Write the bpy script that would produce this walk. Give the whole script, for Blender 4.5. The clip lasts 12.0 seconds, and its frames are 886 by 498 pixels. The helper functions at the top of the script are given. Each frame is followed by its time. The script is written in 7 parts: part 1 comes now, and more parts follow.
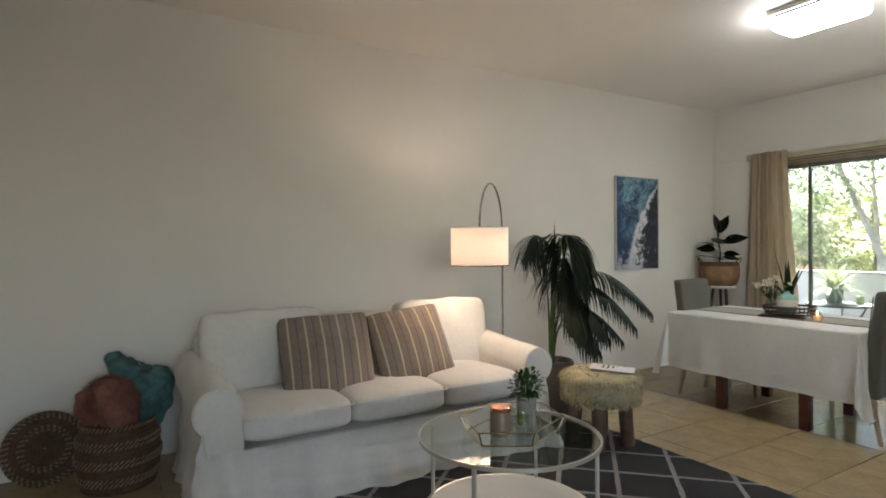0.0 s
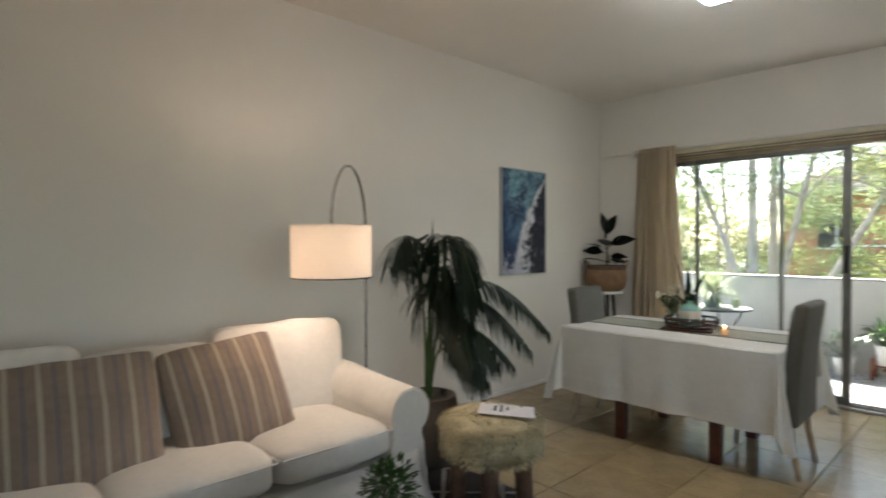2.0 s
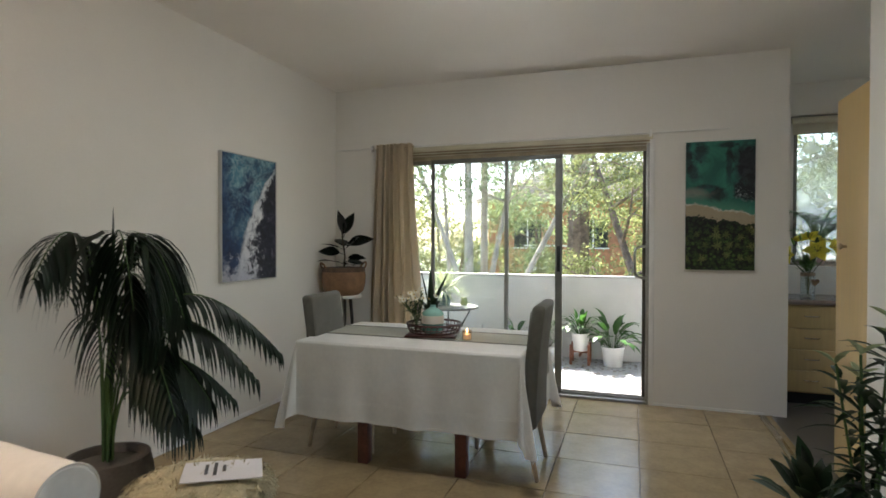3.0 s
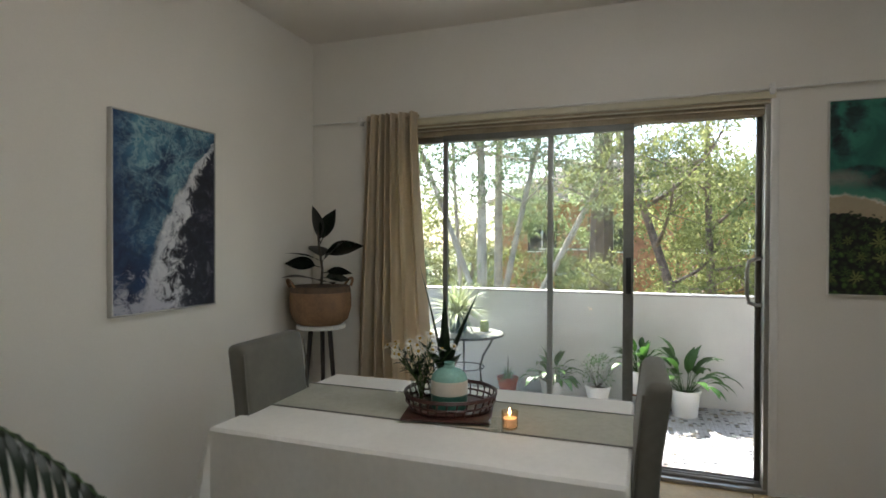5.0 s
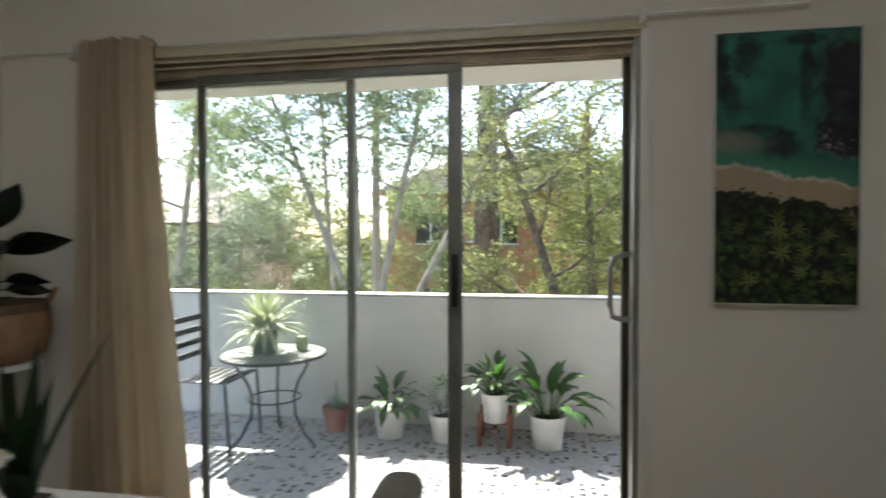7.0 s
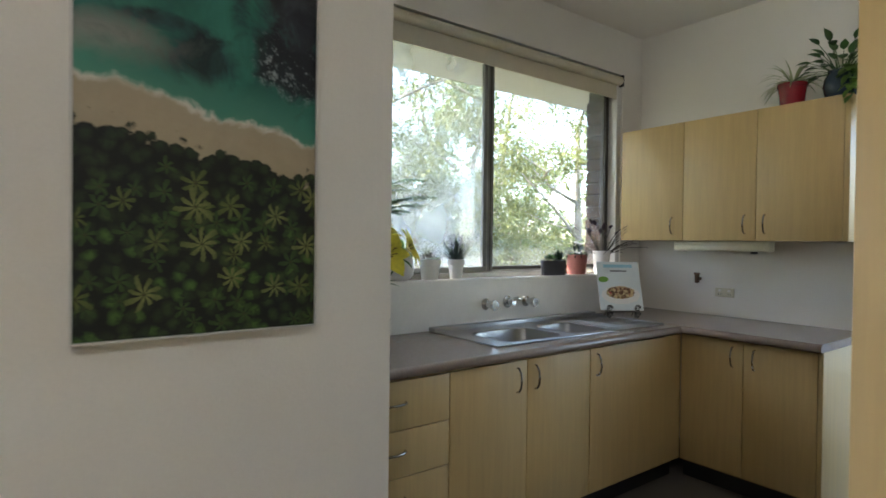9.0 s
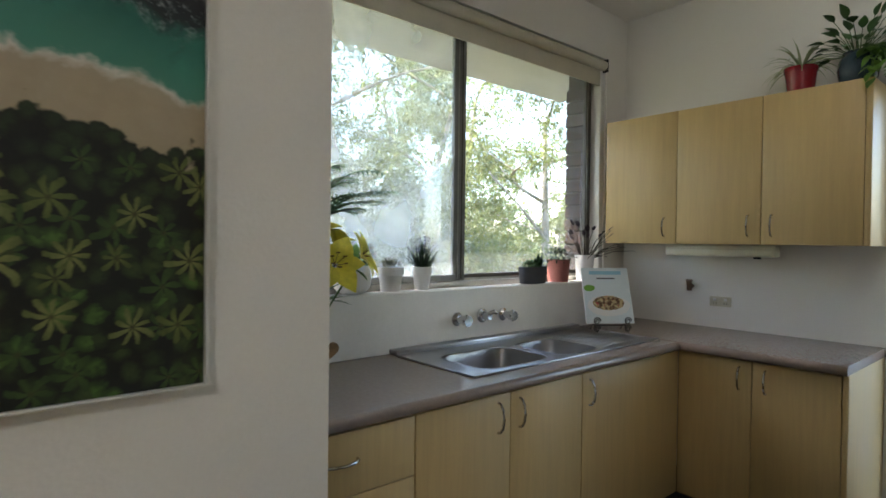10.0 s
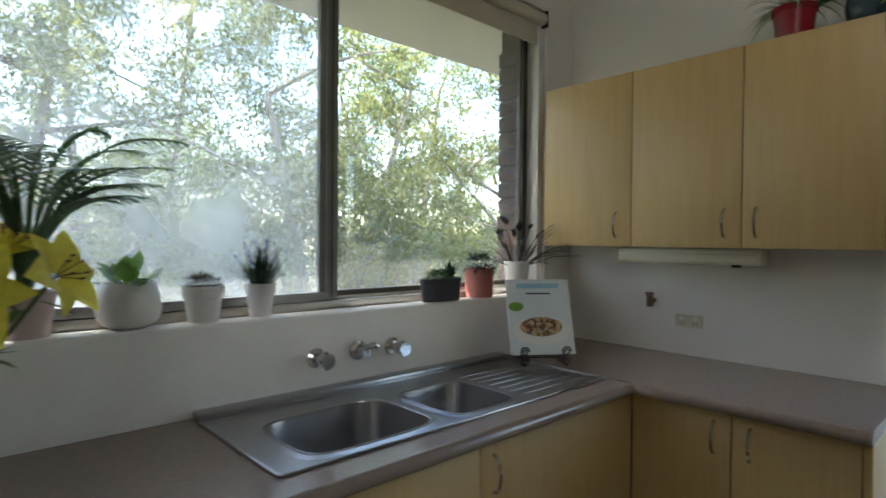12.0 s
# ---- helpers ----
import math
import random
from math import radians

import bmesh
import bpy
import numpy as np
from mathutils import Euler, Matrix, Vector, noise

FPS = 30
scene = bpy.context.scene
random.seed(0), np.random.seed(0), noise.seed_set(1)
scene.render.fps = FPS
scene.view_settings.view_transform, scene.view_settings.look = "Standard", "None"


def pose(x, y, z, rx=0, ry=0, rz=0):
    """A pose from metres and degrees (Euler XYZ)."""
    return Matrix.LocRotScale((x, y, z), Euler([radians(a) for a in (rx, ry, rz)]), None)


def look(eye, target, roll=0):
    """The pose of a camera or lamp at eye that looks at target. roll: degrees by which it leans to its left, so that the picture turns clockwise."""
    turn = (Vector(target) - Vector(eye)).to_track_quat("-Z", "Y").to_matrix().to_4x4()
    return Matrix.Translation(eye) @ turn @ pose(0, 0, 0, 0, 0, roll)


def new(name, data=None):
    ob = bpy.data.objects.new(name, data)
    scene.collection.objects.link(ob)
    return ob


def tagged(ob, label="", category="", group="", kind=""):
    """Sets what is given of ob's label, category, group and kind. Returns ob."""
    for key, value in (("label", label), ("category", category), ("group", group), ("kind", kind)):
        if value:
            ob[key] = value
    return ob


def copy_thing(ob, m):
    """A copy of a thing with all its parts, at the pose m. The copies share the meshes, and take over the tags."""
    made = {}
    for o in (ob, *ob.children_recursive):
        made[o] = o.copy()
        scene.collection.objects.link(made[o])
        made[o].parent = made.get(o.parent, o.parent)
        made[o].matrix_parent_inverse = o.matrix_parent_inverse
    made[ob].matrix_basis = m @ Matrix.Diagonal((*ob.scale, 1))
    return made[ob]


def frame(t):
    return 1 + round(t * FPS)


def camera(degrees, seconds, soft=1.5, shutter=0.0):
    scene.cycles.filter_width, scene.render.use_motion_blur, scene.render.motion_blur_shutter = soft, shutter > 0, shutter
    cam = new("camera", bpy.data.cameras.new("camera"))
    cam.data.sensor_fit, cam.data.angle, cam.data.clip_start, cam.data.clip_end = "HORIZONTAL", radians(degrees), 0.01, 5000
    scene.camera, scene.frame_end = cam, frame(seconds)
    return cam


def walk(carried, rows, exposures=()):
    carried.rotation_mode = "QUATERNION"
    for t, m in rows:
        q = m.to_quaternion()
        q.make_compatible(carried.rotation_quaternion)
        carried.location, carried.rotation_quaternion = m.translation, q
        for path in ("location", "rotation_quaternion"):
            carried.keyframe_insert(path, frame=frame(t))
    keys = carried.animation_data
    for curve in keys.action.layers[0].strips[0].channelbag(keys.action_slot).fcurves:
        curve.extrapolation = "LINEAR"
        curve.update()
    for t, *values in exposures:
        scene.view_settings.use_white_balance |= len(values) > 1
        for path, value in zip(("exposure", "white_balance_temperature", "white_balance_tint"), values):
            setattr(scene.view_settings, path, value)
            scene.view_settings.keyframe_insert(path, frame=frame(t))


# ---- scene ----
cam = camera(77.2, 12.0, soft=1.6, shutter=0.3)
PATH = [
    (0, (0.486, 0.165, 1.296), (1.516, 1.88, 1.284), -0.4),
    (0.5, (0.53, 0.413, 1.311), (1.678, 2.051, 1.294), -0.3),
    (1, (0.677, 0.582, 1.305), (1.808, 2.231, 1.291), -0.4),
    (1.5, (0.95, 0.744, 1.319), (2.093, 2.385, 1.298), -0.5),
    (2, (1.137, 0.902, 1.33), (2.519, 2.348, 1.306), -0.1),
    (2.5, (1.351, 1.005, 1.326), (3.132, 1.915, 1.302), 0.0),
    (2.7, (1.446, 1.101, 1.327), (3.31, 1.826, 1.308), 0.1),
    (4.3, (2.464, 1.706, 1.39), (4.382, 2.272, 1.356), 0.2),
    (4.5, (2.601, 1.748, 1.38), (4.51, 2.346, 1.363), 0.3),
    (5, (2.988, 1.789, 1.375), (4.87, 2.466, 1.357), 0.2),
    (5.5, (3.334, 1.825, 1.375), (5.202, 2.541, 1.356), 0.2),
    (6, (3.61, 1.834, 1.401), (5.476, 2.553, 1.369), 0.3),
    (6.5, (3.906, 1.648, 1.381), (5.796, 2.303, 1.354), -0.0),
    (7, (4.182, 1.53, 1.373), (6.152, 1.863, 1.328), -0.1),
    (7.5, (4.47, 1.428, 1.334), (6.452, 1.159, 1.29), 0.2),
    (9.3, (5.291, 0.854, 1.322), (6.844, -0.405, 1.3), 0.7),
    (9.5, (5.376, 0.81, 1.327), (6.909, -0.475, 1.306), 0.7),
    (10, (5.537, 0.652, 1.342), (7.054, -0.651, 1.318), 0.7),
    (10.5, (5.691, 0.431, 1.351), (7.198, -0.883, 1.336), 0.6),
    (11, (5.838, 0.267, 1.343), (7.363, -1.026, 1.321), 0.7),
    (11.5, (5.934, 0.095, 1.357), (7.46, -1.198, 1.332), 0.7),
    (12, (5.86, -0.162, 1.365), (7.324, -1.525, 1.338), 0.5),
]
walk(cam, [(t, look(eye, target, roll)) for t, eye, target, roll in PATH],
     exposures=[(0.0, 3.2), (1.0, 3.05), (2.5, 2.9), (4.5, 2.65), (6.0, 2.4), (7.5, 2.25), (9.3, 3.3), (10.0, 3.12), (11.0, 2.78), (12.0, 2.78)])

# ---- daylight ----
SUN_ELEVATION, SUN_AZIMUTH = 50.0, 35.0     # azimuth from +x towards +y
world = bpy.data.worlds.new("sky")
scene.world = world
world.use_nodes = True
wn = world.node_tree.nodes
sky = wn.new("ShaderNodeTexSky")
sky.sky_type, sky.sun_disc = "NISHITA", False
sky.sun_elevation, sky.sun_rotation = radians(SUN_ELEVATION), radians(90 - SUN_AZIMUTH)
wn["Background"].inputs["Strength"].default_value = 0.15
world.node_tree.links.new(sky.outputs[0], wn["Background"].inputs["Color"])
sun = new("sun", bpy.data.lights.new("sun", "SUN"))
sun.data.energy, sun.data.angle, sun.data.color = 5.0, radians(0.6), (1.0, 0.95, 0.87)
sd = Vector((math.cos(radians(SUN_AZIMUTH)) * math.cos(radians(SUN_ELEVATION)),
             math.sin(radians(SUN_AZIMUTH)) * math.cos(radians(SUN_ELEVATION)), math.sin(radians(SUN_ELEVATION))))
sun.matrix_world = look(sd * 30, (0, 0, 0))


def area_lamp(name, m, sx, sy, watts, colour=(1, 1, 1)):
    lamp = new(name, bpy.data.lights.new(name, "AREA"))
    lamp.data.shape, lamp.data.size, lamp.data.size_y = "RECTANGLE", sx, sy
    lamp.data.energy, lamp.data.color = watts, colour
    lamp.matrix_world = m
    return lamp


def bulb(name, at, watts, radius, colour):
    lamp = new(name, bpy.data.lights.new(name, "POINT"))
    lamp.data.energy, lamp.data.shadow_soft_size, lamp.data.color = watts, radius, colour
    lamp.location = at
    return lamp


LAMP = (2.574, 3.174, 1.288)
# fill lamp in an unseen, assumed rear window; brightens the sitting area
area_lamp("rear_fill_daylight", look((0.6, -3.45, 1.55), (0.6, 0, 1.2)), 2.2, 1.3, 2.0, (1.0, 0.98, 0.94))
area_lamp("ceiling_light_lamp", look((4.33, 1.93, 2.66), (4.33, 1.93, 0)), 0.22, 0.42, 0.6, (0.95, 0.98, 1.0))
bulb("floor_lamp_bulb", LAMP, 1.45, 0.045, (1.0, 0.76, 0.58))
bulb("candle_light", (4.90, 2.225, 0.80), 0.02, 0.01, (1.0, 0.55, 0.2))


# ---- materials ----
def surf(name, base, rough=0.6, var=0.12, scale=6.0, bump=0.1, bscale=80.0, metal=0.0, dark=None, rand=0.0, island=0.0,
         sheen=0.0, spec=0.5, coat=0.0, sub=0.0):
    """A surface: base colour with large stains and fine grain, roughness that varies with them, fine relief."""
    m = bpy.data.materials.new(name)
    m.use_nodes = True
    n, l = m.node_tree.nodes, m.node_tree.links
    b = n["Principled BSDF"]
    tc = n.new("ShaderNodeTexCoord")
    big = n.new("ShaderNodeTexNoise")
    big.inputs["Scale"].default_value, big.inputs["Detail"].default_value = scale, 5
    l.new(tc.outputs["Object"], big.inputs["Vector"])
    fine = n.new("ShaderNodeTexNoise")
    fine.inputs["Scale"].default_value, fine.inputs["Detail"].default_value = bscale, 4
    l.new(tc.outputs["Object"], fine.inputs["Vector"])
    mix = n.new("ShaderNodeMix")
    mix.data_type = "RGBA"
    d = dark or [c * (1 - 2.2 * var) for c in base]
    mix.inputs[6].default_value = (*d, 1)
    mix.inputs[7].default_value = (*[min(1, c * (1 + 0.8 * var)) for c in base], 1)
    ramp = n.new("ShaderNodeMapRange")
    ramp.inputs[1].default_value, ramp.inputs[2].default_value = 0.3, 0.7
    addn = n.new("ShaderNodeMath")
    addn.operation = "MULTIPLY_ADD"
    addn.inputs[1].default_value = 0.35
    l.new(fine.outputs[0], addn.inputs[0])
    sc = n.new("ShaderNodeMath")
    sc.operation = "MULTIPLY"
    sc.inputs[1].default_value = 0.68
    l.new(big.outputs[0], sc.inputs[0])
    l.new(sc.outputs[0], addn.inputs[2])
    l.new(addn.outputs[0], ramp.inputs[0])
    l.new(ramp.outputs[0], mix.inputs[0])
    out = mix.outputs[2]
    if rand or island:
        hsv = n.new("ShaderNodeHueSaturation")
        src = n.new("ShaderNodeObjectInfo") if rand else n.new("ShaderNodeNewGeometry")
        mr = n.new("ShaderNodeMapRange")
        amount = rand or island
        mr.inputs[3].default_value, mr.inputs[4].default_value = 1 - amount, 1 + amount
        l.new(src.outputs["Random" if rand else "Random Per Island"], mr.inputs[0])
        l.new(mr.outputs[0], hsv.inputs["Value"])
        l.new(out, hsv.inputs["Color"])
        out = hsv.outputs[0]
    l.new(out, b.inputs["Base Color"])
    rr = n.new("ShaderNodeMapRange")
    rr.inputs[3].default_value, rr.inputs[4].default_value = max(0.02, rough - 0.08), min(1, rough + 0.08)
    l.new(addn.outputs[0], rr.inputs[0])
    l.new(rr.outputs[0], b.inputs["Roughness"])
    b.inputs["Metallic"].default_value = metal
    b.inputs["Specular IOR Level"].default_value = spec
    b.inputs["Coat Weight"].default_value = coat
    b.inputs["Sheen Weight"].default_value = sheen
    if sub:
        b.inputs["Transmission Weight"].default_value = 0.0
    if bump:
        bp = n.new("ShaderNodeBump")
        bp.inputs["Strength"].default_value, bp.inputs["Distance"].default_value = bump, 0.004
        l.new(fine.outputs[0], bp.inputs["Height"])
        l.new(bp.outputs[0], b.inputs["Normal"])
    return m


def weave(name, base, rough=0.9, thread=900.0, bump=0.25, var=0.1):
    """Cloth: fine crossing threads over soft tonal variation."""
    m = surf(name, base, rough, var=var, scale=5, bump=0.0, bscale=40, sheen=0.2, spec=0.2)
    n, l = m.node_tree.nodes, m.node_tree.links
    tc = n.new("ShaderNodeTexCoord")
    a, b = n.new("ShaderNodeTexWave"), n.new("ShaderNodeTexWave")
    a.bands_direction, b.bands_direction = "DIAGONAL", "Z"
    for w in (a, b):
        w.inputs["Scale"].default_value = thread / 6.28
        w.inputs["Distortion"].default_value = 1.5
        l.new(tc.outputs["Object"], w.inputs["Vector"])
    s = n.new("ShaderNodeMath")
    s.operation = "ADD"
    l.new(a.outputs[1], s.inputs[0])
    l.new(b.outputs[1], s.inputs[1])
    bp = n.new("ShaderNodeBump")
    bp.inputs["Strength"].default_value, bp.inputs["Distance"].default_value = bump, 0.001
    l.new(s.outputs[0], bp.inputs["Height"])
    l.new(bp.outputs[0], n["Principled BSDF"].inputs["Normal"])
    return m


def glass(name, tint=(1, 1, 1), rough=0.0, dust_haze=0.0, shine=0.03):
    """Clear glazing: a thin sheet that lets light through straight and mirrors by Fresnel."""
    m = bpy.data.materials.new(name)
    m.use_nodes = True
    n, l = m.node_tree.nodes, m.node_tree.links
    n.remove(n["Principled BSDF"])
    t, g, f, x = n.new("ShaderNodeBsdfTransparent"), n.new("ShaderNodeBsdfGlossy"), n.new("ShaderNodeLayerWeight"), n.new("ShaderNodeMixShader")
    t.inputs[0].default_value = (*tint, 1)
    g.inputs["Roughness"].default_value = rough
    pw, ad = n.new("ShaderNodeMath"), n.new("ShaderNodeMath")
    pw.operation, ad.operation = "POWER", "MULTIPLY_ADD"
    pw.inputs[1].default_value, ad.inputs[1].default_value, ad.inputs[2].default_value = 3.5, 0.7, shine
    l.new(f.outputs["Facing"], pw.inputs[0])
    l.new(pw.outputs[0], ad.inputs[0])
    l.new(ad.outputs[0], x.inputs[0])
    l.new(t.outputs[0], x.inputs[1])
    l.new(g.outputs[0], x.inputs[2])
    out = x.outputs[0]
    if dust_haze:
        # a film that scatters the daylight behind it: dust, or haze imitating glare
        d, y, nz, tc = n.new("ShaderNodeBsdfTranslucent"), n.new("ShaderNodeMixShader"), n.new("ShaderNodeTexNoise"), n.new("ShaderNodeTexCoord")
        d.inputs[0].default_value = (0.8, 0.84, 0.86, 1)
        nz.inputs["Scale"].default_value, nz.inputs["Detail"].default_value = 3.0, 6
        l.new(tc.outputs["Object"], nz.inputs["Vector"])
        mr = n.new("ShaderNodeMapRange")
        mr.inputs[1].default_value, mr.inputs[2].default_value = 0.3, 0.7
        mr.inputs[3].default_value, mr.inputs[4].default_value = dust_haze * 0.5, dust_haze * 1.5
        l.new(nz.outputs[0], mr.inputs[0])
        l.new(mr.outputs[0], y.inputs[0])
        l.new(out, y.inputs[1])
        l.new(d.outputs[0], y.inputs[2])
        out = y.outputs[0]
    l.new(out, n["Material Output"].inputs[0])
    return m


def glow(name, colour, strength):
    m = bpy.data.materials.new(name)
    m.use_nodes = True
    b = m.node_tree.nodes["Principled BSDF"]
    b.inputs["Base Color"].default_value = (*colour, 1)
    b.inputs["Emission Color"].default_value = (*colour, 1)
    b.inputs["Emission Strength"].default_value = strength
    return m


def nodes_of(m):
    return m.node_tree.nodes, m.node_tree.links


def chain(n, l, op, a, b=None, c=None):
    """A math node; numbers or sockets for inputs."""
    q = n.new("ShaderNodeMath")
    q.operation = op
    for i, v in enumerate((a, b, c)):
        if v is None:
            continue
        if isinstance(v, (int, float)):
            q.inputs[i].default_value = v
        else:
            l.new(v, q.inputs[i])
    return q.outputs[0]


def blend(n, l, fac, a, b):
    q = n.new("ShaderNodeMix")
    q.data_type = "RGBA"
    if isinstance(fac, (int, float)):
        q.inputs[0].default_value = fac
    else:
        l.new(fac, q.inputs[0])
    for i, v in ((6, a), (7, b)):
        if isinstance(v, tuple):
            q.inputs[i].default_value = (*v, 1)
        else:
            l.new(v, q.inputs[i])
    return q.outputs[2]


def leafy(name, base, rough=0.45, amount=0.35, through_light=0.3):
    """Leaf: colour varies leaf by leaf, with some light passing through."""
    m = surf(name, base, rough, var=0.2, scale=9, bump=0.05, bscale=60, island=amount)
    n, l = nodes_of(m)
    b = n["Principled BSDF"]
    tr, mx = n.new("ShaderNodeBsdfTranslucent"), n.new("ShaderNodeMixShader")
    l.new(b.inputs["Base Color"].links[0].from_socket, tr.inputs[0])
    mx.inputs[0].default_value = through_light
    l.new(b.outputs[0], mx.inputs[1])
    l.new(tr.outputs[0], mx.inputs[2])
    l.new(mx.outputs[0], n["Material Output"].inputs[0])
    return m


M = {}
M["wall"] = surf("wall_paint", (0.78, 0.745, 0.685), 0.55, var=0.03, scale=1.2, bump=0.12, bscale=140)
M["ceiling"] = surf("ceiling_paint", (0.86, 0.82, 0.77), 0.8, var=0.03, scale=1.0, bump=0.1, bscale=200)
M["white_gloss"] = surf("white_gloss_paint", (0.78, 0.76, 0.72), 0.35, var=0.04, bump=0.03)
M["render"] = surf("white_render", (0.72, 0.71, 0.69), 0.85, var=0.08, scale=2.5, bump=0.4, bscale=160)
M["tile"] = surf("floor_tile", (0.40, 0.30, 0.165), 0.20, var=0.12, scale=7, bump=0.015, bscale=40, rand=0.035)
M["grout"] = surf("grout", (0.29, 0.22, 0.14), 0.9, var=0.2, scale=9)
M["vinyl"] = surf("kitchen_vinyl", (0.11, 0.095, 0.08), 0.4, var=0.1)
M["sofa"] = weave("white_sofa_cloth", (0.74, 0.71, 0.66), thread=700, var=0.05)
M["linen"] = weave("white_table_linen", (0.76, 0.74, 0.69), thread=1200, var=0.04)
M["runner"] = weave("runner_linen", (0.40, 0.39, 0.31), thread=800)
M["runner_edge"] = weave("runner_hem", (0.13, 0.13, 0.12), thread=800)
M["curtain"] = weave("curtain_linen", (0.68, 0.59, 0.45), thread=700, var=0.08)
for lit in ("curtain",):
    n_, l_ = nodes_of(M[lit])
    tr_, mx_ = n_.new("ShaderNodeBsdfTranslucent"), n_.new("ShaderNodeMixShader")
    tr_.inputs[0].default_value = (0.74, 0.63, 0.47, 1)
    mx_.inputs[0].default_value = 0.5
    l_.new(n_["Principled BSDF"].outputs[0], mx_.inputs[1])
    l_.new(tr_.outputs[0], mx_.inputs[2])
    l_.new(mx_.outputs[0], n_["Material Output"].inputs[0])
M["taupe"] = weave("taupe_upholstery", (0.128, 0.120, 0.098), thread=900, var=0.1)
M["pale_wood"] = surf("pale_wood", (0.48, 0.36, 0.23), 0.5, var=0.2, scale=12)
M["red_wood"] = surf("dark_red_wood", (0.10, 0.028, 0.018), 0.3, var=0.25, scale=14)
M["beech"] = surf("beech_laminate", (0.535, 0.374, 0.16), 0.42, var=0.05, scale=3, bump=0.03)
n_, l_ = nodes_of(M["beech"])
map_ = n_.new("ShaderNodeMapping")
map_.inputs["Scale"].default_value = (14, 14, 0.9)
for q_ in [q for q in n_ if q.type == "TEX_NOISE"]:
    l_.new(q_.inputs["Vector"].links[0].from_socket, map_.inputs["Vector"])
    q_.inputs["Scale"].default_value = 3.0 if q_.inputs["Scale"].default_value < 10 else 9.0
    l_.new(map_.outputs[0], q_.inputs["Vector"])
M["beech_edge"] = surf("beech_edge", (0.36, 0.235, 0.10), 0.5, var=0.1)
M["counter"] = surf("laminate_counter", (0.25, 0.19, 0.155), 0.2, var=0.06, scale=60, bump=0.015, bscale=300)
M["steel"] = surf("brushed_steel", (0.36, 0.355, 0.36), 0.27, var=0.04, scale=5, metal=1.0, bump=0.0, bscale=14)
n_, l_ = nodes_of(M["steel"])
l_.remove(n_["Principled BSDF"].inputs["Roughness"].links[0])
n_["Principled BSDF"].inputs["Roughness"].default_value = 0.3
M["chrome"] = surf("chrome", (0.62, 0.62, 0.62), 0.12, var=0.05, metal=1.0, bump=0.0)
M["nickel"] = surf("satin_nickel", (0.50, 0.48, 0.44), 0.25, var=0.05, metal=1.0, bump=0.0)
M["alu"] = surf("aluminium_frame", (0.36, 0.35, 0.32), 0.4, var=0.12, metal=0.7, bump=0.05)
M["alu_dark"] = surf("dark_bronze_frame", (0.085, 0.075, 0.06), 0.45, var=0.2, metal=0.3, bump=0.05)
M["alu_mid"] = surf("mid_grey_aluminium", (0.21, 0.212, 0.195), 0.45, var=0.15, metal=0.4, bump=0.05)
M["head_beige"] = surf("beige_door_head", (0.56, 0.48, 0.35), 0.5, var=0.1)
M["track"] = surf("brown_track", (0.40, 0.33, 0.22), 0.5, var=0.2)
M["black"] = surf("black_plastic", (0.012, 0.012, 0.012), 0.4, var=0.2)
M["iron"] = surf("black_iron", (0.02, 0.02, 0.022), 0.45, var=0.3, metal=0.4)
M["brass"] = surf("pale_brass", (0.62, 0.52, 0.32), 0.25, var=0.1, metal=1.0)
M["copper"] = surf("copper_lid", (0.75, 0.36, 0.24), 0.2, var=0.1, metal=1.0)
M["candle_jar"] = surf("frosted_beige_jar", (0.27, 0.20, 0.145), 0.3, var=0.08)
M["concrete"] = surf("pale_concrete_pot", (0.38, 0.36, 0.34), 0.85, var=0.15, scale=15, bump=0.3)
M["grey_pot"] = surf("grey_fibre_pot", (0.16, 0.145, 0.13), 0.7, var=0.2)
M["white_pot"] = surf("white_ceramic", (0.74, 0.72, 0.69), 0.3, var=0.05, bump=0.02)
M["terracotta"] = surf("terracotta", (0.42, 0.10, 0.05), 0.8, var=0.15, scale=14)
M["red_pot"] = surf("red_glazed_pot", (0.26, 0.012, 0.02), 0.2, var=0.1)
M["blue_pot"] = surf("blue_glazed_pot", (0.035, 0.06, 0.085), 0.18, var=0.2)
M["pink_pot"] = surf("dusty_pink_pot", (0.42, 0.15, 0.12), 0.7, var=0.1)
M["charcoal_pot"] = surf("charcoal_dish", (0.055, 0.055, 0.065), 0.75, var=0.15)
M["soil"] = surf("potting_soil", (0.025, 0.017, 0.011), 0.95, var=0.4, scale=60, bump=0.8)
M["cane"] = surf("woven_cane", (0.30, 0.19, 0.10), 0.7, var=0.25, scale=30, bump=0.3, bscale=200)
M["dark_cane"] = surf("dark_woven_grass", (0.12, 0.072, 0.042), 0.75, var=0.3, scale=30, bump=0.4, bscale=200)
M["light_cane"] = surf("pale_stitching", (0.34, 0.25, 0.16), 0.75, var=0.25, scale=30)
M["tray_cane"] = surf("red_brown_rattan", (0.060, 0.020, 0.014), 0.4, var=0.25, scale=40)
M["leather_pot"] = surf("tan_woven_pot", (0.27, 0.145, 0.07), 0.65, var=0.2, scale=18, bump=0.3)
M["dark_leg"] = surf("dark_stained_wood", (0.035, 0.025, 0.02), 0.5, var=0.3)
M["teal_fur"] = surf("teal_fleece", (0.085, 0.19, 0.195), 0.95, var=0.25, scale=20, bump=0.6, bscale=120)
M["pink_fur"] = surf("dusty_pink_fleece", (0.28, 0.115, 0.085), 0.95, var=0.25, scale=20, bump=0.6, bscale=120)
M["fur"] = surf("cream_sheepskin", (0.60, 0.53, 0.34), 0.95, var=0.2, scale=14, bump=0.3, island=0.25)
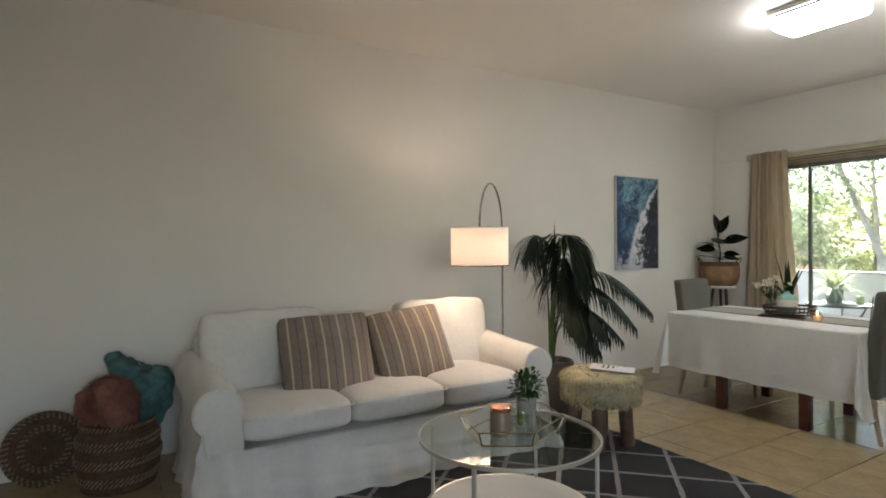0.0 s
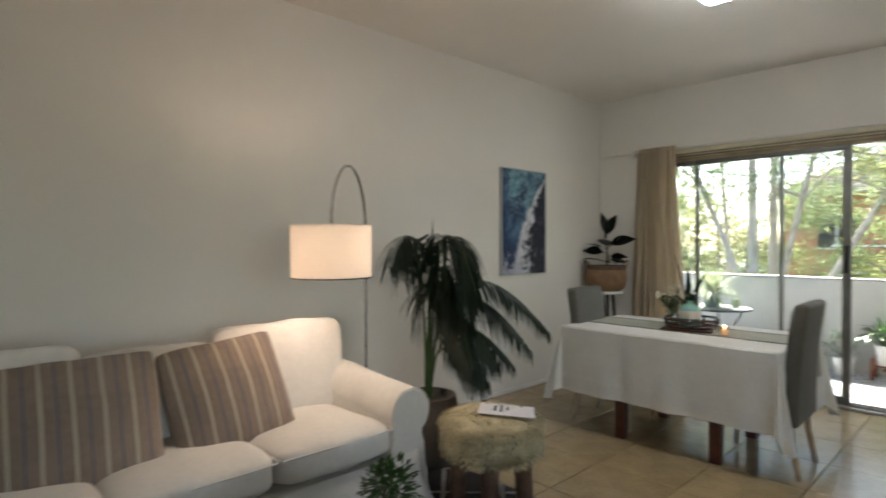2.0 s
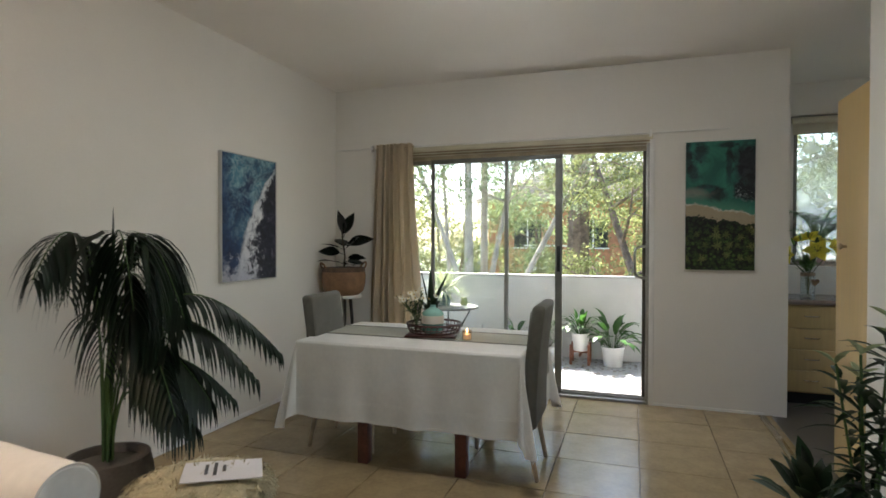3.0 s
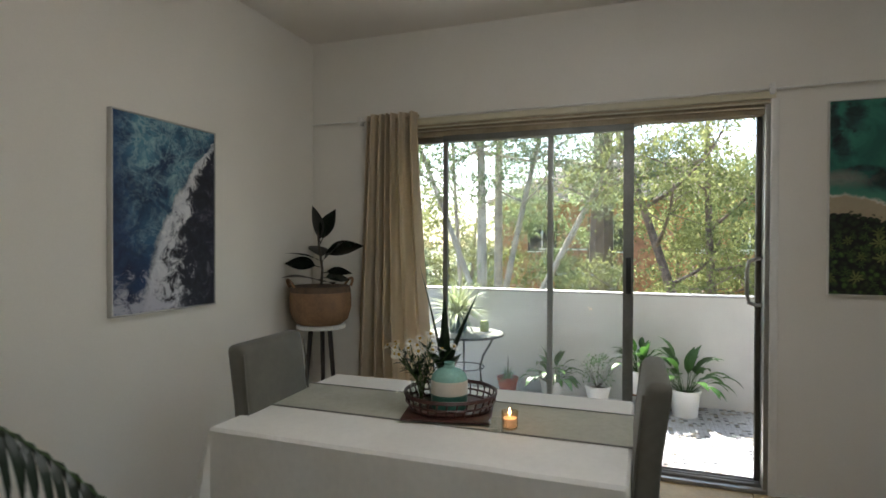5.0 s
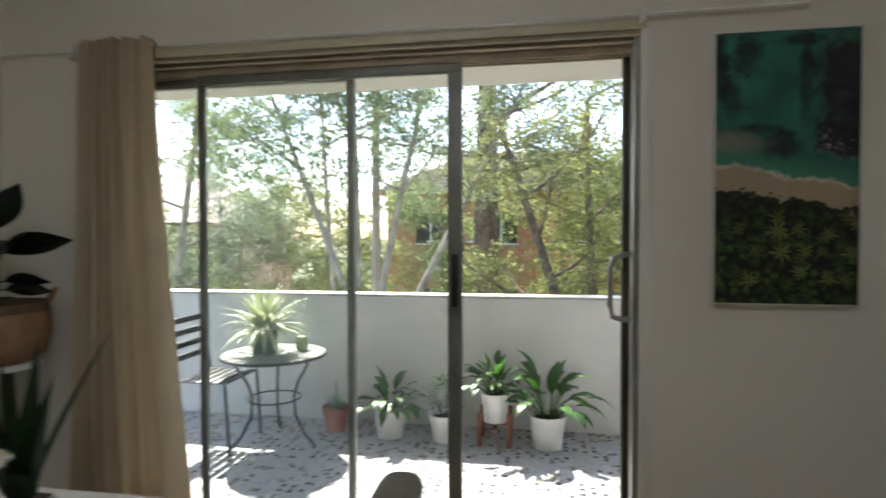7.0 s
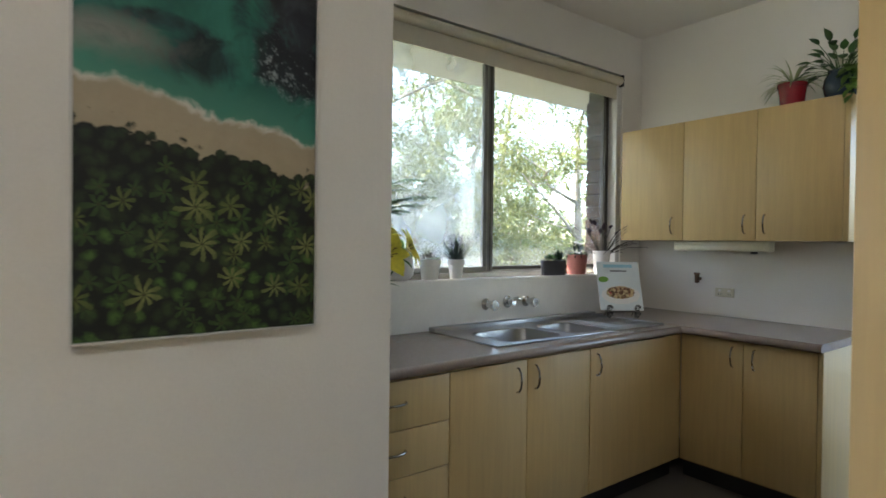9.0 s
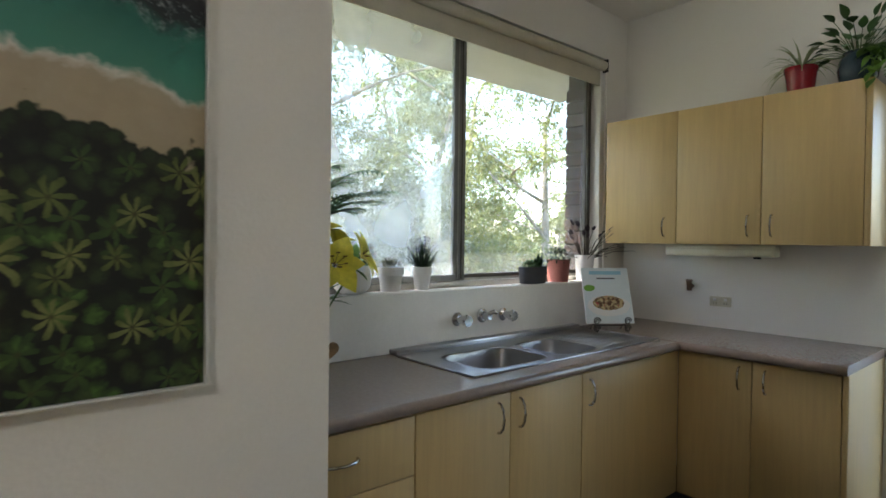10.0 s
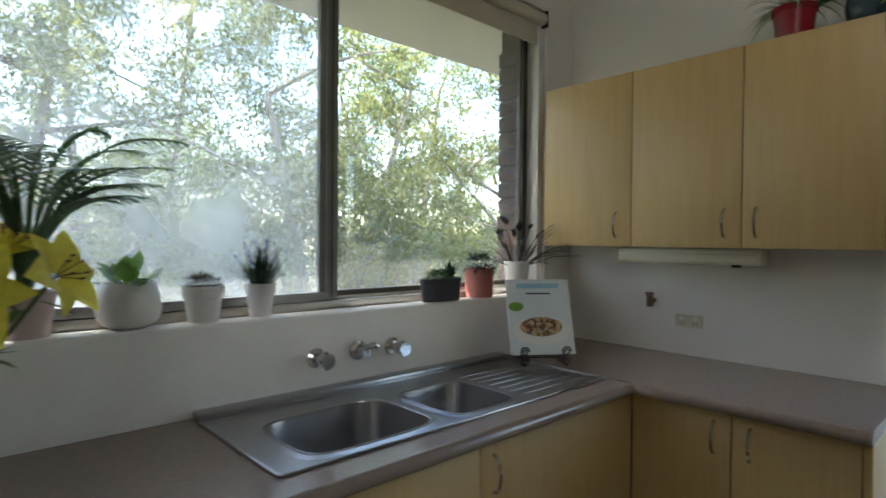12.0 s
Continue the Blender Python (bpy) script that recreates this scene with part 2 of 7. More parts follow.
M["fur_dark"] = surf("dark_fur_flecks", (0.06, 0.045, 0.03), 0.95, var=0.2)
M["stool_wood"] = surf("stool_leg_wood", (0.16, 0.09, 0.055), 0.55, var=0.3, scale=15)
M["paper"] = surf("white_paper", (0.75, 0.74, 0.76), 0.7, var=0.03, bump=0.02)
M["ink"] = surf("grey_print", (0.08, 0.08, 0.09), 0.7, var=0.05, bump=0)
M["frame_white"] = surf("white_frame", (0.68, 0.66, 0.62), 0.45, var=0.05)
M["frame_alu"] = surf("silver_frame", (0.55, 0.54, 0.52), 0.35, var=0.05, metal=0.5)
M["palm"] = leafy("palm_leaf", (0.012, 0.026, 0.012), 0.4)
M["palm_light"] = leafy("young_palm_leaf", (0.03, 0.085, 0.02), 0.4)
M["palm_young"] = leafy("parlour_palm_leaf", (0.085, 0.21, 0.055), 0.4)
M["rubber"] = leafy("rubber_plant_leaf", (0.010, 0.014, 0.010), 0.25)
M["leaf_dark"] = leafy("dark_leaf", (0.02, 0.045, 0.018), 0.35)
M["leaf_mid"] = leafy("mid_green_leaf", (0.05, 0.13, 0.03), 0.4)
M["leaf_sunny"] = leafy("sunlit_green_leaf", (0.06, 0.15, 0.03), 0.4)
M["leaf_spray"] = leafy("lily_stem_leaf", (0.085, 0.19, 0.04), 0.4)
M["leaf_bright"] = leafy("bright_green_leaf", (0.16, 0.30, 0.05), 0.45)
M["leaf_pale"] = leafy("pale_striped_leaf", (0.44, 0.50, 0.27), 0.5)
M["leaf_purple"] = leafy("dark_purple_leaf", (0.03, 0.018, 0.024), 0.4)
M["lavender"] = leafy("lavender_flower", (0.045, 0.04, 0.09), 0.7)
M["stem"] = surf("brown_stem", (0.06, 0.045, 0.03), 0.7, var=0.2)
M["green_stem"] = surf("green_stem", (0.06, 0.12, 0.03), 0.6, var=0.2)
M["petal_white"] = leafy("white_petal", (0.72, 0.70, 0.62), 0.6, 0.1)
M["petal_yellow"] = leafy("yellow_lily_petal", (0.88, 0.76, 0.09), 0.5, 0.12, 0.5)
M["pollen"] = surf("brown_anther", (0.10, 0.035, 0.01), 0.9)
M["daisy_eye"] = surf("yellow_daisy_eye", (0.45, 0.28, 0.02), 0.9)
M["vase_mint"] = surf("mint_glaze", (0.26, 0.50, 0.42), 0.25, var=0.12, scale=9)
M["vase_cream"] = surf("cream_glaze", (0.62, 0.58, 0.50), 0.4, var=0.06)
M["vase_green"] = surf("deep_green_glaze", (0.03, 0.14, 0.10), 0.3, var=0.12)
M["clear"] = glass("clear_glass", (0.94, 0.97, 0.96), shine=0.07)
M["pane"] = glass("window_glass", (0.97, 0.98, 0.97), dust_haze=0.04)
# dust film, made strong enough to give the pane its bright veil
M["hazy_pane"] = glass("dusty_window_glass", (0.96, 0.97, 0.97), dust_haze=0.24, shine=0.055)
# scattering mixed into the door panes to imitate glare from outdoors
M["door_pane"] = glass("glare_haze_door_glass", (0.97, 0.98, 0.97), dust_haze=0.022)
M["amber"] = glass("amber_glass", (0.95, 0.86, 0.74), shine=0.08)
M["dome"] = glass("cloche_glass", (0.92, 0.95, 0.94), shine=0.17)
M["mirror"] = surf("tray_mirror", (0.66, 0.56, 0.44), 0.2, var=0.05, metal=1.0, bump=0.0)
M["tube"] = glow("lamp_diffuser", (0.96, 0.98, 1.0), 3.2)
M["flame"] = glow("candle_flame", (1.0, 0.62, 0.25), 2.5)
M["lit_wax"] = glow("lit_wax", (0.80, 0.56, 0.38), 0.05)
M["brick_orange"] = surf("orange_brick", (0.50, 0.23, 0.12), 0.9, var=0.2, scale=5, bump=0.2)
M["brick_brown"] = surf("brown_brick", (0.045, 0.022, 0.017), 0.9, var=0.3, scale=20, bump=0.5, rand=0.25)
M["mortar"] = surf("mortar", (0.055, 0.045, 0.04), 0.95, var=0.2)
M["roof_tile"] = surf("roof_tile", (0.50, 0.39, 0.34), 0.8, var=0.25, scale=4)
M["bark_pale"] = surf("pale_gum_bark", (0.46, 0.39, 0.32), 0.9, var=0.3, scale=3, bump=0.6, bscale=20)
M["bark"] = surf("rough_bark", (0.20, 0.145, 0.11), 0.95, var=0.35, scale=5, bump=1.0, bscale=25)
M["crown_a"] = leafy("gum_leaf", (0.20, 0.25, 0.11), 0.85, 0.25, 0.62)
M["crown_b"] = leafy("olive_leaf", (0.24, 0.26, 0.10), 0.85, 0.25, 0.62)
M["crown_c"] = leafy("grey_green_leaf", (0.21, 0.25, 0.15), 0.85, 0.25, 0.62)
M["ground"] = surf("lawn_ground", (0.20, 0.19, 0.11), 0.95, var=0.3, scale=1.5)
M["pale_grout"] = surf("pale_grout", (0.52, 0.50, 0.47), 0.9, var=0.15, scale=9)
M["mosaic"] = surf("mosaic_chip", (0.52, 0.53, 0.56), 0.45, var=0.15, scale=20)
M["wrought_top"] = surf("weathered_table_top", (0.13, 0.14, 0.12), 0.6, var=0.3, scale=14)
M["leaf_spider"] = leafy("spider_plant_leaf", (0.13, 0.24, 0.09), 0.45)
M["lamp_chrome"] = surf("lamp_nickel", (0.45, 0.44, 0.42), 0.2, var=0.05, metal=1.0, bump=0.0)
M["cream_plastic"] = surf("cream_plastic", (0.62, 0.57, 0.42), 0.4, var=0.05)
M["roller"] = surf("roller_blind_cloth", (0.62, 0.57, 0.45), 0.8, var=0.05)
M["wood_stand"] = surf("red_brown_plant_stand", (0.25, 0.085, 0.04), 0.5, var=0.2)


# ---- mesh helpers ----
def finish(name, bm, material, smooth=True):
    me = bpy.data.meshes.new(name)
    bmesh.ops.recalc_face_normals(bm, faces=bm.faces)
    bm.to_mesh(me)
    bm.free()
    for m in (material if isinstance(material, (list, tuple)) else [material]):
        me.materials.append(m)
    if smooth:
        me.shade_smooth()
        me.set_sharp_from_angle(angle=radians(35))
    return me


def part(name, bm, material, parent, label="", at=None):
    """Links a bmesh as one mesh object under a thing or a part."""
    ob = new(name, finish(name, bm, material))
    ob.parent = parent
    if at is not None:
        ob.matrix_basis = at
    return tagged(ob, label, kind="stuff" if name in ("leaves", "stalk", "stem", "foliage", "twigs", "pile") else "")


def thing(name, label, category, m=None, group=""):
    ob = new(name)
    ob.empty_display_size = 0.1
    ob.matrix_basis = m or Matrix()
    return tagged(ob, label, category, group)


def solid(name, bm, material, label, category, m=None, group="", kind=""):
    """A thing, or a piece of the setting, that is one mesh."""
    ob = new(name, finish(name, bm, material))
    ob.matrix_basis = m or Matrix()
    return tagged(ob, label, category, group, kind)


def box(bm, x0, y0, z0, x1, y1, z1, bevel=0.0, seg=2):
    r = bmesh.ops.create_cube(bm, size=1.0)
    bmesh.ops.transform(bm, verts=r["verts"], matrix=Matrix.Translation(((x0 + x1) / 2, (y0 + y1) / 2, (z0 + z1) / 2))
                        @ Matrix.Diagonal((abs(x1 - x0), abs(y1 - y0), abs(z1 - z0), 1)))
    if bevel:
        es = list({e for v in r["verts"] for e in v.link_edges})
        bmesh.ops.bevel(bm, geom=es, offset=bevel, segments=seg, affect="EDGES", profile=0.5)
    return bm


def boxm(*a, bevel=0.0, seg=2):
    return box(bmesh.new(), *a, bevel=bevel, seg=seg)


def lathe(bm, profile, seg=32, at=(0, 0, 0), close=False, squash=(1, 1)):
    rings = []
    for r, z in profile:
        rings.append([bm.verts.new((at[0] + r * squash[0] * math.cos(2 * math.pi * i / seg), at[1] + r * squash[1] * math.sin(2 * math.pi * i / seg), at[2] + z)) for i in range(seg)])
    for a, b in zip(rings, rings[1:] + (rings[:1] if close else [])):
        for i in range(seg):
            bm.faces.new((a[i], a[(i + 1) % seg], b[(i + 1) % seg], b[i]))
    if not close:
        for ring in (rings[0], rings[-1]):
            if len(ring) > 2:
                bm.faces.new(ring)
    return bm


def lathem(profile, seg=32, **k):
    return lathe(bmesh.new(), profile, seg, **k)


def tube(bm, pts, r, seg=10, closed=False, taper=None):
    """A round bar along points."""
    pts = [Vector(p) for p in pts]
    rings, up = [], Vector((0.13, 0.21, 1)).normalized()
    for i, p in enumerate(pts):
        d = (pts[(i + 1) % len(pts)] - pts[i - 1]) if closed else (pts[min(i + 1, len(pts) - 1)] - pts[max(i - 1, 0)])
        d.normalize()
        a = d.cross(up)
        if a.length < 0.05:
            a = d.cross(Vector((1, 0.1, 0)))
        a.normalize()
        b = d.cross(a)
        rad = r if taper is None else r + (taper - r) * i / (len(pts) - 1)
        rings.append([bm.verts.new(p + rad * (a * math.cos(2 * math.pi * k / seg) + b * math.sin(2 * math.pi * k / seg))) for k in range(seg)])
    for a, b in zip(rings, rings[1:] + (rings[:1] if closed else [])):
        for k in range(seg):
            bm.faces.new((a[k], a[(k + 1) % seg], b[(k + 1) % seg], b[k]))
    if not closed:
        bm.faces.new(rings[0])
        bm.faces.new(rings[-1])
    return bm


def tubem(pts, r, seg=10, **k):
    return tube(bmesh.new(), pts, r, seg, **k)


def arc(c, r, a0, a1, n, axes=((1, 0, 0), (0, 0, 1))):
    u, v = Vector(axes[0]), Vector(axes[1])
    return [Vector(c) + u * (r * math.cos(radians(a0 + (a1 - a0) * i / n))) + v * (r * math.sin(radians(a0 + (a1 - a0) * i / n))) for i in range(n + 1)]


def torus(bm, R, r, z, seg=40, sub=8, at=(0, 0)):
    return tube(bm, [(at[0] + R * math.cos(2 * math.pi * i / seg), at[1] + R * math.sin(2 * math.pi * i / seg), z) for i in range(seg)], r, sub, closed=True)


def cushion(sx, sy, sz, power=5.0, puff=0.35, n=14, wrinkle=0.006, seed=0):
    """A stuffed cushion about the origin: rounded box with bulging faces and soft creases."""
    bm = bmesh.new()
    bmesh.ops.create_cube(bm, size=2.0)
    bmesh.ops.subdivide_edges(bm, edges=bm.edges[:], cuts=n, use_grid_fill=True)
    for v in bm.verts:
        x, y, z = v.co
        k = (abs(x) ** power + abs(y) ** power + abs(z) ** power) ** (1 / power)
        x, y, z = x / k, y / k, z / k
        edge = (1 - min(1, abs(x)) ** 2) * (1 - min(1, abs(y)) ** 2)
        z *= (1 - puff) + puff * edge ** 0.5
        p = Vector((x * sx / 2, y * sy / 2, z * sz / 2))
        d = noise.noise(p * 7 + Vector((seed, 0, seed))) * wrinkle + noise.noise(p * 18 + Vector((0, seed, 0))) * wrinkle * 0.45
        v.co = p + p.normalized() * d
    return bm


def sheet(fx, nu, nv, thick=0.0):
    """A curved sheet from a function of u, v in 0..1, with thickness."""
    bm = bmesh.new()
    g = [[bm.verts.new(fx(i / nu, j / nv)) for j in range(nv + 1)] for i in range(nu + 1)]
    for i in range(nu):
        for j in range(nv):
            bm.faces.new((g[i][j], g[i + 1][j], g[i + 1][j + 1], g[i][j + 1]))
    if thick:
        bmesh.ops.recalc_face_normals(bm, faces=bm.faces)
        bmesh.ops.solidify(bm, geom=bm.faces[:], thickness=thick)
    return bm


def leaf(bm, base, aim, length, width, droop=0.3, n=5, fold=0.25, shape=0.75, up=Vector((0, 0, 1)), twist=0.0):
    """One leaf blade: an arching ribbon with a folded midrib, pointed at its end."""
    aim = Vector(aim).normalized()
    side = aim.cross(up)
    if side.length < 0.05:
        side = aim.cross(Vector((1, 0.3, 0)))
    side.normalize()
    if twist:
        side = Matrix.Rotation(twist, 3, aim) @ side
    p, d, rows = Vector(base), aim.copy(), []
    for i in range(n + 1):
        t = i / n
        w = width * 0.5 * max(0.02, math.sin(math.pi * min(1, t ** shape)) if t < 1 else 0.02)
        nrm = side.cross(d).normalized()
        rows.append((bm.verts.new(p - side * w + nrm * w * fold), bm.verts.new(p), bm.verts.new(p + side * w + nrm * w * fold)))
        d = (d + Vector((0, 0, -droop / n))).normalized()
        p = p + d * (length / n)
    for a, b in zip(rows, rows[1:]):
        bm.faces.new((a[0], a[1], b[1], b[0]))
        bm.faces.new((a[1], a[2], b[2], b[1]))
    return p


def ball(u, v):
    return Vector((math.cos(u) * math.cos(v), math.sin(u) * math.cos(v), math.sin(v)))


def tuft(rng, count, length, width, lift=(20, 80), droop=0.8, radius=0.03, z=0.0, shape=0.7, n=5, fold=0.25):
    """A clump of arching blades that spring from one crown."""
    bm = bmesh.new()
    for i in range(count):
        a, e = rng.uniform(0, 6.283), radians(rng.uniform(*lift))
        r = radius * rng.random()
        leaf(bm, (r * math.cos(a), r * math.sin(a), z), ball(a, e), length * rng.uniform(0.65, 1.1), width * rng.uniform(0.75, 1.15), droop * rng.uniform(0.7, 1.3), n, fold, shape)
    return bm


def stalked(rng, count, reach, stalk_lift, size, aspect, z=0.0, droop=0.5, spread=0.02):
    """Broad leaves on thin stalks. Returns leaves and stalks."""
    lv, st = bmesh.new(), bmesh.new()
    for i in range(count):
        a, e = rng.uniform(0, 6.283), radians(rng.uniform(*stalk_lift))
        d = ball(a, e)
        b = Vector((spread * math.cos(a), spread * math.sin(a), z))
        L = reach * rng.uniform(0.5, 1.1)
        m1 = b + d * L * 0.6
        tip = b + d * L + Vector((0, 0, -0.12 * L))
        tube(st, [b, m1, tip], 0.0025, 5, taper=0.0015)
        s = size * rng.uniform(0.7, 1.15)
        leaf(lv, tip, (d + Vector((0, 0, -0.25))), s, s * aspect, droop, 5, 0.2, 0.8)
    return lv, st


def pot_profile(r0, r1, h, wall=0.008, lip=0.0):
    p = [(r0, 0), (r0 + (r1 - r0) * 0.5, h * 0.5), (r1, h - 0.02 if lip else h)]
    if lip:
        p += [(r1 + lip, h - 0.02), (r1 + lip, h)]
    return p + [(r1 - wall, h), (r1 - wall * 1.3, h * 0.82), (r1 * 0.3, h * 0.82)]


# ---- structure ----
WEST, EAST, NORTH, CEIL, SILL = -1.9, 6.46, 4.045, 2.81, 1.121
KX, KS, NIB = 7.545, -2.65, 0.137
LX = 7.455                         # face of the wall under the ledge


def struct(name, bm, material, label, category):
    return solid(name, bm, material, label, category, kind="structure")


bm = boxm(WEST - 0.2, -3.6, -0.26, 6.56, NORTH + 0.2, -0.012)
floor = struct("floor", bm, M["grout"], "grout bed under the beige floor tiles", "floor")
struct("kitchen_floor", boxm(5.0, KS, -0.012, LX + 0.05, 0.30, -0.003), M["vinyl"], "dull grey vinyl kitchen floor", "floor")
struct("floor_trim", boxm(5.405, 0.285, -0.012, 6.44, 0.335, 0.006, bevel=0.003), M["brass"], "metal strip between tiles and vinyl", "trim")

struct("wall_north", boxm(WEST - 0.2, NORTH, -0.2, EAST + 0.14, NORTH + 0.2, CEIL), M["wall"], "plain off-white painted plaster wall", "wall")
struct("wall_west", boxm(WEST - 0.2, -3.6, -0.2, WEST, NORTH, CEIL), M["wall"], "plain off-white painted plaster wall", "wall")
DY0, DY1, DHEAD = 1.13, 3.50, 2.20          # the sliding door's opening
bm = boxm(EAST, NIB, -0.2, EAST + 0.14, DY0, CEIL)
box(bm, EAST, DY0, DHEAD, EAST + 0.14, DY1, CEIL)
box(bm, EAST, DY1, -0.2, EAST + 0.14, NORTH, CEIL)
struct("wall_east", bm, M["wall"], "off-white painted wall around the sliding door", "wall")
struct("wall_kitchen_north", boxm(EAST + 0.14, NIB, -0.2, KX + 0.25, NIB + 0.15, CEIL), M["wall"], "white wall between kitchen and balcony", "wall")
WY0, WY1, WZ1 = -2.42, -0.12, 2.51          # the kitchen window's opening
bm = boxm(KX, KS - 0.2, -0.2, KX + 0.13, WY0, CEIL)
box(bm, KX, WY1, -0.2, KX + 0.13, NIB, CEIL)
box(bm, KX, WY0, WZ1, KX + 0.13, WY1, CEIL)
box(bm, KX, WY0, -0.2, KX + 0.13, WY1, SILL)
struct("wall_kitchen_east", bm, M["wall"], "white kitchen wall with a wide window", "wall")
bm = boxm(LX, KS + 0.20, 0.8, KX - 0.002, NIB - 0.002, SILL + 0.004, bevel=0.010, seg=3)
struct("window_ledge", bm, M["white_gloss"], "white painted ledge along the kitchen window", "sill")
bm = boxm(6.09, KS - 0.2, -0.2, KX, KS, CEIL)
box(bm, 5.27, KS - 0.2, 2.1, 6.09, KS, CEIL)
box(bm, 3.9, KS - 0.2, -0.2, 5.27, KS, CEIL)
struct("wall_kitchen_south", bm, M["wall"], "white kitchen wall with a doorway", "wall")
bm = boxm(4.0, -0.5, -0.2, 4.86, 0.165, CEIL)
box(bm, 4.0, KS, -0.2, 4.2, -0.5, CEIL)
struct("wall_hall", bm, M["wall"], "white wall between living room and kitchen", "wall")
# unseen wall; its window opening is assumed and holds the fill lamp
bm = boxm(WEST, -3.6, -0.2, -0.5, -3.4, CEIL)
box(bm, 1.7, -3.6, -0.2, 4.0, -3.4, CEIL)
box(bm, -0.5, -3.6, -0.2, 1.7, -3.4, 0.9)
box(bm, -0.5, -3.6, 2.2, 1.7, -3.4, CEIL)
struct("wall_south", bm, M["wall"], "off-white unseen wall with a window opening added for light", "wall")
struct("wall_hall_end", boxm(3.8, -3.4, -0.2, 4.0, KS, CEIL), M["wall"], "plain off-white wall", "wall")
bm = boxm(WEST - 0.2, -3.6, CEIL, KX + 0.2, NORTH + 0.2, CEIL + 0.15)
struct("ceiling", bm, M["ceiling"], "flat off-white plaster ceiling", "ceiling")
bm = boxm(3.4, NORTH - 0.008, 0, EAST, NORTH - 0.001, 0.03)
box(bm, EAST - 0.012, NIB + 0.15, 0, EAST - 0.001, DY0 - 0.03, 0.02)
struct("baseboard", bm, M["white_gloss"], "thin white skirting strip", "baseboard")

# curtain rail along the door wall
rail = thing("curtain_rail", "thin white curtain rail fixed above the glass door", "rail", pose(EAST - 0.03, 0, 2.225))
part("bar", tubem([(0, 0.55, 0.0), (0, 1.13, 0.0), (0, 4.03, 0.0)], 0.007, 8), M["white_gloss"], rail)
for y in (1.13, 3.64):
    part("bracket", boxm(-0.012, y - 0.012, -0.03, 0.03, y + 0.012, 0.03, bevel=0.004), M["white_gloss"], rail)

# the sliding glass door
door = tagged(thing("door_1", "wide aluminium sliding glass door to the balcony", "glass door", pose(EAST, 0, 0)), kind="structure")
bm = boxm(0.0, DY0, 2.16, 0.14, DY1, 2.198, bevel=0.003)
part("head", bm, M["head_beige"], door)
part("head_cover", boxm(-0.018, DY0 - 0.02, 2.175, -0.002, DY1, 2.215, bevel=0.004), M["cream_plastic"], door, "cream painted architrave")
part("head_bead", boxm(-0.012, DY0 + 0.002, 2.150, -0.001, DY1, 2.1595, bevel=0.003), M["cream_plastic"], door, "cream bead")
part("head_groove", boxm(-0.004, DY0 + 0.002, 2.1605, -0.0005, DY1, 2.172), M["track"], door, "dark groove under the architrave")
part("head_stop", boxm(-0.008, DY0 + 0.03, 2.128, 0.012, DY1, 2.136, bevel=0.002), M["head_beige"], door)
for x in (0.02, 0.055, 0.09):
    part("track", boxm(x, DY0 + 0.02, 2.098, x + 0.018, DY1, 2.16, bevel=0.002), M["track"], door)
part("jamb", boxm(0.0, DY0, 0.0, 0.14, DY0 + 0.028, 2.16, bevel=0.003), M["alu"], door)
part("architrave", boxm(-0.02, DY0 - 0.035, 0, -0.001, DY0 + 0.004, 2.175, bevel=0.004), M["white_gloss"], door, "white painted architrave")
part("jamb", boxm(0.0, DY1 - 0.03, 0.0, 0.14, DY1, 2.16, bevel=0.003), M["alu"], door)
bm = boxm(-0.01, DY0, -0.01, 0.15, DY1, 0.022, bevel=0.004)
for x in (0.03, 0.07, 0.11):
    box(bm, x, DY0 + 0.03, 0.022, x + 0.008, DY1, 0.04)
part("threshold", bm, M["alu"], door, "worn aluminium threshold")


def door_panel(y0, y1, x, stile0, stile1, frame_mat, glass_mat, name="sliding_panel"):
    p = part(name, boxm(x, y0, 0.03, x + 0.03, y1, 0.09, bevel=0.003), frame_mat, door)
    part("top_rail", boxm(x, y0, 2.06, x + 0.03, y1, 2.105, bevel=0.003), frame_mat, p)
    part("stile", boxm(x, y0, 0.09, x + 0.03, y0 + stile0, 2.06, bevel=0.003), frame_mat, p)
    part("stile", boxm(x, y1 - stile1, 0.09, x + 0.03, y1, 2.06, bevel=0.003), frame_mat, p)
    g = part("pane", boxm(x + 0.012, y0 + stile0, 0.09, x + 0.017, y1 - stile1, 2.06), glass_mat, p, "clear glass pane")
    g.visible_shadow = False
    return p


slider = door_panel(1.84, 3.05, 0.03, 0.06, 0.03, M["alu_mid"], M["door_pane"])
part("latch", boxm(-0.006, 1.852, 1.08, 0.03, 1.882, 1.30, bevel=0.004), M["black"], slider, "black latch plate")
door_panel(2.325, 3.48, 0.075, 0.035, 0.03, M["alu"], M["door_pane"], "fixed_panel")
part("screen_edge", boxm(0.09, 1.158, 0.03, 0.12, 1.185, 2.11, bevel=0.003), M["alu_dark"], door)
pts = [(0.045, 1.165, 1.30), (0.01, 1.19, 1.30), (-0.012, 1.235, 1.285), (-0.016, 1.245, 1.24), (-0.016, 1.245, 1.10), (-0.012, 1.235, 1.055), (0.01, 1.19, 1.04), (0.045, 1.165, 1.04)]
part("pull_handle", tubem(pts, 0.011, 10), M["alu"], door, "grey curved pull handle")

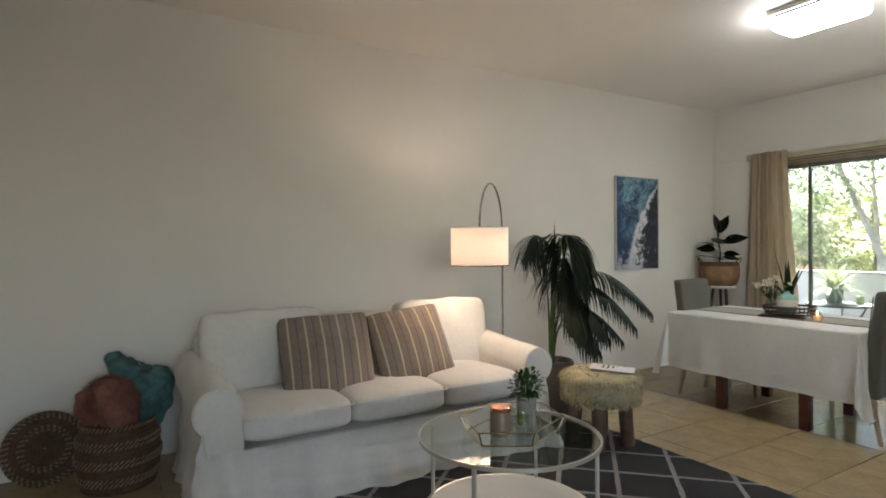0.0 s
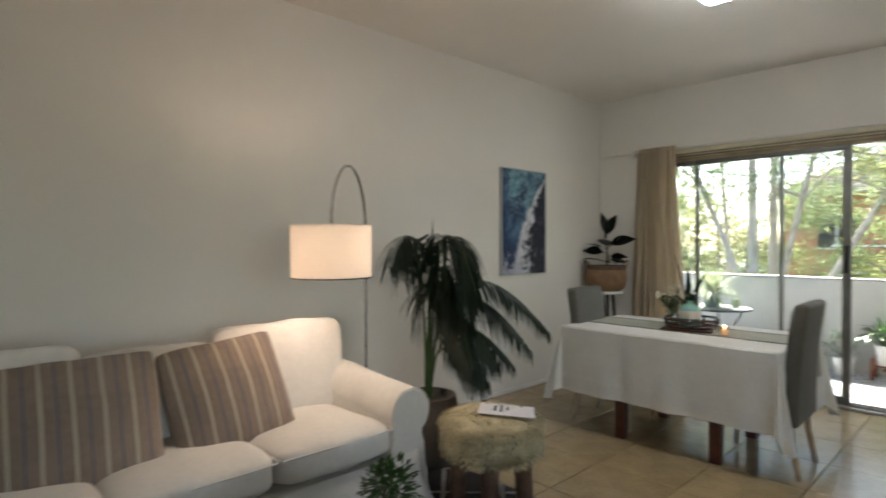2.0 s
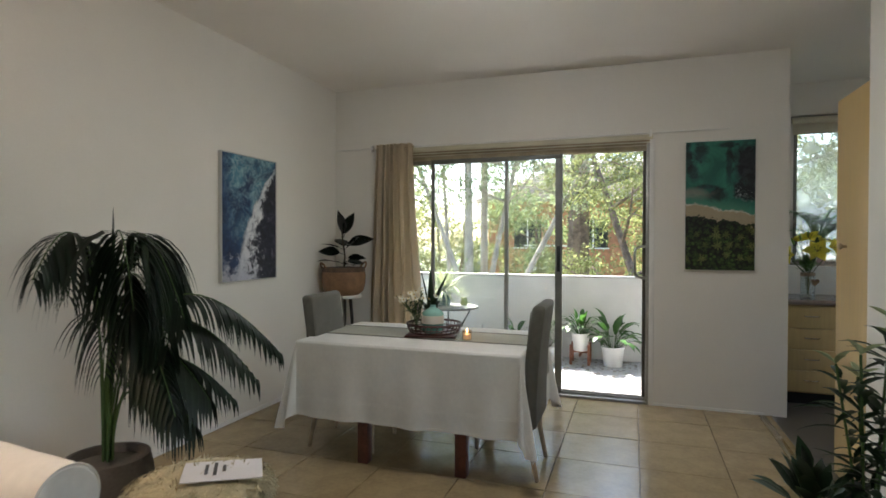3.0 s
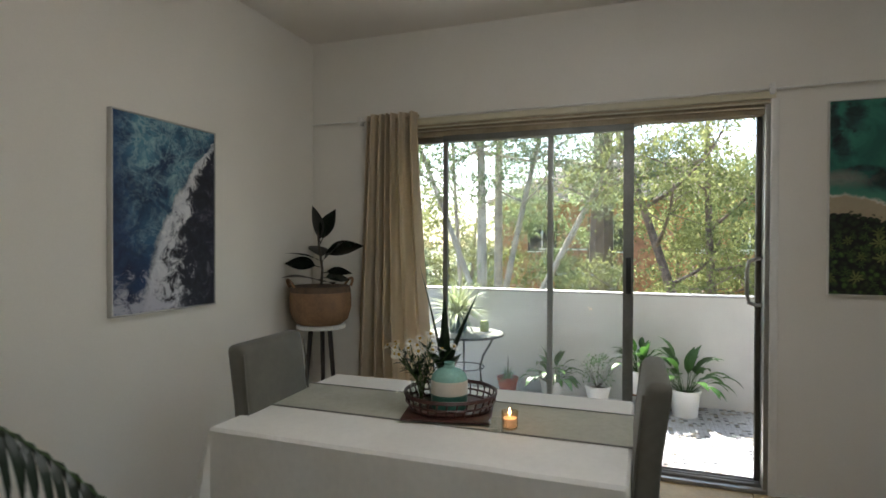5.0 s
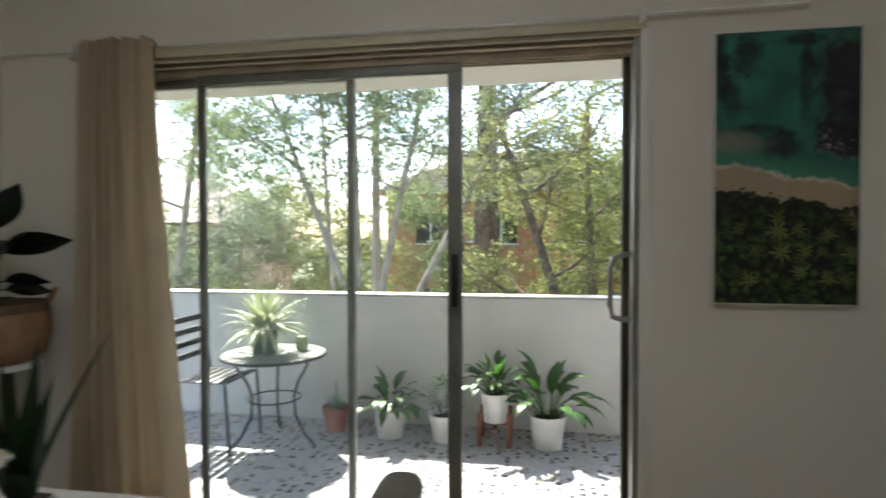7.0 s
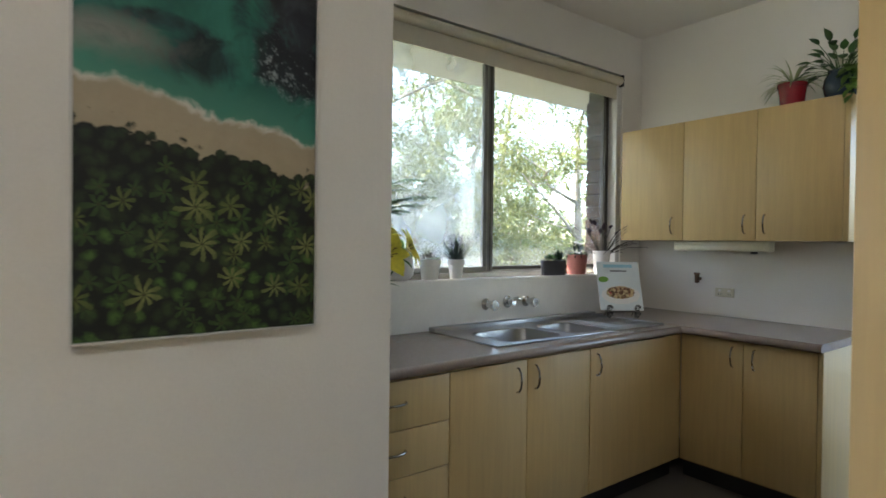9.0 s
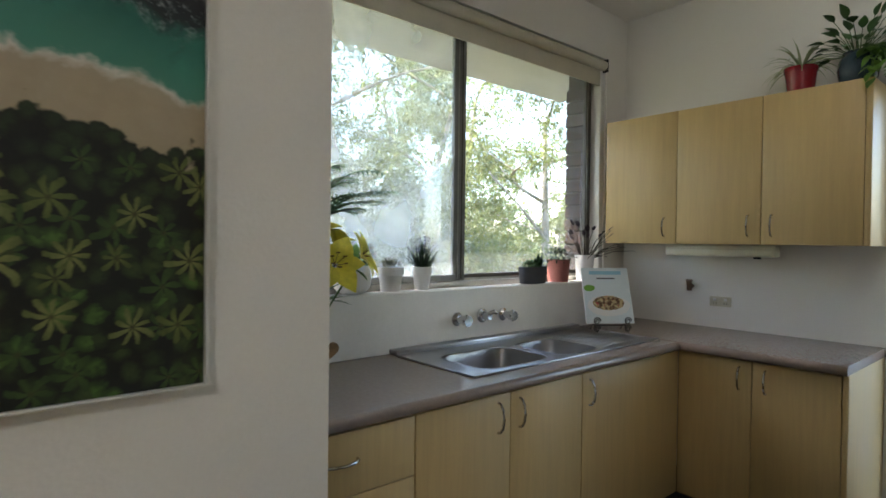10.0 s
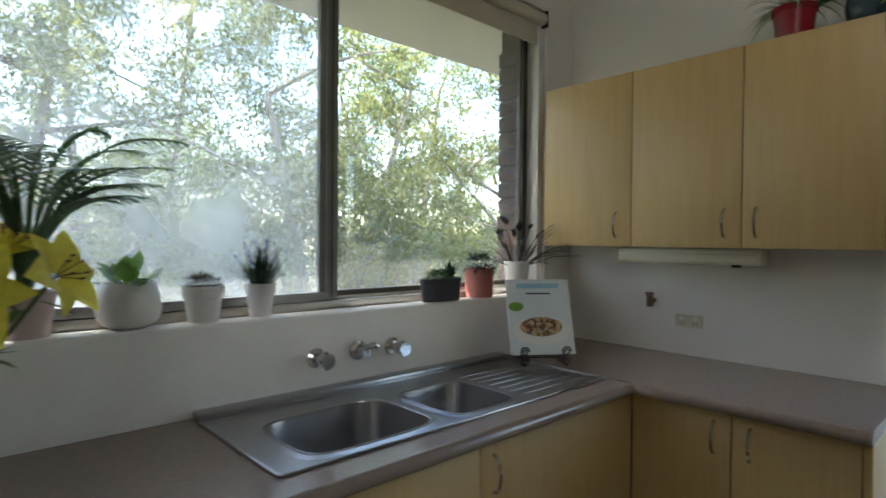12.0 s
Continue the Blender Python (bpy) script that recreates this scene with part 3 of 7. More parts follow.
# kitchen window
win = tagged(thing("window_1", "two-pane aluminium kitchen window above the sink", "window", pose(KX, 0, 0)), kind="structure")
WTOP = 2.47                                 # underside of the frame's head
part("window_sill", boxm(0.03, WY0, SILL, 0.12, WY1, SILL + 0.030, bevel=0.003), M["alu"], win)
part("top_frame", boxm(0.03, WY0, WTOP, 0.12, WY1, WZ1, bevel=0.003), M["alu"], win)
part("reveal_board", boxm(0.01, WY0, SILL + 0.030, 0.12, WY0 + 0.045, WTOP, bevel=0.004), M["white_gloss"], win, "white painted reveal board")
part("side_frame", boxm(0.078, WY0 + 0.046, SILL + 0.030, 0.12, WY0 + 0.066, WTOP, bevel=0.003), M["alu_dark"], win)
part("side_frame", boxm(0.03, WY1 - 0.03, SILL + 0.030, 0.12, WY1, WTOP, bevel=0.003), M["white_gloss"], win, "white painted frame")
for x in (0.062, 0.092):
    part("sill_track", boxm(x, WY0 + 0.08, SILL + 0.030, x + 0.004, WY1 - 0.03, SILL + 0.042), M["alu"], win)


def sash(y0, y1, x, mat, gmat, s0=0.04, s1=0.045):
    p = part("sash", boxm(x, y0, SILL + 0.032, x + 0.025, y1, SILL + 0.062, bevel=0.002), mat, win)
    part("sash_top", boxm(x, y0, WTOP - 0.035, x + 0.025, y1, WTOP + 0.005, bevel=0.002), mat, p)
    part("sash_stile", boxm(x, y0, SILL + 0.062, x + 0.025, y0 + s0, WTOP - 0.035, bevel=0.002), mat, p)
    part("sash_stile", boxm(x, y1 - s1, SILL + 0.062, x + 0.025, y1, WTOP - 0.035, bevel=0.002), mat, p)
    # grooves of the stile put into colour: one dark and one pale raised strip
    for k in (0.30, 0.62):
        part("groove_strip", boxm(x - 0.004, y0 + s0 * k, SILL + 0.04, x - 0.0005, y0 + s0 * k + 0.006, WTOP - 0.01, bevel=0.001), M["alu_dark"] if k < 0.5 else M["alu"], p)
    g = part("pane", boxm(x + 0.01, y0 + s0, SILL + 0.062, x + 0.014, y1 - s1, WTOP - 0.035), gmat, p, "clear glass pane")
    g.visible_shadow = False
    return p


sash(-1.248, -0.145, 0.038, M["alu_mid"], M["hazy_pane"], 0.075, 0.035)
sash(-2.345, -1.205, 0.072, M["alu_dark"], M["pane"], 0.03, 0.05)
part("sash_latch", boxm(0.022, -0.185, 1.30, 0.037, -0.155, 1.40, bevel=0.003), M["black"], win, "black sash latch")

blind = thing("roller_blind", "cream roller blind rolled up above the kitchen window", "blind", pose(KX + 0.0, 0, 2.462))
part("roll", tubem([(0, WY0 + 0.03, 0), (0, WY1 - 0.01, 0)], 0.030, 18), M["roller"], blind)
part("hem", boxm(0.012, WY0 + 0.05, -0.125, 0.022, WY1 - 0.02, -0.020, bevel=0.003), M["roller"], blind, "cream hem bar")
part("end_bracket", boxm(-0.025, WY0 + 0.015, -0.04, 0.028, WY0 + 0.028, 0.04, bevel=0.003), M["black"], blind)


# ---- living room ----
def build_sofa():
    # local: x along the length, front at y = 0, back at y = 0.88
    so = thing("sofa", "three-seat sofa with a white loose cotton cover and rolled arms", "sofa", pose(0.80, 2.93, 0))
    W, D, AW = 2.18, 0.88, 0.24
    part("seat_base", boxm(0.10, 0.05, 0.05, W - 0.10, D - 0.04, 0.31, bevel=0.03, seg=3), M["sofa"], so)

    # one valance wraps side, front and side, pulled in at the top and gathered at the corners
    x0, x1, y0, R = 0.045, W - 0.045, -0.012, 0.05
    side, arc, front = D - 0.10, R * math.pi / 2, x1 - x0 - 2 * R
    total = 2 * side + 2 * arc + front

    def skirt(u, v):
        q = u * total
        if q < side:
            x, y, nx, ny = x0, y0 + R + side - q, -1.0, 0.0
        elif q < side + arc:
            a = (q - side) / R
            nx, ny = -math.cos(a), -math.sin(a)
            x, y = x0 + R + R * nx, y0 + R + R * ny
        elif q < side + arc + front:
            x, y, nx, ny = x0 + R + q - side - arc, y0, 0.0, -1.0
        elif q < side + 2 * arc + front:
            a = (q - side - arc - front) / R
            nx, ny = math.sin(a), -math.cos(a)
            x, y = x1 - R + R * nx, y0 + R + R * ny
        else:
            x, y, nx, ny = x1, y0 + R + q - side - 2 * arc - front, 1.0, 0.0
        d = min(abs(q - side - arc / 2), abs(q - side - 1.5 * arc - front))
        corner = math.exp(-(d / 0.13) ** 2)
        mid = max(0.0, min(1.0, (front / 2 - 0.18 - abs(x - W / 2)) / 0.08)) if ny == -1.0 else 0.0
        top = 0.31 + 0.09 * (1 if abs(nx) > 0.9 else 0) + 0.02 * (1 - mid)
        fl = (1 - v) ** 1.25
        n3 = noise.noise(Vector((q * 3.0, v * 2.2, 2)))
        out = fl * (0.045 + 0.06 * corner + 0.016 * math.sin(q * 15) + 0.012 * math.sin(q * 33 + 1))
        out += (0.35 + 0.65 * fl) * 0.026 * corner * math.sin(q * 62 + 3 * v)
        out += 0.014 * n3 * (0.3 + fl) + 0.014 * noise.noise(Vector((q * 2.5 + 4 * v, v * 7, 5)))
        return (x + nx * out, y + ny * out + 0.045 * mid * v ** 0.7, 0.008 + (top - 0.008) * v)
    part("skirt", sheet(skirt, 260, 18, 0.004), M["sofa"], so, "creased white valance skirt")
    # rolled arms
    for cx, out in ((0.135, -1), (W - 0.135, 1)):
        bm = bmesh.new()
        prof = []
        for i in range(25):
            a = radians(-62 + 275 * i / 24)
            prof.append((cx + out * 0.020 + 0.115 * math.cos(a) * out, 0.516 + 0.115 * math.sin(a)))
        prof = [(cx + out * 0.07, 0.05), (cx + out * 0.075, 0.30)] + prof[1:-1] + [(cx - out * 0.10, 0.36), (cx - out * 0.10, 0.05)]
        rings = []
        ys = [0.0, 0.006, 0.02, 0.05] + [0.05 + 0.78 * k / 14 for k in range(1, 15)]
        for k, y in enumerate(ys):
            inset = (0.94, 0.985, 1.0, 1.0)[k] if k < 4 else 1.0
            ring = []
            for j, (x, z) in enumerate(prof):
                xx, zz = cx + (x - cx) * inset, 0.45 + (z - 0.45) * inset
                w = noise.noise(Vector((xx * 5, y * 5, zz * 6))) * 0.008
                rise = 0.055 * max(0, (y - 0.1) / 0.75) if z > 0.36 else 0
                ring.append(bm.verts.new((xx + w, y, zz + w + rise)))
            rings.append(ring)
        for a, b in zip(rings, rings[1:]):
            for j in range(len(prof)):
                bm.faces.new((a[j], a[(j + 1) % len(prof)], b[(j + 1) % len(prof)], b[j]))
        bm.faces.new(rings[0])
        bm.faces.new(rings[-1])
        arm = part("arm", bm, M["sofa"], so, "rolled white armrest")
        pipe = [Vector((cx + (x - cx) * 0.985, 0.004, 0.45 + (z - 0.45) * 0.985)) for x, z in prof[2:-2]]
        part("piping", tubem(pipe, 0.004, 6), M["sofa"], arm)
    # back frame
    bm = boxm(0.10, D - 0.16, 0.25, W - 0.10, D - 0.02, 0.80, bevel=0.05, seg=4)
    part("back_frame", bm, M["sofa"], so)
    w3 = (W - 2 * AW + 0.04) / 3
    for i in range(3):
        cx = AW - 0.02 + w3 * (i + 0.5)
        c = cushion(w3 + 0.01, 0.70, 0.19, 7, 0.30, 12, 0.010, i)
        sc = part("seat_cushion", c, M["sofa"], so, "plump white seat cushion", pose(cx, 0.335, 0.405, -1.5, 0, 0))
        rim = [Vector((px * (w3 - 0.004) / 2, py * 0.345, 0.045)) for px, py in
               ((-1, 0.9), (-1, 0), (-1, -0.9), (-0.96, -0.985), (-0.5, -1.0), (0, -1.0), (0.5, -1.0), (0.96, -0.985), (1, -0.9), (1, 0), (1, 0.9))]
        part("piping", tubem(rim, 0.0045, 6), M["sofa"], sc)
    # three back cushions; the outer two wrap over the arms
    for i in range(3):
        x0, x1 = (0.115, 0.82, 1.36)[i], (0.83, 1.37, W - 0.115)[i]
        h = 0.50 if i != 1 else 0.47
        c = cushion(x1 - x0, h + 0.02, 0.22, 9, 0.28, 14, 0.012, 5 + i)
        bc_ = part("back_cushion", c, M["sofa"], so, "soft white back cushion", pose((x0 + x1) / 2, 0.645, 0.655 if i != 1 else 0.62, 79, 0, 0))
        hw, hh = (x1 - x0) / 2 - 0.012, h / 2 - 0.004
        for zz in (0.062, -0.062):
            rim = [(hw * math.copysign(abs(math.cos(a)) ** 0.22, math.cos(a)), hh * math.copysign(abs(math.sin(a)) ** 0.22, math.sin(a)), zz) for a in [2 * math.pi * (k + 0.5) / 48 for k in range(48)]]
            part("piping", tubem(rim, 0.0048, 6, closed=True), M["sofa"], bc_)
    return so


build_sofa()


def striped_cloth():
    m = weave("striped_pillow_cloth", (0.27, 0.21, 0.165), thread=800, var=0.12)
    n, l = nodes_of(m)
    b = n["Principled BSDF"]
    base = b.inputs["Base Color"].links[0].from_socket
    tc, sp = n.new("ShaderNodeTexCoord"), n.new("ShaderNodeSeparateXYZ")
    l.new(tc.outputs["Object"], sp.inputs[0])
    wob = n.new("ShaderNodeTexNoise")
    wob.inputs["Scale"].default_value = 6
    l.new(tc.outputs["Object"], wob.inputs["Vector"])
    x = chain(n, l, "ADD", sp.outputs[0], chain(n, l, "MULTIPLY", wob.outputs[0], 0.01))
    f = chain(n, l, "FRACT", chain(n, l, "MULTIPLY_ADD", x, 1 / 0.098, 0.5))
    cream = chain(n, l, "COMPARE", f, 0.30, 0.055)
    blue = chain(n, l, "COMPARE", f, 0.80, 0.022)
    c = blend(n, l, cream, base, (0.52, 0.45, 0.34))
    c = blend(n, l, blue, c, (0.07, 0.075, 0.17))
    l.new(c, b.inputs["Base Color"])
    return m


M["stripe"] = striped_cloth()
for k, (x, y, z, rx, ry, rz, s) in enumerate(((1.585, 3.335, 0.640, 66, -1, -5, 0.535), (2.15, 3.345, 0.650, 65, -5, 2, 0.52))):
    p = thing("throw_pillow", "square taupe pillow with cream and navy stripes on the sofa", "pillow", pose(x, y, z, rx, ry, rz), "pillows on the sofa")
    part("cover", cushion(s, s * 0.96, 0.17, 22, 0.82, 16, 0.006, 11 + k), M["stripe"], p)
    for sx in (-1, 1):
        part("corner_knot", tubem([(sx * s * 0.44, -s * 0.43, 0), (sx * s * 0.47, -s * 0.46, 0), (sx * s * 0.49, -s * 0.475, 0.004)], 0.009, 6, taper=0.004), M["stripe"], p)

# rug with a trellis of pale lines
def rug_cloth():
    m = surf("charcoal_rug_pile", (0.052, 0.050, 0.052), 0.95, var=0.25, scale=7, bump=0.9, bscale=260, sheen=0.3, spec=0.1)
    n, l = nodes_of(m)
    b = n["Principled BSDF"]
    base = b.inputs["Base Color"].links[0].from_socket
    tc, sp = n.new("ShaderNodeTexCoord"), n.new("ShaderNodeSeparateXYZ")
    l.new(tc.outputs["Object"], sp.inputs[0])
    wob = n.new("ShaderNodeTexNoise")
    wob.inputs["Scale"].default_value = 30
    l.new(tc.outputs["Object"], wob.inputs["Vector"])
    j = chain(n, l, "MULTIPLY_ADD", wob.outputs[0], 0.018, -0.009)
    masks = []
    for sign, off in ((-1, 0.41), (1, 4.04)):
        q = chain(n, l, "MULTIPLY_ADD", sp.outputs[1], sign, sp.outputs[0])
        q = chain(n, l, "ADD", chain(n, l, "MULTIPLY", q, 0.7071), j)
        f = chain(n, l, "FRACT", chain(n, l, "MULTIPLY_ADD", chain(n, l, "SUBTRACT", q, off), 1 / 0.312, 0.5))
        masks.append(chain(n, l, "COMPARE", f, 0.5, 0.042))
    c = blend(n, l, chain(n, l, "MAXIMUM", masks[0], masks[1]), base, (0.50, 0.48, 0.46))
    l.new(c, b.inputs["Base Color"])
    return m


def rug_height(x, y):
    return 0.013 + 0.002 * noise.noise(Vector((x * 4, y * 4, 0)))


bm = sheet(lambda u, v: (0.95 + 2.5 * u, 1.05 + 2.25 * v, rug_height(0.95 + 2.5 * u, 1.05 + 2.25 * v)), 60, 54)
bmesh.ops.solidify(bm, geom=bm.faces[:], thickness=0.011)
solid("rug", bm, rug_cloth(), "charcoal rug with a pale diamond trellis under the coffee table", "rug")

# coffee table
ct = thing("coffee_table", "round glass coffee table with a pale metal frame and lower shelf", "coffee table", pose(1.925, 2.03, 0.014))
TR, TZ = 0.372, 0.486
part("glass_top", lathem([(0.0, TZ - 0.008), (TR, TZ - 0.008), (TR + 0.003, TZ - 0.004), (TR, TZ), (0.0, TZ)][1:-1], 64), M["clear"], ct, "clear round glass top")
M["pale_metal"] = surf("pale_gold_metal", (0.68, 0.66, 0.60), 0.35, var=0.06, metal=0.6)
bm = lathem([(TR + 0.002, TZ - 0.012), (TR + 0.011, TZ - 0.012), (TR + 0.011, TZ + 0.003), (TR + 0.002, TZ + 0.003)], 64, close=True)
part("rim", bm, M["pale_metal"], ct)
part("shelf", lathem([(0.345, 0.150), (0.352, 0.155), (0.352, 0.168), (0.345, 0.173)], 64), M["white_pot"], ct, "white lower shelf")
part("shelf_rim", torus(bmesh.new(), 0.36, 0.008, 0.162, 64, 8), M["pale_metal"], ct)
for k in range(4):
    a = radians(32 + 90 * k)
    part("leg", tubem([(0.366 * math.cos(a), 0.366 * math.sin(a), 0), (0.366 * math.cos(a), 0.366 * math.sin(a), TZ - 0.02)], 0.009, 10), M["pale_metal"], ct)

TT = 0.50 + 0.002
tray = thing("hexagonal_tray", "hexagonal brass wire tray with a glass base on the coffee table", "tray", pose(1.955, 2.045, TT, 0, 0, 22))
hexa = lambda r, z: [(r * math.cos(radians(60 * i)) * 1.12, r * math.sin(radians(60 * i)) * 0.86, z) for i in range(6)]
part("glass_base", lathem([(0.203, 0.003), (0.203, 0.007)], 6, squash=(1.12, 0.86)), M["clear"], tray, "clear glass base")
for r, z in ((0.21, 0.004), (0.235, 0.062)):
    part("rim", tubem(hexa(r, z), 0.0032, 6, closed=True), M["brass"], tray)
for p, q in zip(hexa(0.21, 0.004), hexa(0.235, 0.062)):
    part("upright", tubem([p, q], 0.003, 6), M["brass"], tray)
tl = TT + 0.009
cj = thing("candle_jar", "beige candle jar with a copper lid on the tray", "candle", pose(1.865, 2.01, tl))
part("jar", lathem([(0.040, 0), (0.043, 0.004), (0.043, 0.100), (0.041, 0.104)], 32), M["candle_jar"], cj)
part("lid", lathem([(0.0445, 0.102), (0.0445, 0.118), (0.041, 0.121), (0.012, 0.122)], 32), M["copper"], cj, "embossed copper lid")
cl = thing("glass_cloche", "clear glass cloche over a tiny potted cactus", "cloche", pose(1.955, 1.985, tl))
prof = [(0.048, 0)] + [(0.048, 0.05), (0.048, 0.09)] + [(0.048 * math.cos(radians(a)), 0.09 + 0.048 * math.sin(radians(a))) for a in range(12, 90, 12)] + [(0.002, 0.138)]
part("dome", lathem(prof, 32), M["dome"], cl, "clear glass dome")
part("mini_pot", lathem(pot_profile(0.018, 0.027, 0.035), 20), M["concrete"], cl)
rng = random.Random(3)
bm = bmesh.new()
for k in range(7):
    a = k * 0.9
    tube(bm, [(0.008 * math.cos(a), 0.008 * math.sin(a), 0.03), (0.012 * math.cos(a), 0.012 * math.sin(a), 0.05 + 0.03 * rng.random()), (0.010 * math.cos(a), 0.010 * math.sin(a), 0.065 + 0.035 * rng.random())], 0.007, 8, taper=0.004)
part("cactus", bm, M["leaf_bright"], cl)


def bushy(bm, rng, centre, radii, count, size, aspect=0.5, droop=0.3):
    for i in range(count):
        d = ball(rng.uniform(0, 6.283), math.asin(rng.uniform(-0.6, 1)))
        k = rng.uniform(0.45, 1.0)
        p = Vector(centre) + Vector((d.x * radii[0], d.y * radii[1], d.z * radii[2])) * k
        leaf(bm, p, d + Vector((0, 0, 0.3)) + Vector((rng.gauss(0, 0.4), rng.gauss(0, 0.4), rng.gauss(0, 0.4))), size * rng.uniform(0.6, 1.2), size * aspect, droop, 2, 0.2, 0.8)
    return bm


hp = thing("herb_pot", "small green herb in a grey concrete pot on the tray", "potted plant", pose(2.045, 2.06, tl))
part("pot", lathem(pot_profile(0.040, 0.044, 0.125), 28), M["concrete"], hp)
part("soil", lathem([(0.036, 0.105), (0.020, 0.110)], 20), M["soil"], hp)
bm = bmesh.new()
for k in range(26):
    a, e = rng.uniform(0, 6.28), radians(rng.uniform(50, 88))
    tube(bm, [(0.01 * math.cos(a), 0.01 * math.sin(a), 0.11), Vector((0, 0, 0.11)) + ball(a, e) * rng.uniform(0.06, 0.12)], 0.0015, 5)
part("stem", bm, M["green_stem"], hp)
part("leaves", bushy(bmesh.new(), rng, (0, 0, 0.165), (0.07, 0.07, 0.075), 330, 0.030, 0.42), M["leaf_mid"], hp)

# sheepskin stool
st = thing("sheepskin_stool", "round stool with a shaggy cream sheepskin seat and stout wooden legs", "stool", pose(3.20, 2.72, 0.016))
part("seat", lathem([(0.20, 0.27), (0.235, 0.30), (0.25, 0.36), (0.24, 0.43), (0.20, 0.465), (0.10, 0.48), (0.01, 0.482)], 40), M["fur"], st)
bm, bd = bmesh.new(), bmesh.new()
rng = random.Random(5)
for i in range(7600):
    a = rng.uniform(0, 6.283)
    t = rng.random()
    r, z = (0.245 * math.sqrt(rng.random()), 0.475) if t < 0.45 else (0.238 - 0.03 * rng.random() ** 2, rng.uniform(0.285, 0.46))
    if t < 0.45:
        z -= 0.06 * (r / 0.245) ** 4
    dr = Vector((math.cos(a), math.sin(a), 0))
    aim = dr * 0.9 + Vector((rng.gauss(0, 0.45), rng.gauss(0, 0.45), 0.7 if t < 0.45 else 0.05))
    leaf(bm if rng.random() > 0.02 else bd, dr * r + Vector((0, 0, z)), aim, rng.uniform(0.022, 0.045), 0.0075, 1.0, 2, 0.4, 0.6)
tagged(part("wool", bm, M["fur"], st, "long shaggy cream wool"), kind="stuff")
tagged(part("dark_wool", bd, M["fur_dark"], st, "dark tips in the wool"), kind="stuff")
for k in range(4):
    a = radians(40 + 90 * k)
    c, s_ = math.cos(a), math.sin(a)
    part("leg", tubem([(0.17 * c, 0.17 * s_, 0.0), (0.15 * c, 0.15 * s_, 0.30)], 0.040, 14, taper=0.046), M["stool_wood"], st)
mag = thing("magazine", "white folded paper with grey print on the stool", "magazine", pose(3.25, 2.66, 0.500, 2, 3, 38))
part("page", sheet(lambda u, v: ((u - 0.5) * 0.21, (v - 0.5) * 0.27, 0.006 * math.sin(u * 3.1) + 0.004 * v), 10, 10, 0.003), M["paper"], mag)
for k, w in enumerate((0.10, 0.13, 0.06)):
    part("print_bar", boxm(-w / 2, 0.05 - 0.03 * k, 0.0075, w / 2, 0.062 - 0.03 * k, 0.0095), M["ink"], mag)

# floor lamp
fl = thing("floor_lamp", "arched nickel floor lamp with a lit white drum shade", "lamp", pose(3.05, 3.56, 0))
part("base", lathem([(0.14, 0), (0.14, 0.018), (0.13, 0.025), (0.012, 0.03)], 40), M["lamp_chrome"], fl)
sx, sy, sz = LAMP[0] - 3.05, LAMP[1] - 3.56, LAMP[2]
u = Vector((sx, sy, 0)).normalized()
span = math.hypot(sx, sy)
pts = [Vector((0, 0, 0.02)), Vector((0, 0, 0.8)), Vector((0, 0, 1.40))]
for i in range(1, 13):
    a = math.pi * i / 12
    pts.append(u * (span / 2) * (1 - math.cos(a)) + Vector((0, 0, 1.40 + 0.335 * math.sin(a))))
pts.append(u * span + Vector((0, 0, sz + 0.09)))
part("pole", tubem(pts, 0.0075, 10), M["lamp_chrome"], fl)
SR, SH = 0.188, 0.245
M["shade"] = surf("white_lamp_shade", (0.80, 0.77, 0.73), 0.9, var=0.02, bump=0.15, bscale=300)
n_, l_ = nodes_of(M["shade"])
tr_, mx_ = n_.new("ShaderNodeBsdfTranslucent"), n_.new("ShaderNodeMixShader")
tr_.inputs[0].default_value = (0.88, 0.83, 0.77, 1)
mx_.inputs[0].default_value = 0.27
l_.new(n_["Principled BSDF"].outputs[0], mx_.inputs[1])
l_.new(tr_.outputs[0], mx_.inputs[2])
l_.new(mx_.outputs[0], n_["Material Output"].inputs[0])
bm = lathem([(SR, sz - SH / 2), (SR, sz + SH / 2), (SR - 0.002, sz + SH / 2), (SR - 0.002, sz - SH / 2)], 64, at=(sx, sy, 0), close=True)
shade = part("shade", bm, M["shade"], fl, "white fabric drum shade, lit from inside")
for z in (-1, 1):
    part("shade_ring", torus(bmesh.new(), SR + 0.001, 0.0035, sz + z * SH / 2, 48, 6, at=(sx, sy)), M["lamp_chrome"] if z < 0 else M["shade"], shade)
bm = bmesh.new()
for k in range(3):
    a = k * 2.094
    tube(bm, [(sx, sy, sz + 0.10), (sx + SR * math.cos(a), sy + SR * math.sin(a), sz + SH / 2 - 0.004)], 0.002, 5)
part("spider", bm, M["lamp_chrome"], shade)

# kentia palm
pp = thing("palm", "tall dark green kentia palm in a grey pot beside the sofa", "potted palm", pose(3.37, 3.37, 0))
part("pot", lathem([(0.13, 0), (0.165, 0.05), (0.185, 0.20), (0.18, 0.34), (0.165, 0.42), (0.15, 0.42), (0.15, 0.38), (0.05, 0.38)], 36), M["grey_pot"], pp)
part("soil", lathem([(0.148, 0.36), (0.05, 0.375)], 24), M["soil"], pp)
rng = random.Random(12)


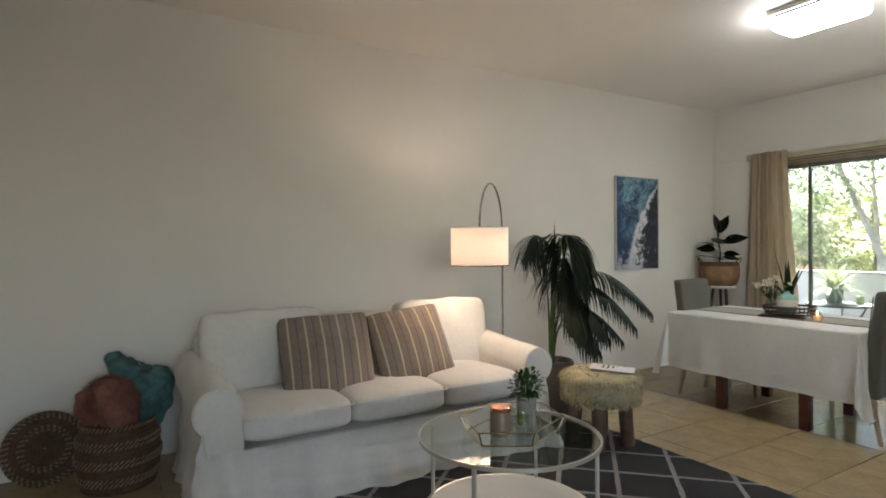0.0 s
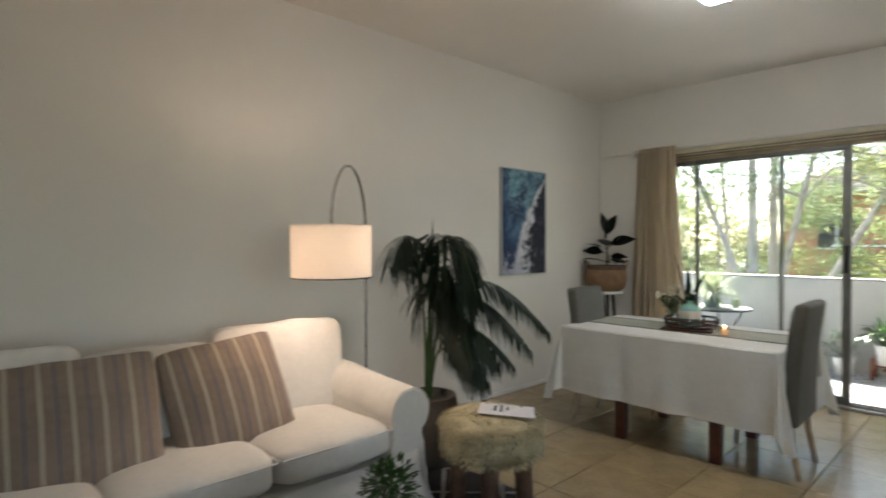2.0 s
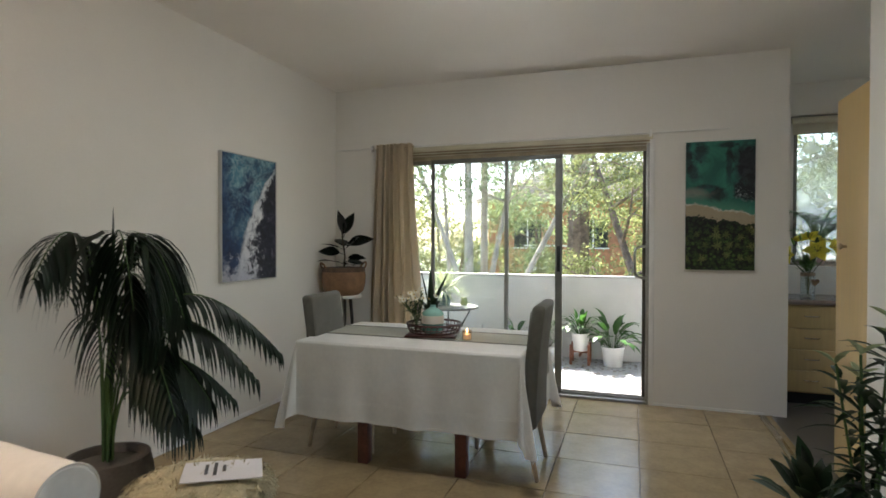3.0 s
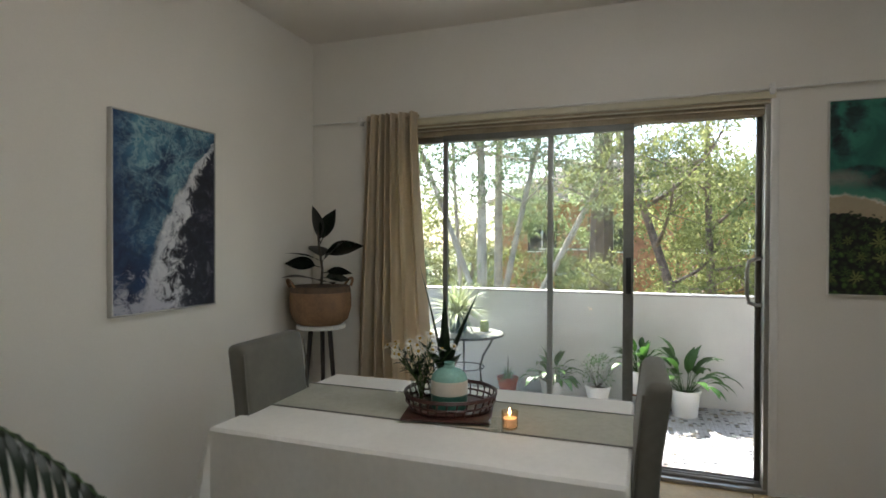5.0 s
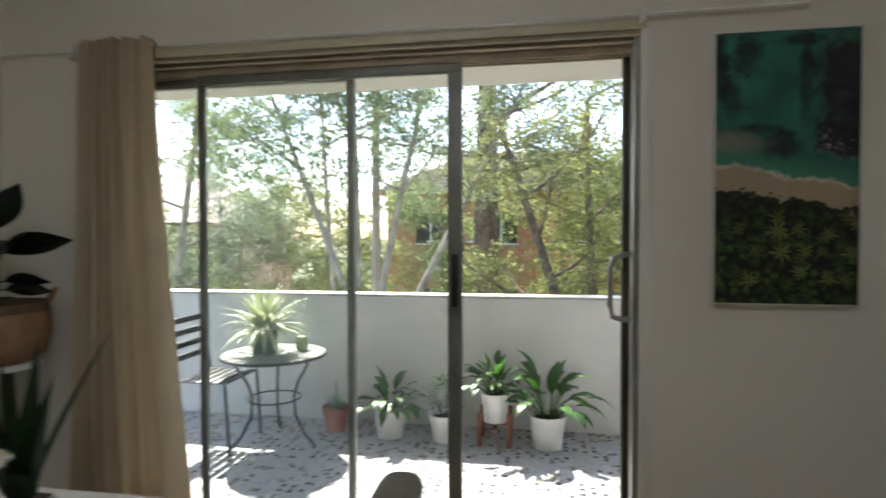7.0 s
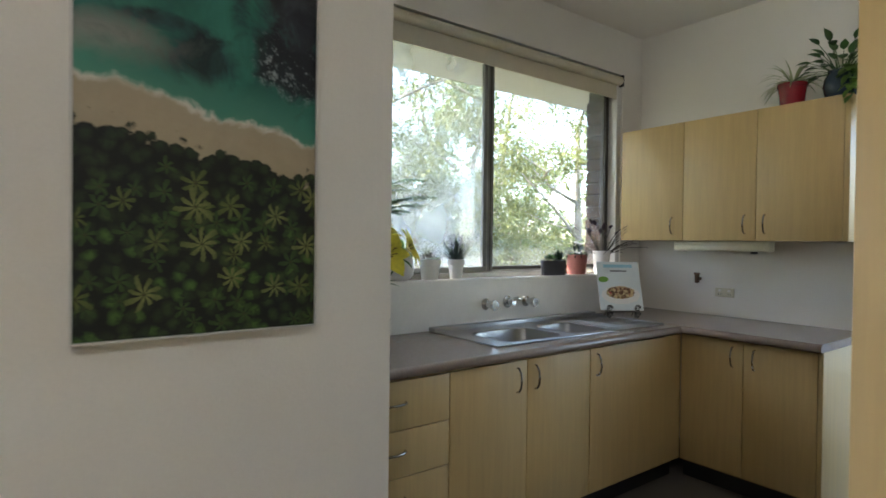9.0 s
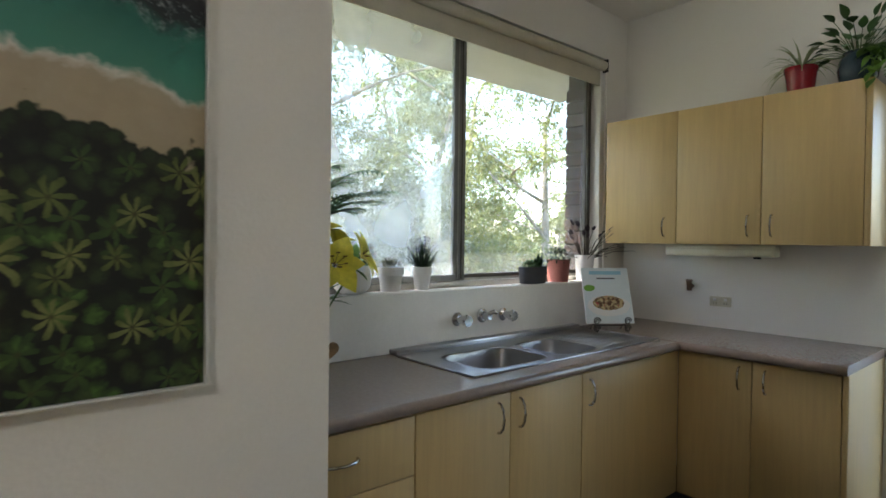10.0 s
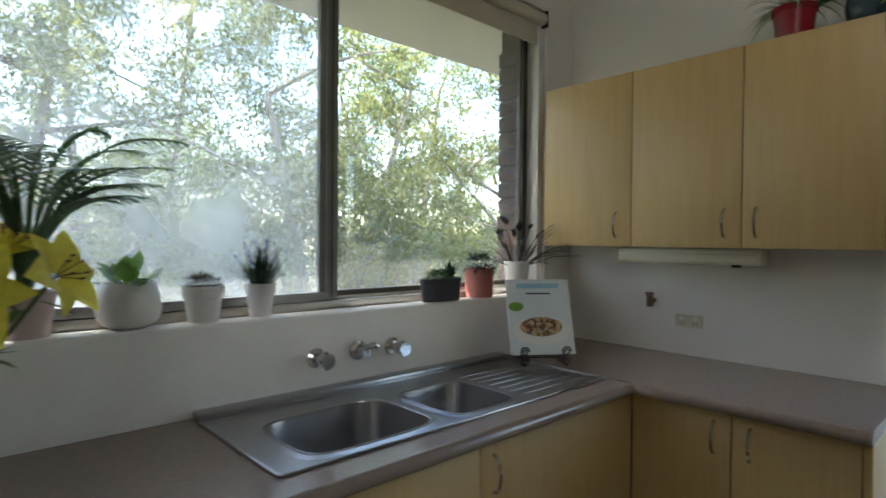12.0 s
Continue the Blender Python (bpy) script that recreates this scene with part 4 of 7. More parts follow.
def palm_frond(start, aim, height, reach, leaf_len, pairs, width=0.028, apex=0.62, first=0.42, hang=2.6):
    """A frond that rises to its apex and bows over, with leaflets hanging from both sides of the rib."""
    st_, lv = bmesh.new(), bmesh.new()
    h, steps = Vector((aim[0], aim[1], 0)).normalized(), 18
    pts = []
    for i in range(steps + 1):
        t = i / steps
        pts.append(Vector(start) + h * reach * t ** 1.7 + Vector((0, 0, height * (1 - (1 - t / apex) ** 2))))
    tube(st_, pts, 0.006, 6, taper=0.002)
    for k in range(pairs):
        t = first + (1 - first) * (k + 0.5) / pairs
        q = t * steps
        i = min(int(q), steps - 1)
        b = pts[i].lerp(pts[i + 1], q - i)
        ax = (pts[i + 1] - pts[i]).normalized()
        side = ax.cross(Vector((0, 0, 1)))
        if side.length < 0.05:
            side = Vector((-h.y, h.x, 0))
        side.normalize()
        for s in (-1, 1):
            L = leaf_len * math.sin(math.pi * (0.2 + 0.68 * (t - first) / (1 - first))) * rng.uniform(0.85, 1.1)
            leaf(lv, b, side * s * 0.8 + ax * 0.7 + Vector((0, 0, 0.10)), L, width, hang, 6, 0.2, 0.5)
    return st_, lv


def frond_part(parent, start, aim, height, reach, leaf_len, pairs, mat="palm", width=0.028, apex=0.62, hang=2.6):
    s_, lv = palm_frond(start, aim, height, reach, leaf_len, pairs, width, apex, hang=hang)
    f = part("frond", lv, M[mat], parent)
    part("rib", s_, M["green_stem"], f)


for aim, H, R, ll, n_, ap in (((-0.9, -0.2), 0.97, 0.36, 0.31, 28, 0.70), ((-0.4, -0.8), 0.98, 0.38, 0.42, 30, 0.64), ((0.3, -0.9), 0.97, 0.34, 0.42, 32, 0.62),
                              ((0.9, -0.3), 0.95, 0.38, 0.32, 28, 0.66), ((0.2, 0.9), 0.92, 0.30, 0.36, 26, 0.66), ((0.72, -0.69), 0.70, 0.72, 0.25, 28, 0.60),
                              ((0.6, -0.8), 0.60, 0.60, 0.26, 24, 0.58), ((-0.1, -1.0), 0.62, 0.40, 0.36, 26, 0.56), ((-0.7, -0.7), 0.66, 0.24, 0.28, 24, 0.62),
                              ((0.8, -0.5), 0.42, 0.52, 0.25, 22, 0.56), ((0.3, -0.95), 0.36, 0.36, 0.32, 22, 0.56), ((0.9, 0.3), 0.70, 0.48, 0.34, 24, 0.6),
                              ((0.45, -0.9), 0.50, 0.42, 0.36, 28, 0.58), ((0.1, -1.0), 0.80, 0.30, 0.40, 30, 0.62), ((0.6, -0.5), 0.30, 0.34, 0.32, 24, 0.60)):
    frond_part(pp, (rng.uniform(-0.03, 0.03), rng.uniform(-0.03, 0.03), 0.40), aim, H, R, ll * 1.06, int(n_ * 0.92), "palm", 0.019, ap)
bm = bmesh.new()
leaf(bm, (-0.03, -0.05, 0.9), (0.02, -0.02, 1), 0.58, 0.03, 0.1, 6, 0.8, 0.6)
part("spear_leaf", bm, M["palm"], pp)

# baskets by the sofa
bk = thing("woven_basket", "round dark grass basket with pale stitching beside the sofa", "basket", pose(0.52, 3.70, 0))
bm, bs = bmesh.new(), bmesh.new()
for k in range(15):
    z = 0.012 + k * 0.024
    R = 0.155 + 0.04 * math.sin(math.pi * (k + 2) / 18)
    part("coil", torus(bmesh.new(), R + (0.004 if k % 4 in (2, 3) else 0), 0.0135, z, 44, 8), M["dark_cane"], bk)
    if k % 4 in (2, 3):
        for j in range(52):
            a = j * math.pi / 26
            tube(bs, [((R + 0.013) * math.cos(a), (R + 0.016) * math.sin(a), z - 0.008), ((R + 0.018) * math.cos(a + 0.09), (R + 0.018) * math.sin(a + 0.09), z + 0.010)], 0.0035, 5)
lathe(bm, [(0.02, 0.004), (0.155, 0.006)], 40)
part("base", bm, M["dark_cane"], bk)
tagged(part("stitching", bs, M["light_cane"], bk), kind="stuff")


def fleece(name, label, mat, m, radii, seed, hair, count, more=()):
    t = thing(name, label, "blanket", m)
    b = cushion(radii[0] * 2, radii[1] * 2, radii[2] * 2, 3.4, 0.15, 16, 0.05, seed)
    part("fold", b, mat, t)
    for at, size in more:
        part("fold", cushion(*size, 3.2, 0.15, 14, 0.045, seed + 5), mat, t, "", at)
    rg = random.Random(seed)
    f = bmesh.new()
    for i in range(count):
        d = ball(rg.uniform(0, 6.283), math.asin(rg.uniform(-0.5, 1)))
        p = Vector((d.x * radii[0], d.y * radii[1], d.z * radii[2]))
        leaf(f, p * 0.98, d + Vector((rg.gauss(0, 0.5), rg.gauss(0, 0.5), rg.gauss(0, 0.5))), rg.uniform(0.5, 1.0) * hair, 0.005, 1.4, 3, 0.3, 0.6)
    for at, size in more:
        for i in range(count // 2):
            d = ball(rg.uniform(0, 6.283), math.asin(rg.uniform(-0.8, 1)))
            q = at @ Vector((d.x * size[0] * 0.5, d.y * size[1] * 0.5, d.z * size[2] * 0.5))
            leaf(f, q, d + Vector((rg.gauss(0, 0.5), rg.gauss(0, 0.5), rg.gauss(0, 0.5))), rg.uniform(0.5, 1.0) * hair, 0.005, 1.4, 3, 0.3, 0.6)
    part("pile", f, mat, t)
    return t


fleece("fleece_throw", "dusty pink fleecy throw bundled in the basket", M["pink_fur"], pose(0.475, 3.63, 0.465, 0, 4, -30), (0.125, 0.112, 0.125), 21, 0.058, 5200)
fleece("fleece_throw", "teal fleecy throw bundled in the basket", M["teal_fur"], pose(0.665, 3.72, 0.45, 0, 0, -30), (0.085, 0.09, 0.17), 22, 0.020, 3400, [(pose(-0.085, 0.045, 0.125, 0, 24, 0), (0.30, 0.15, 0.12)), (pose(-0.195, 0.05, 0.18, 0, 60, 0), (0.14, 0.12, 0.09))])
wd = thing("woven_wall_disc", "flat round woven grass tray leaning against the wall", "basket tray", pose(0.17, 3.92, 0.192, 80, 0, 8))
bm, bs = bmesh.new(), bmesh.new()
for k in range(11):
    R = 0.012 + k * 0.0178
    part("coil", torus(bmesh.new(), R, 0.0102, 0.012 * (1 if k > 8 else (-1 if k < 4 else 0)), 48, 6), M["dark_cane"], wd)
    if k in (5, 6, 9, 10):
        for j in range(int(R * 230)):
            a = j * 6.283 / int(R * 230)
            tube(bs, [((R - 0.006) * math.cos(a), (R - 0.006) * math.sin(a), 0.009 + 0.012 * (k > 8)), ((R + 0.007) * math.cos(a + 0.06), (R + 0.007) * math.sin(a + 0.06), 0.010 + 0.012 * (k > 8))], 0.0038, 4)
tagged(part("stitching", bs, M["light_cane"], wd), kind="stuff")

# ceiling light
lt = thing("ceiling_light", "lit rectangular ceiling light with a white diffuser", "ceiling light", pose(4.33, 1.94, CEIL))
part("tray_base", boxm(-0.15, -0.25, -0.035, 0.15, 0.25, -0.001, bevel=0.006), M["white_gloss"], lt)
part("diffuser", boxm(-0.14, -0.24, -0.135, 0.14, 0.24, -0.036, bevel=0.04, seg=4), M["tube"], lt, "glowing white diffuser")
# black strip that draws the dark slit along the near side frame
part("slit_strip", boxm(-0.156, -0.12, -0.055, -0.142, 0.20, -0.042), M["black"], lt)


# ---- framed prints ----
def picture_coords(n, l, w, h):
    tc, sp = n.new("ShaderNodeTexCoord"), n.new("ShaderNodeSeparateXYZ")
    l.new(tc.outputs["Object"], sp.inputs[0])
    u = chain(n, l, "MULTIPLY_ADD", sp.outputs[0], 1 / w, 0.5)
    v = chain(n, l, "MULTIPLY_ADD", sp.outputs[2], 1 / h, 0.5)
    return tc, u, v


def noise_of(n, l, tc, scale, detail=6, rough=0.6, dist=0.0):
    q = n.new("ShaderNodeTexNoise")
    q.inputs["Scale"].default_value, q.inputs["Detail"].default_value = scale, detail
    q.inputs["Roughness"].default_value, q.inputs["Distortion"].default_value = rough, dist
    l.new(tc.outputs["Object"], q.inputs["Vector"])
    return q.outputs[0]


def ramp(n, l, v, a, b):
    q = n.new("ShaderNodeMapRange")
    q.inputs[1].default_value, q.inputs[2].default_value = a, b
    l.new(v, q.inputs[0])
    return q.outputs[0]


def blob(n, l, u, v, warp, cx, cy, rx, ry, soft=0.35):
    """A soft-edged patch, its outline broken up by a noise."""
    dx = chain(n, l, "MULTIPLY", chain(n, l, "SUBTRACT", u, cx), 1 / rx)
    dy = chain(n, l, "MULTIPLY", chain(n, l, "SUBTRACT", v, cy), 1 / ry)
    r = chain(n, l, "SQRT", chain(n, l, "ADD", chain(n, l, "MULTIPLY", dx, dx), chain(n, l, "MULTIPLY", dy, dy)))
    r = chain(n, l, "ADD", r, chain(n, l, "MULTIPLY_ADD", warp, 2.6, -1.3))
    return chain(n, l, "SUBTRACT", 1.0, ramp(n, l, r, 1 - soft, 1 + soft))


def print_ocean(w, h):
    m = surf("ocean_print", (0.1, 0.1, 0.1), 0.5, bump=0.02)
    n, l = nodes_of(m)
    tc, u, v = picture_coords(n, l, w, h)
    foam = noise_of(n, l, tc, 12, 10, 0.75, 0.8)
    swirl = noise_of(n, l, tc, 5.0, 9, 0.66, 0.5)
    thread = noise_of(n, l, tc, 11, 8, 0.66, 0.5)
    big = noise_of(n, l, tc, 3.5, 4, 0.6, 0.4)
    # deep blue, turning to turquoise in the upper middle
    where = chain(n, l, "ADD", chain(n, l, "MULTIPLY_ADD", v, 0.85, chain(n, l, "MULTIPLY", u, 0.5)), chain(n, l, "MULTIPLY_ADD", big, 0.9, -0.45))
    where = chain(n, l, "MULTIPLY", ramp(n, l, where, 0.35, 0.85), ramp(n, l, u, 0.0, 0.2))
    sea = blend(n, l, ramp(n, l, swirl, 0.36, 0.62), (0.003, 0.010, 0.050), (0.012, 0.055, 0.17))
    sea = blend(n, l, where, sea, blend(n, l, ramp(n, l, swirl, 0.40, 0.60), (0.004, 0.022, 0.085), (0.075, 0.225, 0.32)))
    web = chain(n, l, "SUBTRACT", 1.0, ramp(n, l, chain(n, l, "ABSOLUTE", chain(n, l, "SUBTRACT", thread, 0.5)), 0.0, 0.055))
    web = chain(n, l, "MULTIPLY", chain(n, l, "MULTIPLY", web, ramp(n, l, swirl, 0.42, 0.6)), chain(n, l, "MULTIPLY_ADD", where, 0.62, 0.08))
    sea = blend(n, l, web, sea, (0.44, 0.58, 0.60))
    sea = blend(n, l, chain(n, l, "MULTIPLY", ramp(n, l, foam, 0.51, 0.66), chain(n, l, "MULTIPLY", where, 0.8)), sea, (0.33, 0.50, 0.55))
    # the breaking edge, narrow above and wide below
    left = chain(n, l, "ADD", chain(n, l, "MULTIPLY_ADD", v, 0.12, 0.27), chain(n, l, "MULTIPLY", chain(n, l, "MULTIPLY", v, v), 0.66))
    wide = chain(n, l, "MULTIPLY_ADD", v, -0.50, 0.54)
    s_ = chain(n, l, "DIVIDE", chain(n, l, "ADD", chain(n, l, "SUBTRACT", u, left), chain(n, l, "MULTIPLY_ADD", swirl, 0.30, -0.15)), wide)
    rock = blend(n, l, ramp(n, l, foam, 0.40, 0.60), (0.005, 0.006, 0.016), (0.022, 0.022, 0.045))
    spray = chain(n, l, "MULTIPLY", ramp(n, l, foam, 0.55, 0.65), 0.4)
    rock = blend(n, l, spray, rock, (0.28, 0.28, 0.34))
    c = blend(n, l, ramp(n, l, s_, -0.03, 0.05), sea, rock)
    t = chain(n, l, "SUBTRACT", 1.0, s_)
    band = ramp(n, l, chain(n, l, "ADD", chain(n, l, "MULTIPLY", t, 0.75), chain(n, l, "MULTIPLY_ADD", foam, 2.4, -1.06)), 0.36, 0.62)
    band = chain(n, l, "MULTIPLY", band, ramp(n, l, s_, -0.05, 0.10))
    c = blend(n, l, band, c, blend(n, l, ramp(n, l, foam, 0.4, 0.6), (0.42, 0.43, 0.50), (0.70, 0.70, 0.72)))
    low = ramp(n, l, chain(n, l, "ADD", chain(n, l, "SUBTRACT", 0.16, v), chain(n, l, "MULTIPLY_ADD", foam, 0.9, -0.48)), -0.02, 0.10)
    low = chain(n, l, "MULTIPLY", low, chain(n, l, "SUBTRACT", 1.0, ramp(n, l, u, 0.45, 0.7)))
    c = blend(n, l, chain(n, l, "MULTIPLY", low, 0.85), c, (0.45, 0.45, 0.53))
    l.new(c, n["Principled BSDF"].inputs["Base Color"])
    return m


def print_shore(w, h):
    m = surf("shore_print", (0.1, 0.1, 0.1), 0.5, bump=0.02)
    n, l = nodes_of(m)
    tc, u, v = picture_coords(n, l, w, h)
    big, mid, fine = noise_of(n, l, tc, 4.5, 5, 0.6, 0.6), noise_of(n, l, tc, 11, 7, 0.62, 0.6), noise_of(n, l, tc, 60, 4, 0.7)
    # emerald sea with weed banks, and wet rock with white water
    sea = blend(n, l, ramp(n, l, big, 0.40, 0.60), (0.014, 0.110, 0.085), (0.036, 0.215, 0.155))
    deep = blend(n, l, ramp(n, l, mid, 0.42, 0.62), (0.004, 0.009, 0.015), (0.018, 0.060, 0.062))
    for cx, cy, rx, ry in ((0.22, 0.90, 0.11, 0.085), (0.13, 0.76, 0.09, 0.07), (0.05, 0.88, 0.05, 0.10), (0.47, 0.585, 0.15, 0.050), (0.30, 0.645, 0.16, 0.018), (0.63, 0.80, 0.045, 0.13), (0.60, 0.965, 0.14, 0.020)):
        sea = blend(n, l, chain(n, l, "MULTIPLY", blob(n, l, u, v, mid, cx, cy, rx, ry), 0.92), sea, deep)
    stone = blend(n, l, ramp(n, l, chain(n, l, "MULTIPLY_ADD", fine, 0.6, chain(n, l, "MULTIPLY", mid, 0.4)), 0.50, 0.60), (0.006, 0.008, 0.013), (0.42, 0.45, 0.47))
    sea = blend(n, l, blob(n, l, u, v, mid, 0.90, 0.79, 0.20, 0.20), sea, blend(n, l, ramp(n, l, mid, 0.40, 0.62), (0.006, 0.008, 0.014), (0.030, 0.035, 0.045)))
    for cx, cy, rx, ry in ((0.92, 0.575, 0.17, 0.050), (0.76, 0.60, 0.07, 0.06)):
        sea = blend(n, l, blob(n, l, u, v, mid, cx, cy, rx, ry), sea, blend(n, l, 0.65, deep, stone))
    sea = blend(n, l, chain(n, l, "MULTIPLY", blob(n, l, u, v, mid, 0.10, 0.595, 0.24, 0.045), 0.8), sea, blend(n, l, ramp(n, l, mid, 0.40, 0.60), (0.13, 0.14, 0.12), (0.26, 0.25, 0.22)))
    # sand under clear shallows and a line of foam
    line = chain(n, l, "ADD", v, chain(n, l, "ADD", chain(n, l, "MULTIPLY", u, 0.095), chain(n, l, "MULTIPLY_ADD", big, 0.14, -0.07)))
    sea = blend(n, l, chain(n, l, "SUBTRACT", 1.0, ramp(n, l, line, 0.525, 0.60)), sea, (0.065, 0.24, 0.175))
    sandc = blend(n, l, chain(n, l, "MULTIPLY_ADD", fine, 0.35, chain(n, l, "MULTIPLY", mid, 0.65)), (0.31, 0.25, 0.165), (0.48, 0.40, 0.275))
    c = blend(n, l, ramp(n, l, line, 0.522, 0.530), sandc, sea)
    wash = chain(n, l, "SUBTRACT", 1.0, ramp(n, l, chain(n, l, "ABSOLUTE", chain(n, l, "SUBTRACT", line, 0.526)), 0.0, 0.010))
    c = blend(n, l, chain(n, l, "MULTIPLY", wash, chain(n, l, "MULTIPLY_ADD", ramp(n, l, mid, 0.42, 0.55), 0.6, 0.3)), c, (0.68, 0.63, 0.56))
    # coastal scrub: rounded clumps with dark gaps, fresh green ones low down
    def clumps(scale, seed):
        vo = n.new("ShaderNodeTexVoronoi")
        vo.voronoi_dimensions = "2D"
        vo.inputs["Scale"].default_value = scale
        cm = n.new("ShaderNodeCombineXYZ")
        l.new(chain(n, l, "ADD", chain(n, l, "MULTIPLY", u, w), chain(n, l, "MULTIPLY_ADD", fine, 0.030, seed)), cm.inputs[0])
        l.new(chain(n, l, "ADD", chain(n, l, "MULTIPLY", v, h), chain(n, l, "MULTIPLY", mid, 0.04)), cm.inputs[1])
        l.new(cm.outputs[0], vo.inputs["Vector"])
        q = n.new("ShaderNodeSeparateColor")
        l.new(vo.outputs["Color"], q.inputs[0])
        return vo.outputs["Distance"], q.outputs[0], q.outputs[1], q.outputs[2]
    dist, ca, cb_, cc = clumps(33, 0.0)
    tone = blend(n, l, cb_, (0.011, 0.018, 0.008), (0.050, 0.078, 0.022))
    tone = blend(n, l, chain(n, l, "MULTIPLY", chain(n, l, "GREATER_THAN", cc, 0.78), chain(n, l, "LESS_THAN", v, 0.26)), tone, (0.075, 0.15, 0.03))
    tone = blend(n, l, chain(n, l, "MULTIPLY", ramp(n, l, v, 0.26, 0.36), 0.75), tone, (0.016, 0.030, 0.013))
    shrub = blend(n, l, ramp(n, l, dist, 0.16, 0.56), tone, (0.002, 0.003, 0.003))
    shrub = blend(n, l, chain(n, l, "MULTIPLY", ramp(n, l, fine, 0.44, 0.66), 0.5), shrub, (0.006, 0.010, 0.006))

    def rosettes(c, scale, seed, petals, size, bright, dim, thr, vmin, vmax):
        s = n.new("ShaderNodeTexVoronoi")
        s.voronoi_dimensions = "2D"
        s.inputs["Scale"].default_value, s.inputs["Randomness"].default_value = scale, 0.75
        cm = n.new("ShaderNodeCombineXYZ")
        l.new(chain(n, l, "ADD", chain(n, l, "MULTIPLY", u, w), seed), cm.inputs[0])
        l.new(chain(n, l, "MULTIPLY", v, h), cm.inputs[1])
        l.new(cm.outputs[0], s.inputs["Vector"])
        d = n.new("ShaderNodeVectorMath")
        d.operation = "SUBTRACT"
        l.new(cm.outputs[0], d.inputs[0])
        l.new(s.outputs["Position"], d.inputs[1])
        ds, cs, ps_ = n.new("ShaderNodeSeparateXYZ"), n.new("ShaderNodeSeparateColor"), n.new("ShaderNodeSeparateXYZ")
        l.new(d.outputs[0], ds.inputs[0])
        l.new(s.outputs["Color"], cs.inputs[0])
        l.new(s.outputs["Position"], ps_.inputs[0])
        r = chain(n, l, "SQRT", chain(n, l, "ADD", chain(n, l, "MULTIPLY", ds.outputs[0], ds.outputs[0]), chain(n, l, "MULTIPLY", ds.outputs[1], ds.outputs[1])))
        th = chain(n, l, "ADD", chain(n, l, "ARCTAN2", ds.outputs[1], ds.outputs[0]), chain(n, l, "MULTIPLY_ADD", fine, 0.5, -0.25))
        turn_ = chain(n, l, "ADD", chain(n, l, "MULTIPLY", th, petals), chain(n, l, "MULTIPLY_ADD", cs.outputs[1], 6.0, chain(n, l, "MULTIPLY", r, 25.0)))
        pet = chain(n, l, "ABSOLUTE", chain(n, l, "COSINE", turn_))
        length = chain(n, l, "MULTIPLY", chain(n, l, "MULTIPLY_ADD", cs.outputs[2], 0.45, 0.65), size)
        length = chain(n, l, "MULTIPLY", length, chain(n, l, "MULTIPLY_ADD", chain(n, l, "COSINE", chain(n, l, "MULTIPLY_ADD", th, 3.0, chain(n, l, "MULTIPLY", cs.outputs[1], 9.0))), 0.16, 0.9))
        rr = chain(n, l, "DIVIDE", r, length)
        half = chain(n, l, "MULTIPLY_ADD", rr, 0.66, 0.22)
        mask = chain(n, l, "MULTIPLY", ramp(n, l, chain(n, l, "SUBTRACT", pet, half), 0.0, 0.10), chain(n, l, "LESS_THAN", rr, 1.0))
        keep = chain(n, l, "MULTIPLY", chain(n, l, "GREATER_THAN", cs.outputs[0], thr), chain(n, l, "MULTIPLY", chain(n, l, "LESS_THAN", ps_.outputs[1], vmax * h), chain(n, l, "GREATER_THAN", ps_.outputs[1], vmin * h)))
        col = blend(n, l, chain(n, l, "ADD", chain(n, l, "MULTIPLY", rr, 0.6), chain(n, l, "MULTIPLY_ADD", fine, 1.2, -0.5)), bright, dim)
        col = blend(n, l, ramp(n, l, r, 0.001, 0.006), (0.05, 0.05, 0.015), col)
        return blend(n, l, chain(n, l, "MULTIPLY", mask, keep), c, col)
    shrub = rosettes(shrub, 17, 1.7, 3.0, 0.030, (0.050, 0.095, 0.022), (0.016, 0.032, 0.010), 0.30, 0.02, 0.36)
    shrub = rosettes(shrub, 13, 5.2, 3.5, 0.034, (0.14, 0.16, 0.042), (0.04, 0.065, 0.016), 0.52, 0.05, 0.34)
    shrub = rosettes(shrub, 11.5, 0.0, 4.0, 0.040, (0.22, 0.23, 0.075), (0.06, 0.08, 0.020), 0.58, 0.07, 0.33)
    top = chain(n, l, "ADD", chain(n, l, "ADD", v, chain(n, l, "MULTIPLY", u, 0.09)), chain(n, l, "MULTIPLY_ADD", dist, 0.055, chain(n, l, "MULTIPLY_ADD", big, 0.12, -0.085)))
    c = blend(n, l, ramp(n, l, top, 0.432, 0.442), shrub, c)
    l.new(c, n["Principled BSDF"].inputs["Base Color"])
    return m


def framed(label, m, w, h, depth, printed, frame_mat, b, group="prints on the walls"):
    """Local: x across, z up, the picture faces -y, the back at y = 0."""
    t = thing("framed_print", label, "picture", m, group)
    part("backing", boxm(-w / 2 + b, -depth + 0.014, -h / 2 + b, w / 2 - b, -0.002, h / 2 - b), M["frame_white"], t)
    for x0, x1, z0, z1 in ((-w / 2, w / 2, h / 2 - b, h / 2), (-w / 2, w / 2, -h / 2, -h / 2 + b), (-w / 2, -w / 2 + b, -h / 2 + b, h / 2 - b), (w / 2 - b, w / 2, -h / 2 + b, h / 2 - b)):
        part("frame", boxm(x0, -depth, z0, x1, -0.001, z1, bevel=0.0015), frame_mat, t)
